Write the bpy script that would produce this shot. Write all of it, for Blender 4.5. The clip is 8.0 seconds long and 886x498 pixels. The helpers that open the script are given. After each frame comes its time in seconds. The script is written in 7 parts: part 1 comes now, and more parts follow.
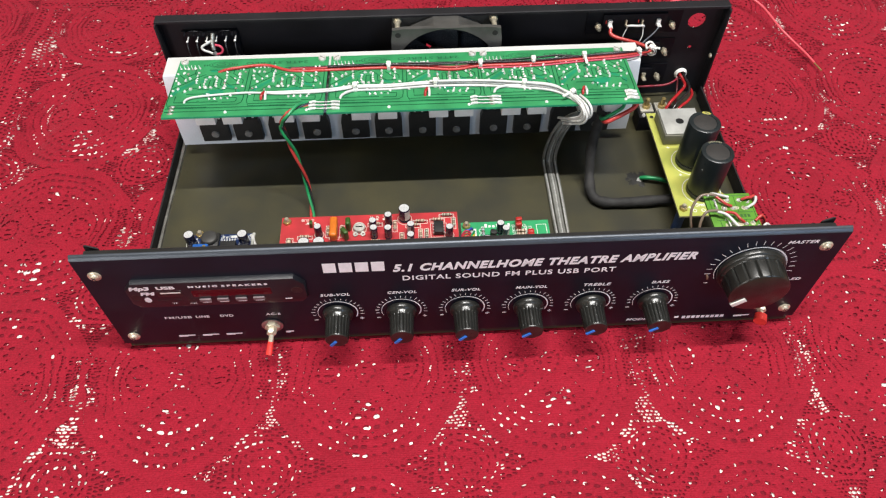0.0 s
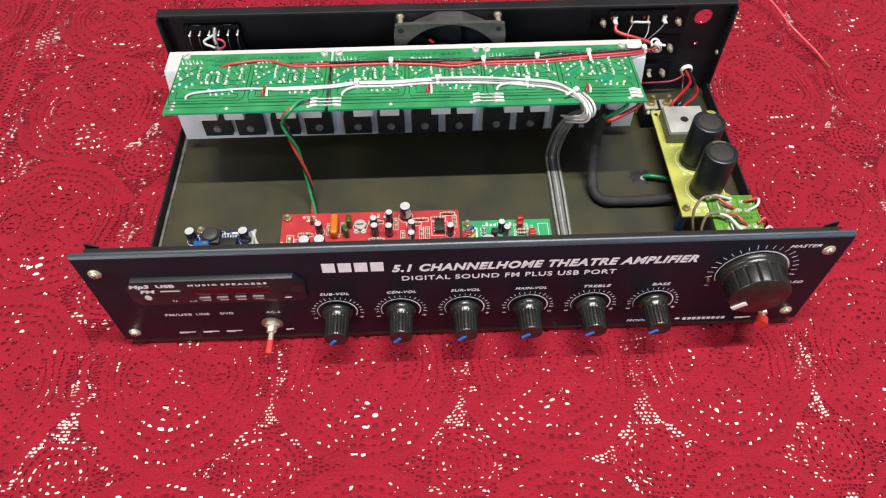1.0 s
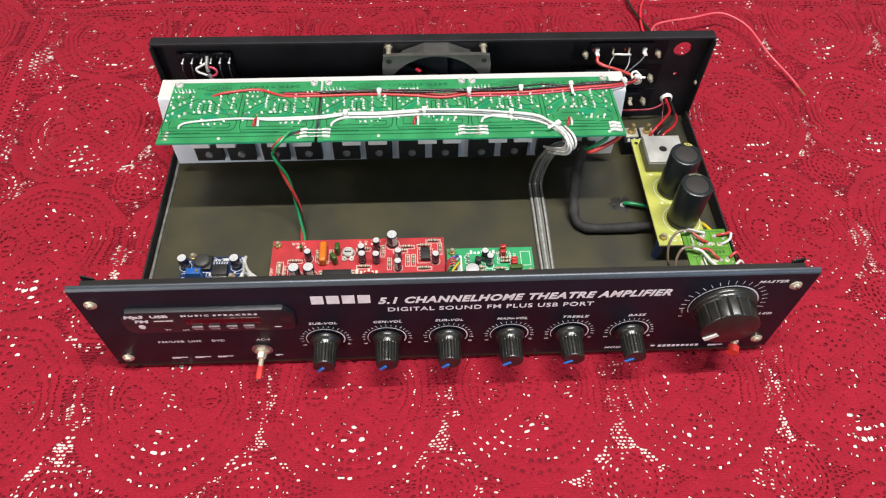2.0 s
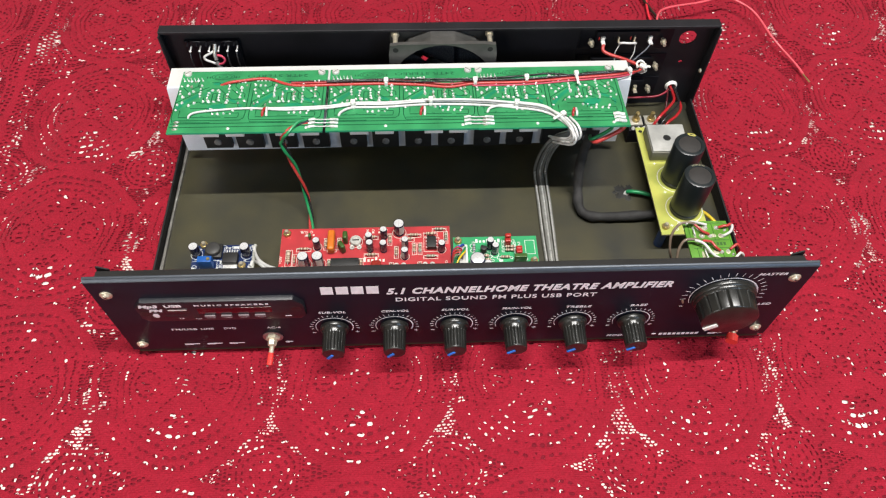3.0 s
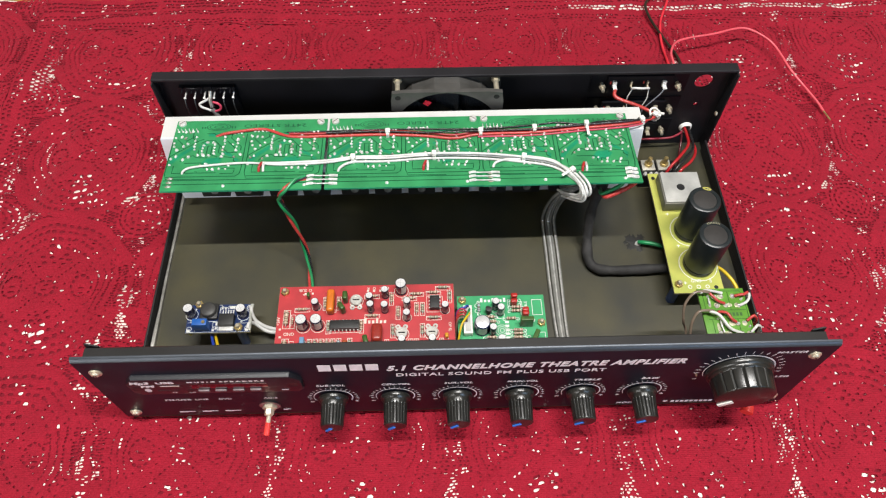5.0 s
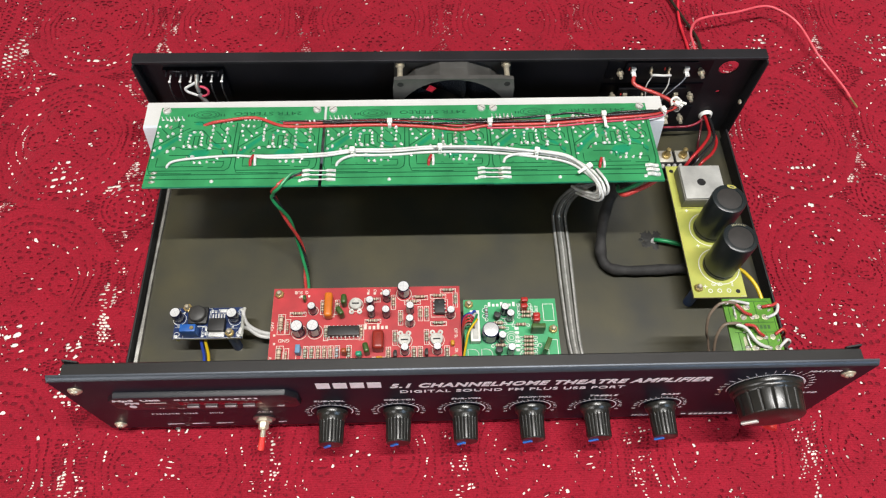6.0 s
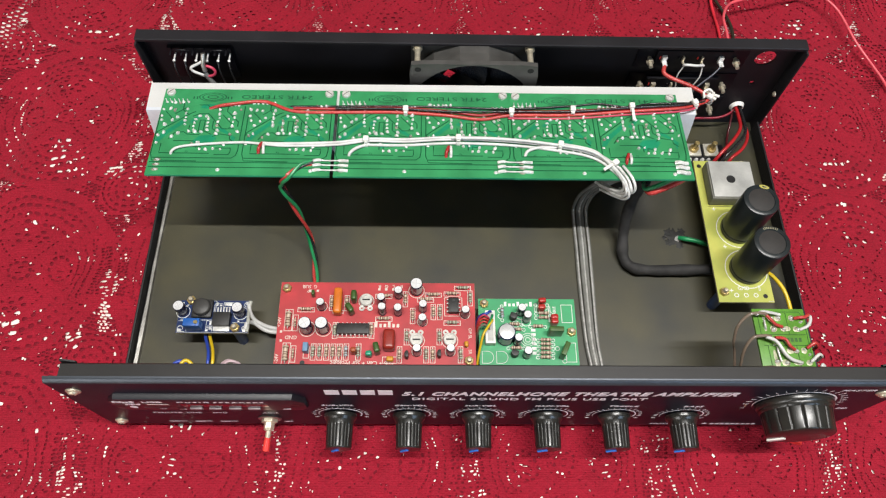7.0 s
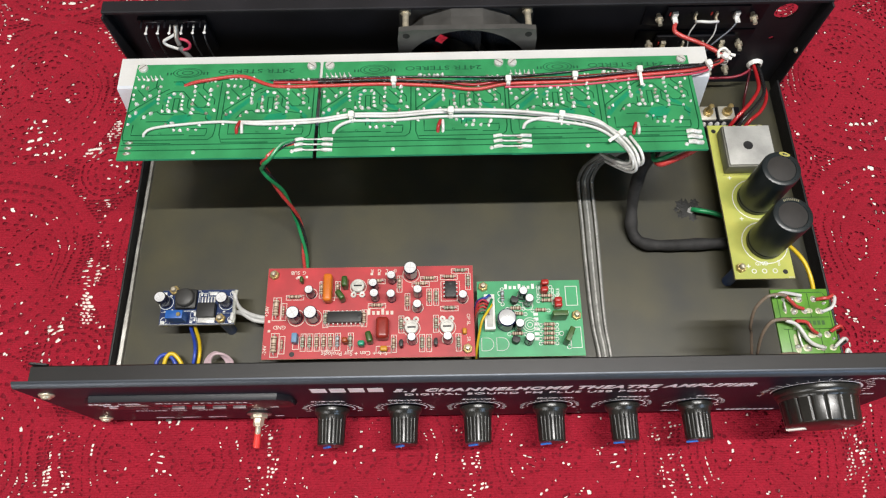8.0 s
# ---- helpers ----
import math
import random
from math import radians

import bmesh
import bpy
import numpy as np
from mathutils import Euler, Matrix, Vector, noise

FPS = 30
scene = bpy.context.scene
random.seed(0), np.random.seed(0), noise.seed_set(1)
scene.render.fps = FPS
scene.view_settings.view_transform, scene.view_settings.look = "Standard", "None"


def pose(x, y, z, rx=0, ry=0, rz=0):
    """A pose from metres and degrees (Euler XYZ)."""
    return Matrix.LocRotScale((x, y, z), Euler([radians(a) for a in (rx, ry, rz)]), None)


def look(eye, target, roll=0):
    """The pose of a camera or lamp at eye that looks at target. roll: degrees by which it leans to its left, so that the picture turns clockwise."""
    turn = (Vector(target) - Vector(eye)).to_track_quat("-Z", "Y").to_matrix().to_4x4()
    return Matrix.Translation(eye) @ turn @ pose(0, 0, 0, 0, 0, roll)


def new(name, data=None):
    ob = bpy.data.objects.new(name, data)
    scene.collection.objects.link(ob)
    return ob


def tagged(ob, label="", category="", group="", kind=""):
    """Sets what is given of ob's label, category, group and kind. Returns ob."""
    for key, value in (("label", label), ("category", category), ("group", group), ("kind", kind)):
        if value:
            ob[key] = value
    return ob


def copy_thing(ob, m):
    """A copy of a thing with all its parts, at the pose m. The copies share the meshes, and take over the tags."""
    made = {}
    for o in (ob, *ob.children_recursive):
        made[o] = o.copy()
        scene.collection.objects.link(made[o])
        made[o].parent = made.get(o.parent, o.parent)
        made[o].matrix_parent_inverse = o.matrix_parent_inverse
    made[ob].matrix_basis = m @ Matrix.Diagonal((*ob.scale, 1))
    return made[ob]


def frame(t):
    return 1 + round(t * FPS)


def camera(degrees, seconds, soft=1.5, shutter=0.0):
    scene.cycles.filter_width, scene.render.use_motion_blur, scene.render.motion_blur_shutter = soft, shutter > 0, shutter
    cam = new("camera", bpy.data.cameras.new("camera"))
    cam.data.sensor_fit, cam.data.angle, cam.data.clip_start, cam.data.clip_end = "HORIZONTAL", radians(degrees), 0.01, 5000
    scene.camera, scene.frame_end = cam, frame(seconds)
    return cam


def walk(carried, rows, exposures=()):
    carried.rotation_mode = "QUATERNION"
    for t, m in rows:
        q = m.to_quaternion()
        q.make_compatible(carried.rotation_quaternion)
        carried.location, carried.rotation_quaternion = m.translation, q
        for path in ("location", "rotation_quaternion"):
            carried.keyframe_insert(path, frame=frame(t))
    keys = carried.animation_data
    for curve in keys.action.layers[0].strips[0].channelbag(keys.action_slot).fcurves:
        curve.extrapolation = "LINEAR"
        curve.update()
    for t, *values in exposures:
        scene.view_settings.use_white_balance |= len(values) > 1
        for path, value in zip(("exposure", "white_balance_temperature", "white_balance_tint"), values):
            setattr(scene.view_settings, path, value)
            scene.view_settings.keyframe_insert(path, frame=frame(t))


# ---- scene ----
from mathutils.geometry import delaunay_2d_cdt

cam = camera(63.9, 8.0, soft=1.2)
PATH = [
    (0.0, (-0.0252, -0.2341, 0.3982), (-0.0128, 0.0089, 0.0807), 0.12),
    (0.2, (-0.0231, -0.2332, 0.4006), (-0.0120, 0.0076, 0.0844), -0.49),
    (0.5, (-0.0217, -0.2309, 0.4009), (-0.0118, 0.0065, 0.0791), -0.42),
    (0.7, (-0.0229, -0.2290, 0.4009), (-0.0128, 0.0081, 0.0832), -0.09),
    (1.0, (-0.0206, -0.2270, 0.4024), (-0.0125, 0.0098, 0.0802), -0.14),
    (1.2, (-0.0191, -0.2237, 0.4052), (-0.0083, 0.0133, 0.0813), 0.13),
    (1.5, (-0.0163, -0.2212, 0.4104), (-0.0034, 0.0161, 0.0886), 0.46),
    (1.7, (-0.0177, -0.2214, 0.4167), (-0.0021, 0.0129, 0.1005), 1.33),
    (2.8, (-0.0175, -0.2065, 0.4487), (-0.0089, 0.0114, 0.1134), 1.09),
    (3.0, (-0.0204, -0.2138, 0.4425), (-0.0079, 0.0075, 0.1095), 1.44),
    (3.2, (-0.0175, -0.2118, 0.4428), (-0.0062, 0.0073, 0.1022), 1.19),
    (3.5, (-0.0129, -0.2076, 0.4478), (-0.0063, 0.0082, 0.1111), -0.29),
    (3.7, (-0.0125, -0.2027, 0.4484), (-0.0023, 0.0130, 0.1134), 0.72),
    (4.0, (-0.0129, -0.1939, 0.4514), (-0.0025, 0.0217, 0.1147), 0.81),
    (4.2, (-0.0138, -0.1864, 0.4528), (-0.0038, 0.0305, 0.1116), 0.73),
    (4.5, (-0.0117, -0.1751, 0.4563), (0.0015, 0.0438, 0.1218), 1.43),
    (4.7, (-0.0136, -0.1715, 0.4576), (-0.0037, 0.0451, 0.1341), 0.74),
    (5.0, (-0.0151, -0.1591, 0.4557), (-0.0078, 0.0540, 0.1173), 0.48),
    (5.2, (-0.0169, -0.1503, 0.4505), (-0.0114, 0.0594, 0.1099), 0.40),
    (6.3, (-0.0238, -0.1105, 0.4398), (-0.0109, 0.0757, 0.0861), 2.62),
    (6.5, (-0.0240, -0.1052, 0.4376), (-0.0148, 0.0762, 0.0812), 1.99),
    (6.7, (-0.0261, -0.1020, 0.4337), (-0.0167, 0.0776, 0.0756), 2.37),
    (7.0, (-0.0292, -0.0934, 0.4322), (-0.0202, 0.0835, 0.0735), 3.10),
    (7.2, (-0.0260, -0.0859, 0.4324), (-0.0209, 0.0850, 0.0745), 1.75),
    (7.5, (-0.0220, -0.0807, 0.4219), (-0.0193, 0.0811, 0.0560), 0.98),
    (7.7, (-0.0185, -0.0749, 0.4189), (-0.0156, 0.0842, 0.0565), 0.57),
    (8.0, (-0.0162, -0.0692, 0.4138), (-0.0166, 0.0859, 0.0450), -1.08),
]
EXPOSURE = [(0, 0.18), (3.5, 0.18), (5, 0.08), (6.5, -0.03), (8, -0.1)]
walk(cam, [(t, look(eye, target, roll)) for t, eye, target, roll in PATH], EXPOSURE)

# ---- light: a closed room, a tube lamp on the ceiling, a window behind the camera ----
world = bpy.data.worlds.new("world")
scene.world = world
world.use_nodes = True
sky = world.node_tree.nodes.new("ShaderNodeTexSky")
sky.sky_type, sky.sun_disc = "NISHITA", False
sky.sun_elevation, sky.sun_rotation = radians(40), radians(150)
world.node_tree.links.new(sky.outputs[0], world.node_tree.nodes["Background"].inputs[0])
world.node_tree.nodes["Background"].inputs[1].default_value = 0.12


def area_lamp(name, m, sx, sy, power, colour):
    lamp = bpy.data.lights.new(name, "AREA")
    lamp.shape, lamp.size, lamp.size_y, lamp.energy, lamp.color = "RECTANGLE", sx, sy, power, colour
    ob = new(name, lamp)
    ob.matrix_world = m
    return ob


area_lamp("tube_light", look((0.22, -0.15, 2.55), (0.22, -0.149, 0.0)), 1.8, 0.05, 105, (1.0, 0.975, 0.94))
area_lamp("window_light", look((1.6, -2.25, 1.5), (1.2, 1.0, 0.7)), 1.2, 1.3, 21, (0.45, 0.70, 1.0))
area_lamp("doorway_light", look((-1.35, -2.25, 1.0), (-1.0, 1.0, 0.45)), 0.8, 1.5, 28, (1.0, 0.97, 0.93))


# ---- mesh helpers: everything is drawn in millimetres ----
MM = 0.001


def part(name, bm, material, parent=None, label="", kind="", smooth=40):
    """Links a bmesh in millimetres as one mesh object."""
    me = bpy.data.meshes.new(name)
    bm.transform(Matrix.Scale(MM, 4))
    bm.normal_update()
    bm.to_mesh(me)
    bm.free()
    if smooth:
        me.shade_smooth()
        me.set_sharp_from_angle(angle=radians(smooth))
    me.materials.append(material)
    ob = new(name, me)
    ob.parent = parent
    return tagged(ob, label=label, kind=kind)


def at(x, y, z, rx=0, ry=0, rz=0):
    return pose(x * MM, y * MM, z * MM, rx, ry, rz)


def thing(name, label, category, group="", kind="", m=None):
    ob = tagged(new(name), label, category, group, kind)
    ob.empty_display_size = 0.01
    if m is not None:
        ob.matrix_basis = m
    return ob


def box(bm, x0, x1, y0, y1, z0, z1, bevel=0.0, m=None, seg=2):
    made = bmesh.ops.create_cube(bm, size=1)["verts"]
    for v in made:
        v.co = Vector(((x0 + x1) / 2 + v.co.x * (x1 - x0), (y0 + y1) / 2 + v.co.y * (y1 - y0), (z0 + z1) / 2 + v.co.z * (z1 - z0)))
    if bevel:
        edges = list({e for v in made for e in v.link_edges})
        out = bmesh.ops.bevel(bm, geom=edges, offset=bevel, segments=seg, affect="EDGES", profile=0.6)
        made = list({v for f in out["faces"] for v in f.verts} | {v for v in made if v.is_valid})
    if m is not None:
        bmesh.ops.transform(bm, matrix=m, verts=made)
    return bm


def lathe(bm, profile, seg=24, m=None, wobble=None):
    """Turns (radius, height) pairs about z; radius 0 closes an end."""
    rings, made = [], []
    for r, z in profile:
        if r <= 1e-6:
            ring = [bm.verts.new((0, 0, z))]
        else:
            ring = [bm.verts.new((r * (wobble(k, z) if wobble else 1) * math.cos(2 * math.pi * k / seg), r * (wobble(k, z) if wobble else 1) * math.sin(2 * math.pi * k / seg), z)) for k in range(seg)]
        rings.append(ring)
        made += ring
    for a, b in zip(rings, rings[1:]):
        for k in range(seg):
            j = (k + 1) % seg
            if len(a) == 1 and len(b) == 1:
                continue
            if len(a) == 1:
                bm.faces.new((a[0], b[k], b[j]))
            elif len(b) == 1:
                bm.faces.new((a[k], a[j], b[0]))
            else:
                bm.faces.new((a[k], a[j], b[j], b[k]))
    if m is not None:
        bmesh.ops.transform(bm, matrix=m, verts=made)
    bmesh.ops.recalc_face_normals(bm, faces=list({f for v in made for f in v.link_faces}))
    return bm


def rod(bm, a, b, r, r1=None, seg=12):
    """A closed round bar from a to b."""
    a, b = Vector(a), Vector(b)
    turn = (b - a).to_track_quat("Z", "Y").to_matrix().to_4x4()
    n = (b - a).length
    return lathe(bm, [(0, 0), (r, 0), (r if r1 is None else r1, n), (0, n)], seg, Matrix.Translation(a) @ turn)


def smooth_line(points, n=6):
    """A Catmull-Rom line through points."""
    p = [Vector(q) for q in points]
    p = [2 * p[0] - p[1]] + p + [2 * p[-1] - p[-2]]
    out = []
    for i in range(1, len(p) - 2):
        for k in range(n):
            t = k / n
            out.append(0.5 * (2 * p[i] + (p[i + 1] - p[i - 1]) * t + (2 * p[i - 1] - 5 * p[i] + 4 * p[i + 1] - p[i + 2]) * t * t + (3 * p[i] - p[i - 1] - 3 * p[i + 1] + p[i + 2]) * t ** 3))
    return out + [p[-2]]


def tube(bm, points, r, seg=8, n=6, raw=False):
    line = [Vector(q) for q in points] if raw else smooth_line(points, n)
    rings, up = [], Vector((0.13, 0.21, 0.97))
    for i, q in enumerate(line):
        d = (line[min(i + 1, len(line) - 1)] - line[max(i - 1, 0)])
        d = d.normalized() if d.length > 1e-9 else Vector((0, 0, 1))
        side = d.cross(up)
        if side.length < 1e-3:
            side = d.cross(Vector((1, 0, 0)))
        side.normalize()
        up = side.cross(d).normalized()
        rad = r(i / (len(line) - 1)) if callable(r) else r
        rings.append([bm.verts.new(q + rad * (math.cos(2 * math.pi * k / seg) * side + math.sin(2 * math.pi * k / seg) * up)) for k in range(seg)])
    for a, b in zip(rings, rings[1:]):
        for k in range(seg):
            bm.faces.new((a[k], a[(k + 1) % seg], b[(k + 1) % seg], b[k]))
    bm.faces.new(rings[0][::-1])
    bm.faces.new(rings[-1])
    bmesh.ops.recalc_face_normals(bm, faces=list({f for ring in rings for v in ring for f in v.link_faces}))
    return bm


def twist(points, radius, pitch, phase, n=14):
    """A line that winds round the line through points."""
    line, out, run = smooth_line(points, n), [], 0.0
    for i, q in enumerate(line):
        d = (line[min(i + 1, len(line) - 1)] - line[max(i - 1, 0)]).normalized()
        side = d.cross(Vector((0.1, 0.2, 1))).normalized()
        up = side.cross(d)
        run += (q - line[i - 1]).length if i else 0
        a = 2 * math.pi * run / pitch + phase
        out.append(q + radius * (math.cos(a) * side + math.sin(a) * up))
    return out


def prism(bm, outline, z0, z1, m=None, bevel=0.0):
    """A flat outline (x, y) raised from z0 to z1."""
    low, high = [bm.verts.new((x, y, z0)) for x, y in outline], [bm.verts.new((x, y, z1)) for x, y in outline]
    faces = [bm.faces.new(high), bm.faces.new(low[::-1])]
    n = len(outline)
    faces += [bm.faces.new((low[k], low[(k + 1) % n], high[(k + 1) % n], high[k])) for k in range(n)]
    made = low + high
    bmesh.ops.recalc_face_normals(bm, faces=faces)
    if bevel:
        out = bmesh.ops.bevel(bm, geom=list(faces[0].edges), offset=bevel, segments=2, affect="EDGES", profile=0.6)
        made = list({v for f in out["faces"] for v in f.verts} | {v for v in made if v.is_valid})
    if m is not None:
        bmesh.ops.transform(bm, matrix=m, verts=made)
    return bm


def plate_with_holes(bm, x0, x1, z0, z1, y0, y1, columns, seg=24):
    """An upright plate between y0 and y1. columns: (left, right, [(x, z, radius) from low to high]); each round hole is cut in a field of its column."""
    x = x0
    fields = []
    for left, right, holes in columns:
        fields.append((x, left, z0, z1, None))
        z = z0
        for n, (cx, cz, r) in enumerate(holes):
            top = z1 if n == len(holes) - 1 else (cz + r + holes[n + 1][1] - holes[n + 1][2]) / 2
            fields.append((left, right, z, top, (cx, cz, r)))
            z = top
        x = right
    fields.append((x, x1, z0, z1, None))
    for a, b, c, d, hole in fields:
        if hole is None:
            box(bm, a, b, y0, y1, c, d)
            continue
        cx, cz, r = hole
        angles = sorted([2 * math.pi * (k + 0.5) / seg for k in range(seg)] + [math.atan2(q - cz, p - cx) % (2 * math.pi) for p in (a, b) for q in (c, d)])
        inner, outer = [], []
        for t in angles:
            u, v = math.cos(t), math.sin(t)
            k = min((b - cx) / u if u > 1e-9 else 1e9, (a - cx) / u if u < -1e-9 else 1e9, (d - cz) / v if v > 1e-9 else 1e9, (c - cz) / v if v < -1e-9 else 1e9)
            inner.append((cx + r * u, cz + r * v))
            outer.append((cx + k * u, cz + k * v))
        n = len(angles)
        for y, flip in ((y0, False), (y1, True)):
            vi, vo = [bm.verts.new((p, y, q)) for p, q in inner], [bm.verts.new((p, y, q)) for p, q in outer]
            for k in range(n):
                q = (vi[k], vo[k], vo[(k + 1) % n], vi[(k + 1) % n])
                bm.faces.new(q[::-1] if flip else q)
        va, vb = [bm.verts.new((p, y0, q)) for p, q in inner], [bm.verts.new((p, y1, q)) for p, q in inner]
        for k in range(n):
            bm.faces.new((va[k], va[(k + 1) % n], vb[(k + 1) % n], vb[k]))
    return bm


def lettering(name, text, size, material, parent, m, width=None, shear=0.0, bold=0.0, depth=0.12, align="LEFT", label="", space=1.0):
    """Raised letters in the built-in font, as a mesh. size and width in millimetres."""
    cu = bpy.data.curves.new(name, "FONT")
    cu.body, cu.size, cu.shear, cu.offset, cu.extrude, cu.align_x = text, size, shear, bold, depth, align
    cu.resolution_u = 3
    cu.space_character = space
    tmp = new(name, cu)
    bpy.context.view_layer.update()
    me = bpy.data.meshes.new_from_object(tmp.evaluated_get(bpy.context.evaluated_depsgraph_get()))
    bpy.data.objects.remove(tmp)
    xs = [v.co.x for v in me.vertices]
    k = width / (max(xs) - min(xs)) if width else 1.0
    me.transform(Matrix.Diagonal((k * MM, MM, MM, 1)))
    me.materials.clear()
    me.materials.append(material)
    ob = new(name, me)
    ob.parent = parent
    ob.matrix_basis = m
    return tagged(ob, label=label)


# ---- materials ----
def material(name, colour, rough=0.5, metal=0.0, vary=0.12, size=60.0, grain=900.0, bump=0.05, second=None, coat=0.0, rough_vary=0.12, gloss=0.5):
    """A surface with broad and fine variation of its colour and roughness, and a fine relief. size and grain: features per metre."""
    mat = bpy.data.materials.new(name)
    mat.use_nodes = True
    nt = mat.node_tree
    bsdf = nt.nodes["Principled BSDF"]
    co = nt.nodes.new("ShaderNodeTexCoord")
    broad, fine = nt.nodes.new("ShaderNodeTexNoise"), nt.nodes.new("ShaderNodeTexNoise")
    for n, scale, detail in ((broad, size, 4), (fine, grain, 2)):
        n.inputs["Scale"].default_value, n.inputs["Detail"].default_value = scale, detail
        nt.links.new(co.outputs["Object"], n.inputs["Vector"])
    ramp = nt.nodes.new("ShaderNodeMix")
    ramp.data_type = "RGBA"
    dark = second or tuple(c * (1 - 2.2 * vary) for c in colour)
    ramp.inputs[6].default_value, ramp.inputs[7].default_value = (*dark, 1), (*[min(1, c * (1 + vary)) for c in colour], 1)
    spread = nt.nodes.new("ShaderNodeMapRange")
    spread.inputs[1].default_value, spread.inputs[2].default_value = 0.3, 0.7
    nt.links.new(broad.outputs[0], spread.inputs[0])
    nt.links.new(spread.outputs[0], ramp.inputs[0])
    tint = nt.nodes.new("ShaderNodeMix")
    tint.data_type, tint.blend_type = "RGBA", "MULTIPLY"
    tint.inputs[0].default_value = min(1.0, vary * 2)
    nt.links.new(ramp.outputs[2], tint.inputs[6])
    nt.links.new(fine.outputs[0], tint.inputs[7])
    nt.links.new(tint.outputs[2], bsdf.inputs["Base Color"])
    rr = nt.nodes.new("ShaderNodeMapRange")
    rr.inputs[3].default_value, rr.inputs[4].default_value = max(0.02, rough - rough_vary), min(1, rough + rough_vary)
    nt.links.new(fine.outputs[0], rr.inputs[0])
    nt.links.new(rr.outputs[0], bsdf.inputs["Roughness"])
    bsdf.inputs["Metallic"].default_value = metal
    bsdf.inputs["Coat Weight"].default_value = coat
    bsdf.inputs["Coat Roughness"].default_value = 0.15
    bsdf.inputs["Specular IOR Level"].default_value = gloss
    if bump:
        b = nt.nodes.new("ShaderNodeBump")
        b.inputs["Strength"].default_value, b.inputs["Distance"].default_value = bump, 0.0004
        nt.links.new(fine.outputs[0], b.inputs["Height"])
        nt.links.new(b.outputs[0], bsdf.inputs["Normal"])
    return mat


BLACK_PAINT = material("black_paint", (0.017, 0.0155, 0.018), 0.5, vary=0.2, size=25, grain=2500, bump=0.25, gloss=0.35)
REAR_PAINT = material("rear_black_paint", (0.0165, 0.0155, 0.0185), 0.5, vary=0.2, size=25, grain=2500, bump=0.25, gloss=0.25)
FLOOR_PAINT = material("satin_black_paint", (0.060, 0.053, 0.022), 0.43, vary=0.3, size=22, grain=2600, bump=0.12, second=(0.028, 0.029, 0.022), gloss=0.65, rough_vary=0.07)
# black with the window's blue reflection put into its base colour
PANEL_BLACK = material("panel_black", (0.0085, 0.0095, 0.0175), 0.42, vary=0.15, size=30, grain=3000, bump=0.06, gloss=0.2)
BARE_METAL = material("bare_metal", (0.55, 0.54, 0.5), 0.4, metal=0.9, vary=0.2, size=90, grain=1500, bump=0.2)
STEEL = material("zinc_steel", (0.72, 0.65, 0.50), 0.32, metal=0.6, vary=0.12, size=200, grain=3000, bump=0.1)
BRASS = material("brass", (0.62, 0.47, 0.2), 0.3, metal=0.7, vary=0.15, size=200, grain=2500, bump=0.1)
TIN = material("tin_solder", (0.86, 0.86, 0.83), 0.3, metal=0.25, vary=0.15, size=300, grain=3000, bump=0.2)
WHITE_PRINT = material("white_print", (0.88, 0.87, 0.9), 0.6, vary=0.06, size=200, grain=3000, bump=0.0)
KNOB_BLACK = material("knob_plastic", (0.017, 0.017, 0.015), 0.29, vary=0.2, size=120, grain=2500, bump=0.04, gloss=0.65, rough_vary=0.05)
BLUE_PLASTIC = material("blue_plastic", (0.03, 0.17, 0.62), 0.4, vary=0.08, size=150, grain=2000, bump=0.03)
RED_PLASTIC = material("red_plastic", (0.78, 0.05, 0.04), 0.35, vary=0.1, size=150, grain=2000, bump=0.03)
WHITE_PLASTIC = material("white_plastic", (0.78, 0.77, 0.72), 0.4, vary=0.06, size=150, grain=2000, bump=0.03)
BLACK_PLASTIC = material("black_plastic", (0.016, 0.016, 0.017), 0.4, vary=0.15, size=120, grain=2000, bump=0.05)

# ---- the room: floor, walls, ceiling ----
def wood_floor(name="parquet", joined=False):
    """Block parquet: dark and honey woods in squares with narrow joints."""
    mat = bpy.data.materials.new(name)
    mat.use_nodes = True
    nt = mat.node_tree
    bsdf = nt.nodes["Principled BSDF"]
    co = nt.nodes.new("ShaderNodeNewGeometry")
    info = nt.nodes.new("ShaderNodeNewGeometry" if joined else "ShaderNodeObjectInfo")
    ramp = nt.nodes.new("ShaderNodeValToRGB")
    ramp.color_ramp.elements[0].color, ramp.color_ramp.elements[1].color = (0.10, 0.045, 0.02, 1), (0.40, 0.22, 0.052, 1)
    ramp.color_ramp.elements[0].position, ramp.color_ramp.elements[1].position = 0.25, 0.45
    nt.links.new(info.outputs["Random Per Island" if joined else "Random"], ramp.inputs[0])
    wave = nt.nodes.new("ShaderNodeTexWave")
    wave.inputs["Scale"].default_value, wave.inputs["Distortion"].default_value = 25, 6
    nt.links.new(co.outputs["Position"], wave.inputs[0])
    mix = nt.nodes.new("ShaderNodeMix")
    mix.data_type, mix.blend_type = "RGBA", "MULTIPLY"
    mix.inputs[0].default_value = 0.45
    nt.links.new(ramp.outputs[0], mix.inputs[6])
    nt.links.new(wave.outputs[0], mix.inputs[7])
    nt.links.new(mix.outputs[2], bsdf.inputs["Base Color"])
    bsdf.inputs["Roughness"].default_value = 0.4
    return mat


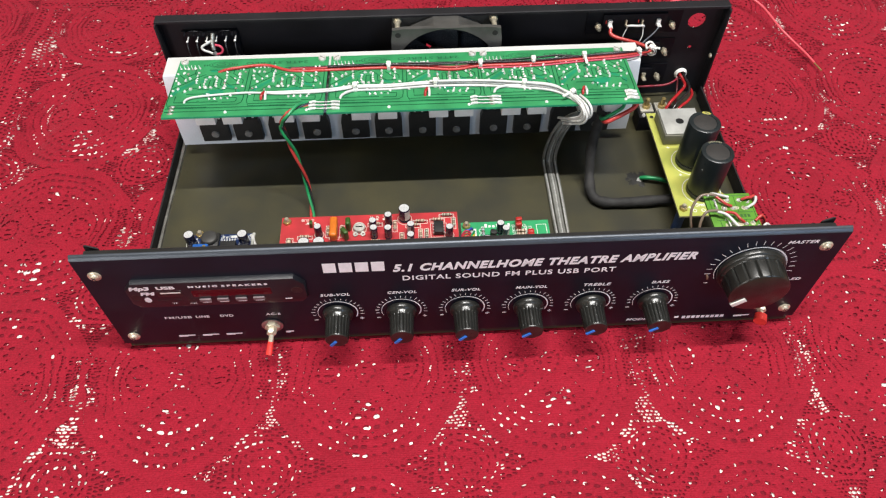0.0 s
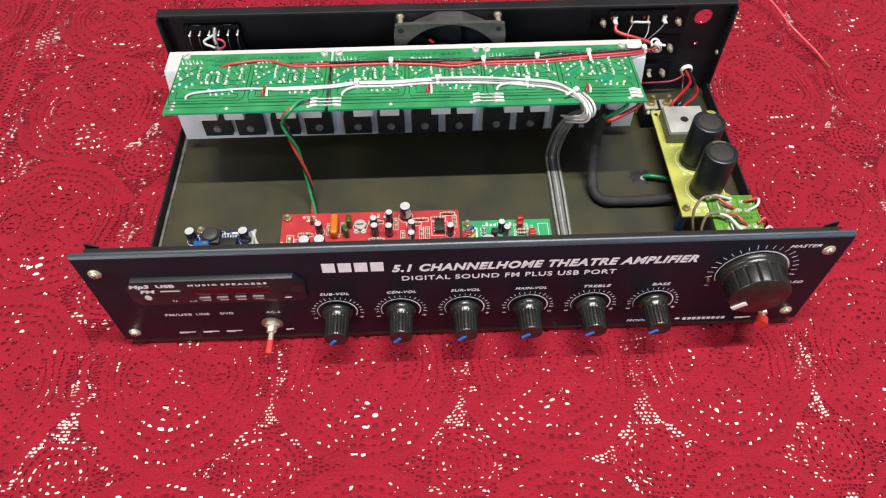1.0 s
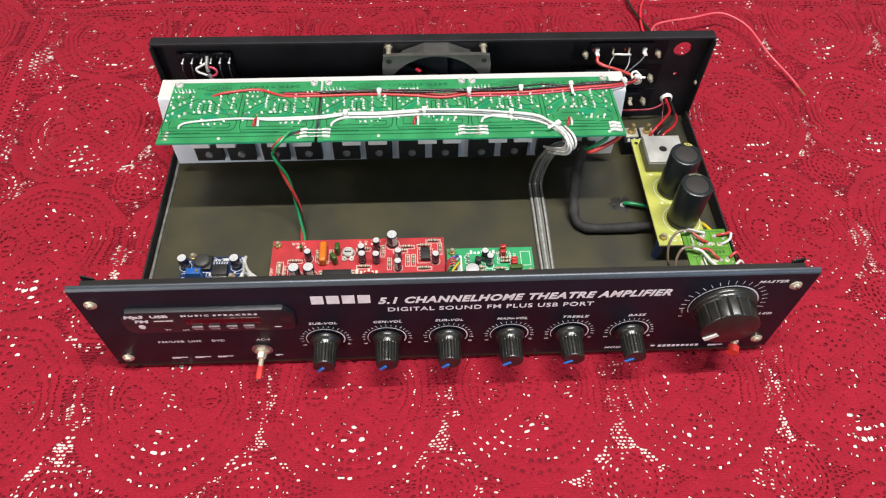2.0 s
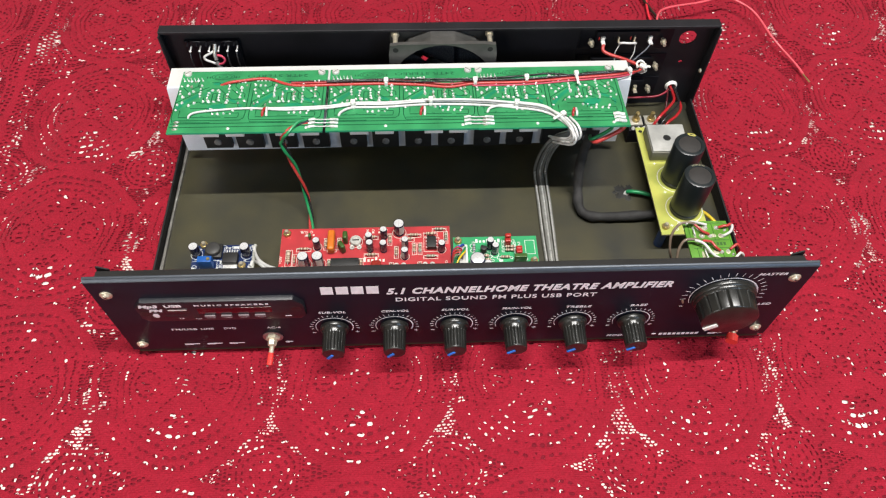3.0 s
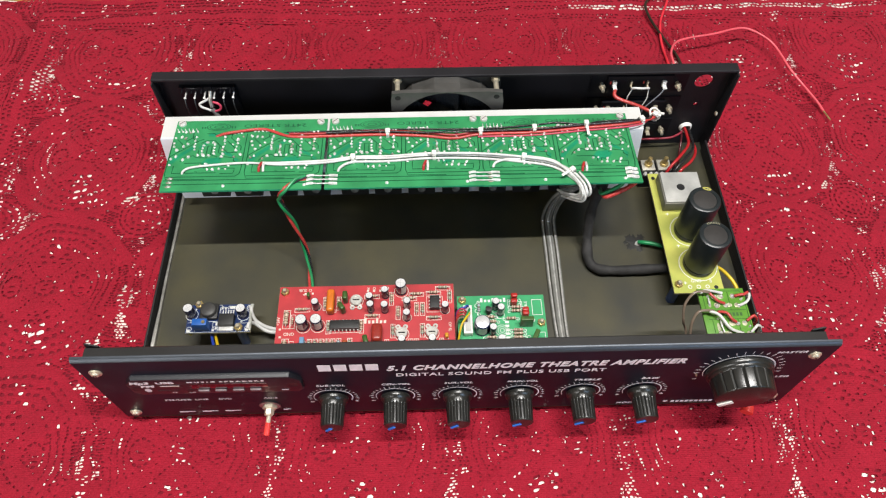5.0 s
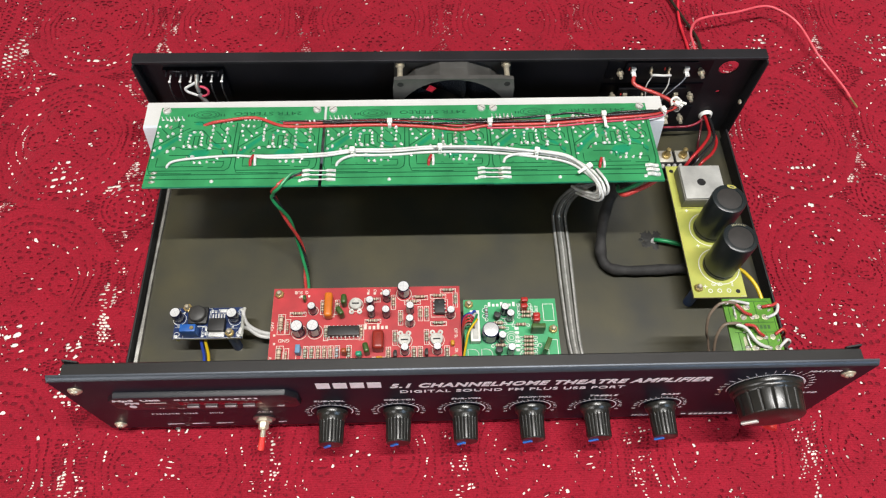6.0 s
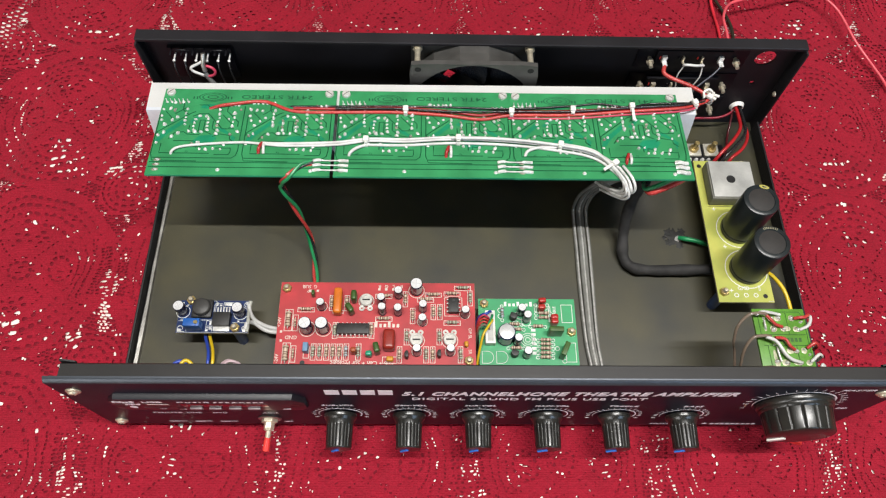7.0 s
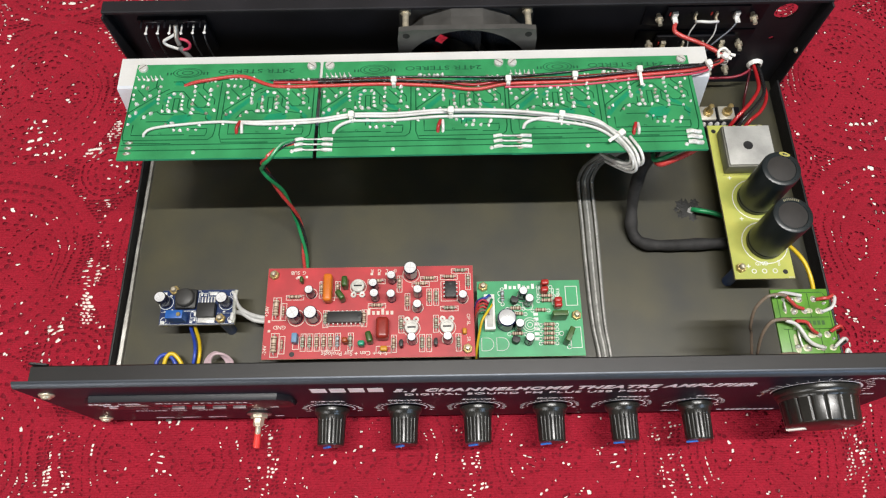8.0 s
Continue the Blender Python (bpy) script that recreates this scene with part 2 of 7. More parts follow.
PLASTER = material("wall_plaster", (0.30, 0.27, 0.23), 0.8, vary=0.06, size=3, grain=60, bump=0.1)
bm = bmesh.new()
box(bm, -2200, 2400, -2400, 2400, -120, -40)
part("ground", bm, material("floor_screed", (0.09, 0.05, 0.03), 0.5, vary=0.2, size=8, grain=200), kind="structure")
for name, (x0, x1, y0, y1) in {"wall_north": (-2300, 2500, 2400, 2500), "wall_west": (-2300, -2200, -2400, 2400), "wall_east": (2400, 2500, -2400, 2400)}.items():
    bm = bmesh.new()
    box(bm, x0, x1, y0, y1, -40, 2700)
    part(name, bm, PLASTER, kind="structure")
bm = bmesh.new()
for x0, x1, z0, z1 in ((-2300, -1800, -40, 2700), (-900, 1000, -40, 2700), (2200, 2500, -40, 2700), (1000, 2200, -40, 850), (1000, 2200, 2150, 2700), (-1800, -900, 2000, 2700)):
    box(bm, x0, x1, -2500, -2400, z0, z1)
part("wall_south", bm, PLASTER, kind="structure")
bm = bmesh.new()
box(bm, -2300, 2500, -2500, 2500, 2700, 2800)
part("ceiling", bm, material("ceiling_white", (0.5, 0.48, 0.45), 0.85, vary=0.04, size=3, grain=60), kind="structure")


# ---- the crocheted cloth ----
def cloth_height(x, y):
    """Low rolls of the cloth, flat under and near the case."""
    dx, dy = max(abs(x) - 214, 0), max(y - 232, -2 - y, 0)
    away = min(1.0, math.hypot(dx, dy) / 70)
    roll = noise.noise(Vector((x / 130, y / 130, 0.3))) * 4.0 + noise.noise(Vector((x / 45, y / 45, 4.0))) * 1.6
    fold = 6.0 * math.exp(-((x + 333 - 0.08 * (y - 200)) / 13) ** 2) * (1 / (1 + math.exp((abs(y - 190) - 90) / 25)))
    ripple = min(1.0, math.hypot(dx, dy) / 10) * (1.1 * noise.noise(Vector((x / 15, y / 15, 6.0))) + 0.5 * noise.noise(Vector((x / 6, y / 6, 7.0))))
    return min(away * (roll - fold) + ripple, 5)


def knit(name, dark, light, wave):
    """Crimson knitted yarn: broad shade changes, fine courses and a fuzzy relief."""
    mat = bpy.data.materials.new(name)
    mat.use_nodes = True
    nt = mat.node_tree
    bsdf = nt.nodes["Principled BSDF"]
    info = nt.nodes.new("ShaderNodeNewGeometry")
    big, mid = nt.nodes.new("ShaderNodeTexNoise"), nt.nodes.new("ShaderNodeTexNoise")
    big.inputs["Scale"].default_value, mid.inputs["Scale"].default_value = 45, 650
    weave = nt.nodes.new("ShaderNodeTexWave")
    weave.wave_type, weave.bands_direction = "BANDS", "Y"
    weave.inputs["Scale"].default_value, weave.inputs["Distortion"].default_value, weave.inputs["Detail"].default_value, weave.inputs["Detail Scale"].default_value = wave, 3.0, 2, 4
    for n in (big, mid, weave):
        nt.links.new(info.outputs["Position"], n.inputs["Vector"])
    ramp = nt.nodes.new("ShaderNodeMix")
    ramp.data_type = "RGBA"
    ramp.inputs[6].default_value, ramp.inputs[7].default_value = (*dark, 1), (*light, 1)
    nt.links.new(big.outputs[0], ramp.inputs[0])
    dim = nt.nodes.new("ShaderNodeMix")
    dim.data_type, dim.blend_type = "RGBA", "MULTIPLY"
    dim.inputs[0].default_value = 0.45
    nt.links.new(ramp.outputs[2], dim.inputs[6])
    nt.links.new(mid.outputs[0], dim.inputs[7])
    nt.links.new(dim.outputs[2], bsdf.inputs["Base Color"])
    bsdf.inputs["Roughness"].default_value = 0.75
    bsdf.inputs["Sheen Weight"].default_value = 0.16
    bsdf.inputs["Sheen Tint"].default_value = (1.0, 0.35, 0.4, 1)
    bsdf.inputs["Specular IOR Level"].default_value = 0.2
    add = nt.nodes.new("ShaderNodeMath")
    add.operation = "MULTIPLY_ADD"
    add.inputs[1].default_value = 0.14
    nt.links.new(weave.outputs[0], add.inputs[0])
    nt.links.new(mid.outputs[0], add.inputs[2])
    bump = nt.nodes.new("ShaderNodeBump")
    bump.inputs["Strength"].default_value, bump.inputs["Distance"].default_value = 0.75, 0.0014
    nt.links.new(add.outputs[0], bump.inputs["Height"])
    nt.links.new(bump.outputs[0], bsdf.inputs["Normal"])
    return mat


LACE = knit("crimson_crochet", (0.272, 0.0042, 0.0182), (0.414, 0.0070, 0.0275), 240)
# the lace's crimson made darker: shade inside the eyelets is put into this colour
UNDER_SHADED = knit("shaded_under_layer", (0.17, 0.0035, 0.014), (0.26, 0.006, 0.021), 200)
COVER = material("pale_table_cover", (0.88, 0.84, 0.76), 0.6, vary=0.05, size=30, grain=800, bump=0.05)

# the pattern repeats on a lattice of medallions, drawn evenly and then laid where the cloth has been pulled to
PX, PY = 114.0, 124.0
COLS = [-525, -411, -297, -177, -62, 54, 161, 266, 372, 480]
ROWS_Y = [-270, -146, -22, 102, 228, 352, 476]
FIRST_COL, FIRST_ROW = -525.0, -270.0
WEST, EAST, SOUTH, NORTH = FIRST_COL + 1.5 * PX, FIRST_COL + 9.0 * PX, FIRST_ROW + 0.55 * PY, FIRST_ROW + 5.24 * PY
rng = random.Random(5)


def pulled(v, first, pitch, places):
    k = (v - first) / pitch
    i = min(max(int(math.floor(k)), 0), len(places) - 2)
    return places[i] + (places[i + 1] - places[i]) * (k - i)


def laid(x, y):
    """From the even pattern to the rumpled cloth."""
    x, y = pulled(x, FIRST_COL, PX, COLS), pulled(y, FIRST_ROW, PY, ROWS_Y)
    dx = 3.0 * noise.noise(Vector((x / 24, y / 24, 21))) + 0.9 * noise.noise(Vector((x / 8, y / 8, 31)))
    dy = 3.0 * noise.noise(Vector((x / 24, y / 24, 41))) + 0.9 * noise.noise(Vector((x / 8, y / 8, 51)))
    return x + dx, y + dy


def slack(x, y):
    """How far the stitches are pulled open: tight in front of the case, looser beside and behind it."""
    return min(max((-195 - x) / 40, 0.4 * (y - 215) / 50, 0.0), 1.0) if x < 205 else min(max(0.4 * min((y - 215) / 50, 1), 0.62 * min((x - 205) / 20, 1)), 1.0)


def oval(cx, cy, k=1.0, n=72):
    return [(cx + 0.496 * PX * k * math.cos(2 * math.pi * i / n), cy + 0.496 * PY * k * math.sin(2 * math.pi * i / n)) for i in range(n)]


def medallion_eyes(cx, cy):
    """Eyelets (x, y, half width, half height, turn) of one medallion: heart, two rosettes, bundles and four rows of arcs that thin out to the sides."""
    eyes = []
    for k in range(10):
        a = 2 * math.pi * k / 10
        eyes.append((6.6 * math.cos(a), 6.6 * math.sin(a), 1.25, 0.85, a + math.pi / 2))
    for q in (-1.9, 0.0, 1.9):
        eyes.append((0.3 * q, q, 1.7, 0.5, 0.0))
    for s in (-1, 1):
        for k in range(12):
            a = 2 * math.pi * k / 12
            eyes.append((s * 24 + 6.6 * math.cos(a), 0.5 + 8.4 * math.sin(a), 1.2, 0.8, a + math.pi / 2))
        for q in (-4.4, -2.2, 0.2):
            eyes.append((s * 24, q, 2.0, 0.5, 0.1 * s))
        for t in (-1, 1):
            for k in range(5):
                eyes.append((s * (8.5 + 2.6 * k), t * (11 + 2.3 * k), 0.85, 0.6, 0.7 * s * t))
        for k, (x, y) in enumerate(((-6, 21.5), (0, 22.5), (6, 21.5), (-8.6, 25.6), (-2.9, 26.4), (2.9, 26.4), (8.6, 25.6), (-5, 30), (5, 30))):
            eyes.append((x, s * y, 1.5, 1.0, 0.0))
    for k in range(105):
        a, r = rng.uniform(0, 2 * math.pi), rng.uniform(8, 56)
        eyes.append((0.92 * r * math.cos(a), r * math.sin(a), rng.uniform(0.45, 0.95), rng.uniform(0.3, 0.6), rng.uniform(-0.4, 0.4)))
    # net beside the neighbouring medallion
    for s in (-1, 1):
        for j in range(-8, 9):
            half = 0.496 * PX * math.sqrt(1 - (2.1 * j / (0.496 * PY)) ** 2)
            for i in range(3):
                eyes.append((s * (half - 1.9 - 2.7 * i - 0.7 * (j % 2)), 2.1 * j, 0.95, 0.62, 0.25))
    for row, r in enumerate((36.0, 42.4, 48.8, 55.0)):
        for s in (-1, 1):
            pitch = 5.9
            n = int(radians(70) * r / pitch)
            for k in range(-n, n + 1):
                a = k * pitch / r
                size = max(0.5, 1.0 - 0.62 * (abs(a) / radians(70)) ** 1.3)
                eyes.append((0.92 * r * math.sin(a), s * r * math.cos(a), 1.65 * size, 1.15 * size, -a * s))
            if row < 3:
                m = int(radians(26) * r / 2.3)
                for k in range(-m, m + 1):
                    a = k * 2.3 / r
                    eyes.append((s * 0.92 * (r - 1.5 * (row - 1)) * math.cos(a), r * math.sin(a), 0.78, 0.6, a * s + math.pi / 2))
    return [(cx + x, cy + y, w, h, a) for x, y, w, h, a in eyes]


def star_eyes(cx, cy):
    """Eyelets of the filling between four medallions: a flower, and net in the four points."""
    eyes = []
    for n, r, w, h in ((7, 4.4, 0.95, 0.65), (12, 9.0, 1.25, 0.8), (18, 13.2, 1.4, 0.75), (26, 17.2, 1.35, 0.7)):
        for k in range(n):
            a = 2 * math.pi * (k + 0.5 * (n == 12)) / n
            eyes.append((r * math.cos(a), r * math.sin(a), w, h, a + math.pi / 2))
    for s in (-1, 1):
        # net in the upper and lower points, wide cells near the flower and thin slots further out
        row, y = 0, 20.6
        while y < 54:
            wide = y < 42
            half = 0.5 * PX - 0.5 * PX * math.sqrt(max(0.0, 1 - ((0.5 * PY - y) / (0.5 * PY)) ** 2)) - 1.9
            pitch = 2.9 if wide else 2.8
            n = int(max(0.0, min(half, 13.0)) / pitch + 0.5)
            for k in range(-n, n + 1):
                x = (k + 0.5 * (row % 2) - 0.25) * pitch
                if abs(x) < max(half, 1.2):
                    eyes.append((x, s * y, 1.12 if wide else 1.05, 0.72 if wide else 0.45, 0.0))
            y += 2.15 if wide else 1.8
            row += 1
        # and in the side points
        row, x = 0, 20.6
        while x < 46:
            half = 0.5 * PY - 0.5 * PY * math.sqrt(max(0.0, 1 - ((0.5 * PX - x) / (0.5 * PX)) ** 2)) - 1.9
            n = int(max(0.0, min(half, 10.0)) / 2.3 + 0.5)
            for k in range(-n, n + 1):
                y = (k + 0.5 * (row % 2) - 0.25) * 2.3
                if abs(y) < max(half, 1.0):
                    eyes.append((s * x, y, 1.2, 0.7, 0.0))
            x += 3.0
            row += 1
        # bundles of open cells on the slants
        for t in (-1, 1):
            for i in range(5):
                for j in range(5):
                    x, y = s * (11.5 + 2.8 * i + 1.4 * (j % 2)), t * (12.5 + 2.15 * j)
                    if math.hypot(x, y) > 19.6:
                        eyes.append((x, y, 1.15, 0.78, 0.0))
    return [(cx + x, cy + y, w, h, a) for x, y, w, h, a in eyes]


def clipped(outline, axis, limit, sign):
    """The part of an outline on one side of a line."""
    out = []
    for i, p in enumerate(outline):
        q = outline[(i + 1) % len(outline)]
        a, b = sign * (limit - p[axis]), sign * (limit - q[axis])
        if a >= 0:
            out.append(p)
        if (a > 0) != (b > 0) and a != b:
            k = a / (a - b)
            out.append((p[0] + (q[0] - p[0]) * k, p[1] + (q[1] - p[1]) * k))
    return out


def inside(x, y, outline):
    hit = False
    for i, (ax, ay) in enumerate(outline):
        bx, by = outline[i - 1]
        if (ay > y) != (by > y) and x < (bx - ax) * (y - ay) / (by - ay) + ax:
            hit = not hit
    return hit


def bared(x, y):
    """Where the second layer of the cloth is open too, so that the pale cover shows: bundles in the stars, the lower arcs, stray spots."""
    s = 0.5 * noise.noise(Vector((x / 34, y / 34, 3.1))) + 0.6 * noise.noise(Vector((x / 6.5, y / 6.5, 9.4))) + 0.68 * noise.noise(Vector((x / 2.6, y / 2.6, 5.7))) + (0.2 if y < 0 else (0.12 if x > 205 else 0.02))
    u, v = ((x - FIRST_COL) / PX + 0.5) % 1.0 - 0.5, ((y - FIRST_ROW) / PY + 0.5) % 1.0 - 0.5
    s += 0.42 * math.exp(-(u * PX / 20) ** 2 - ((v * PY + 36) / 13) ** 2)
    p, q = (u % 1.0 - 0.5) * PX, (v % 1.0 - 0.5) * PY
    for px, py, rx, ry, k in ((0, 35, 5.5, 19, 0.8), (-15, 17, 8, 7, 0.8), (15, 17, 7, 6, 0.4), (-15, -18, 7, 6, 0.45), (0, -30, 5, 10, 0.4), (0, 57, 5, 9, 0.5), (0, -57, 4, 10, 0.36)):
        s += k * math.exp(-((p - px) / rx) ** 2 - ((q - py) / ry) ** 2)
    if y > NORTH + 10 and 120 < x < 420 and abs(y - NORTH - 17) < 5:
        s += 0.9
    return s > 0.55


def lace_panel(name, outline, eyes, relief, parent, step=3.0):
    """One panel of the lace: its outline filled, every eyelet cut out as a hole of its own."""
    xs, ys = [p[0] for p in outline], [p[1] for p in outline]
    wx, wy = laid(sum(xs) / len(xs), sum(ys) / len(ys))
    buried = abs(wx) < 150 and 60 < wy < 175
    pts, faces, near = [Vector(p) for p in outline], [list(range(len(outline)))], {}

    def clear(x, y, r):
        for i in range(int(x // 6) - 1, int(x // 6) + 2):
            for j in range(int(y // 6) - 1, int(y // 6) + 2):
                for px, py, pr in near.get((i, j), ()):
                    if math.hypot(px - x, py - y) < r + pr:
                        return False
        return True

    edge = outline + [((outline[i][0] + outline[i - 1][0]) / 2, (outline[i][1] + outline[i - 1][1]) / 2) for i in range(len(outline))]
    for x, y, w, h, turn in [] if buried else eyes:
        r = 0.5 * (w + h)
        x, y = x + rng.uniform(-0.35, 0.35), y + rng.uniform(-0.3, 0.3)
        qx, qy = laid(x, y)
        if abs(qx) < 203 and 14 < qy < 222:
            continue
        open_ = 0.55 + 0.9 * noise.noise(Vector((qx / 15, qy / 15, 2.0))) + 0.45 * slack(qx, qy)
        open_ -= 0.45 if qy > 226 and -190 < qx < 150 else 0.0
        if open_ < 0.0 and rng.random() < 0.4 or not inside(x, y, outline) or not clear(x, y, r * 0.95 + 0.3):
            continue
        if any(abs(px - x) < 2.4 and abs(py - y) < 2.4 and math.hypot(px - x, py - y) < r + 0.5 for px, py in edge):
            continue
        grow = min(max(0.72 + 0.42 * open_, 0.62), 1.12 + 0.2 * slack(qx, qy)) * rng.uniform(0.85, 1.12)
        grow *= 1.18 if bared(x, y) and w > 1.4 else 1.0
        near.setdefault((int(x // 6), int(y // 6)), []).append((x, y, r))
        n = 8 if w > 0.9 else 6
        c, s, first = math.cos(turn), math.sin(turn), len(pts)
        for k in range(n):
            a = 2 * math.pi * (k + 0.5) / n
            g = grow * rng.uniform(0.88, 1.14)
            p, q = w * g * math.copysign(abs(math.cos(a)) ** 0.8, math.cos(a)), h * g * math.copysign(abs(math.sin(a)) ** 0.8, math.sin(a))
            pts.append(Vector((x + c * p - s * q, y + s * p + c * q)))
        faces.append(list(range(first, first + n)))
    rim = len(pts)
    if not buried:
        for i in range(int((max(xs) - min(xs)) / step) + 1):
            for j in range(int((max(ys) - min(ys)) / step) + 1):
                x, y = min(xs) + step * (i + 0.5 * (j % 2)) + rng.uniform(-0.5, 0.5), min(ys) + step * j + rng.uniform(-0.5, 0.5)
                if clear(x, y, 0.75) and inside(x, y, outline) and not any(abs(px - x) < 0.9 and abs(py - y) < 0.9 for px, py in edge):
                    pts.append(Vector((x, y)))
    co, _, tris, origin_v, _, origin_f = delaunay_2d_cdt(pts, [], faces, 0, 1e-4)
    verts = []
    for v, org in zip(co, origin_v):
        x, y = laid(v.x, v.y)
        at_rim = bool(org) and len(outline) <= org[0] < rim
        lift = relief(v.x, v.y) if not (org and org[0] < len(outline)) else -0.1
        verts.append((x, y, cloth_height(x, y) + lift + (-0.22 if at_rim else 0.08) + rng.uniform(-0.12, 0.12)))
    return sheet(name, verts, [t for t, org in zip(tris, origin_f) if org == [0] or tuple(org) == (0,)], LACE, parent)


def sheet(name, verts, faces, material, parent, label=""):
    me = bpy.data.meshes.new(name)
    me.from_pydata([(x * MM, y * MM, z * MM) for x, y, z in verts], [], faces)
    me.materials.append(material)
    me.shade_smooth()
    ob = new(name, me)
    ob.parent = parent
    return tagged(ob, label=label)


def medallion_relief(cx, cy):
    def lift(x, y):
        r = math.hypot((x - cx) / 0.92, y - cy)
        if r > 31:
            return 0.42 * math.cos(2 * math.pi * (r - 36) / 6.4 + math.pi)
        d = min(math.hypot(x - cx - q, y - cy) for q in (-24, 0, 24))
        return 0.35 * math.cos(2 * math.pi * (d - 6.6) / 6.6 + math.pi) if d < 10 else 0.15
    return lift


def star_relief(cx, cy):
    return lambda x, y: 0.28 * math.cos(2 * math.pi * (math.hypot(x - cx, y - cy) - 4.6) / 5.2 + math.pi) if math.hypot(x - cx, y - cy) < 18 else 0.0


def crop(outline, west=WEST):
    for axis, limit, sign in ((0, west, -1), (0, EAST, 1), (1, SOUTH, -1), (1, NORTH, 1)):
        outline = clipped(outline, axis, limit, sign) if outline else outline
    return outline


cloth = thing("tablecloth", "crimson crocheted lace tablecloth spread flat, slightly rumpled", "tablecloth")
for i in range(2, 10):
    for j in range(0, 6):
        cx, cy = FIRST_COL + PX * i, FIRST_ROW + PY * j
        outline = crop(oval(cx, cy))
        if len(outline) > 3:
            lace_panel("medallion", outline, medallion_eyes(cx, cy), medallion_relief(cx, cy), cloth)


def astroid(cx, cy, n=18):
    """The outline between four medallions."""
    out = []
    for qx, qy, start in ((0.5, 0.5, 180), (-0.5, 0.5, 270), (-0.5, -0.5, 0), (0.5, -0.5, 90)):
        for k in range(n + 1):
            a = radians(start + 90 - 90 * k / n)
            out.append((cx + qx * PX + 0.496 * PX * math.cos(a), cy + qy * PY + 0.496 * PY * math.sin(a)))
    return out


for i in range(1, 9):
    for j in range(0, 6):
        cx, cy = FIRST_COL + PX * (i + 0.5), FIRST_ROW + PY * (j + 0.5)
        outline = crop(astroid(cx, cy))
        if len(outline) > 3:
            lace_panel("net_star", outline, star_eyes(cx, cy), star_relief(cx, cy), cloth)


def strip(name, x0, x1, y0, y1, eyes):
    """A straight border panel with its rows of eyelets."""
    n, m = max(2, int((x1 - x0) / 4)), max(2, int((y1 - y0) / 4))
    ring = [(x0 + (x1 - x0) * k / n, y0) for k in range(n)] + [(x1, y0 + (y1 - y0) * k / m) for k in range(m)]
    ring += [(x1 - (x1 - x0) * k / n, y1) for k in range(n)] + [(x0, y1 - (y1 - y0) * k / m) for k in range(m)]
    lace_panel(name, ring, eyes, lambda x, y: 0.0, cloth)


# the border: rows of square eyelets round solid strips, behind and at one side
BORDER_ROWS = ((3.0, 1.3, 0.8), (6.4, 1.3, 0.8), (15.5, 1.5, 1.0), (19.0, 1.5, 1.0), (26.0, 1.5, 1.0), (30.5, 1.6, 1.1), (35.0, 1.6, 1.1))
OUTER = WEST - 26
for k in range(8):
    x0, x1 = OUTER + (EAST - OUTER) * k / 8, OUTER + (EAST - OUTER) * (k + 1) / 8
    strip("border", x0, x1, NORTH, NORTH + 43, [(x0 + 2.6 + 4.6 * i + 2.3 * (n % 2), NORTH + y, w, h, 0.0) for n, (y, w, h) in enumerate(BORDER_ROWS) for i in range(int((x1 - x0) / 4.6))])
for k in range(5):
    y0, y1 = SOUTH + (NORTH - SOUTH) * k / 5, SOUTH + (NORTH - SOUTH) * (k + 1) / 5
    strip("border", OUTER, WEST, y0, y1, [(OUTER + x, y0 + 2.6 + 4.6 * i + 2.3 * (n % 2), w, h, 0.0) for n, (x, w, h) in enumerate(((3.5, 1.3, 1.0), (7.5, 1.3, 1.0), (16.5, 1.3, 1.0), (20.0, 1.3, 1.0), (23.5, 1.2, 0.9))) for i in range(int((y1 - y0) / 4.6))])
# beyond the border the pattern goes on
for j in range(1, 6):
    cx, cy = OUTER - PX / 2, FIRST_ROW + PY * j
    lace_panel("medallion", oval(cx, cy), medallion_eyes(cx, cy), medallion_relief(cx, cy), cloth)
    for side in (-1, 1):
        outline = clipped(astroid(cx + side * PX / 2, cy + PY / 2), 0, OUTER if side == 1 else OUTER - PX, side)
        lace_panel("net_star", outline, star_eyes(cx + side * PX / 2, cy + PY / 2), star_relief(cx + side * PX / 2, cy + PY / 2), cloth)


# the second layer under the lace, torn open in places, and the pale cover below
CELL = 1.5
X0, X1, Y0, Y1 = OUTER - PX, EAST, SOUTH, NORTH + 42
nx, ny = int((X1 - X0) / CELL), int((Y1 - Y0) / CELL)
index, verts, faces = {}, [], []


def lining_corner(i, j):
    if (i, j) not in index:
        x, y = X0 + CELL * i, Y0 + CELL * j
        wx, wy = laid(x, y)
        index[i, j] = len(verts)
        verts.append((wx + rng.uniform(-0.4, 0.4), wy + rng.uniform(-0.4, 0.4), cloth_height(wx, wy) - 1.05))
    return index[i, j]


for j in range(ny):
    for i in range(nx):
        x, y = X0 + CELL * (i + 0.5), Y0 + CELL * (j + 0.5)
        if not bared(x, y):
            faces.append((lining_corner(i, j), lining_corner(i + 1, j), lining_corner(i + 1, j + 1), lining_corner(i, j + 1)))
sheet("under_layer", verts, faces, UNDER_SHADED, cloth, "second layer under the lace, crimson darkened for eyelet shade, open in places")
nx, ny = 170, 130
verts = []
for j in range(ny + 1):
    for i in range(nx + 1):
        x, y = laid(X0 + (X1 - X0) * i / nx, Y0 + (Y1 - Y0) * j / ny)
        verts.append((x, y, cloth_height(x, y) - 1.25))
sheet("table_cover", verts, [(j * (nx + 1) + i, j * (nx + 1) + i + 1, (j + 1) * (nx + 1) + i + 1, (j + 1) * (nx + 1) + i) for j in range(ny) for i in range(nx)], COVER, cloth, "pale cover showing through the lace")
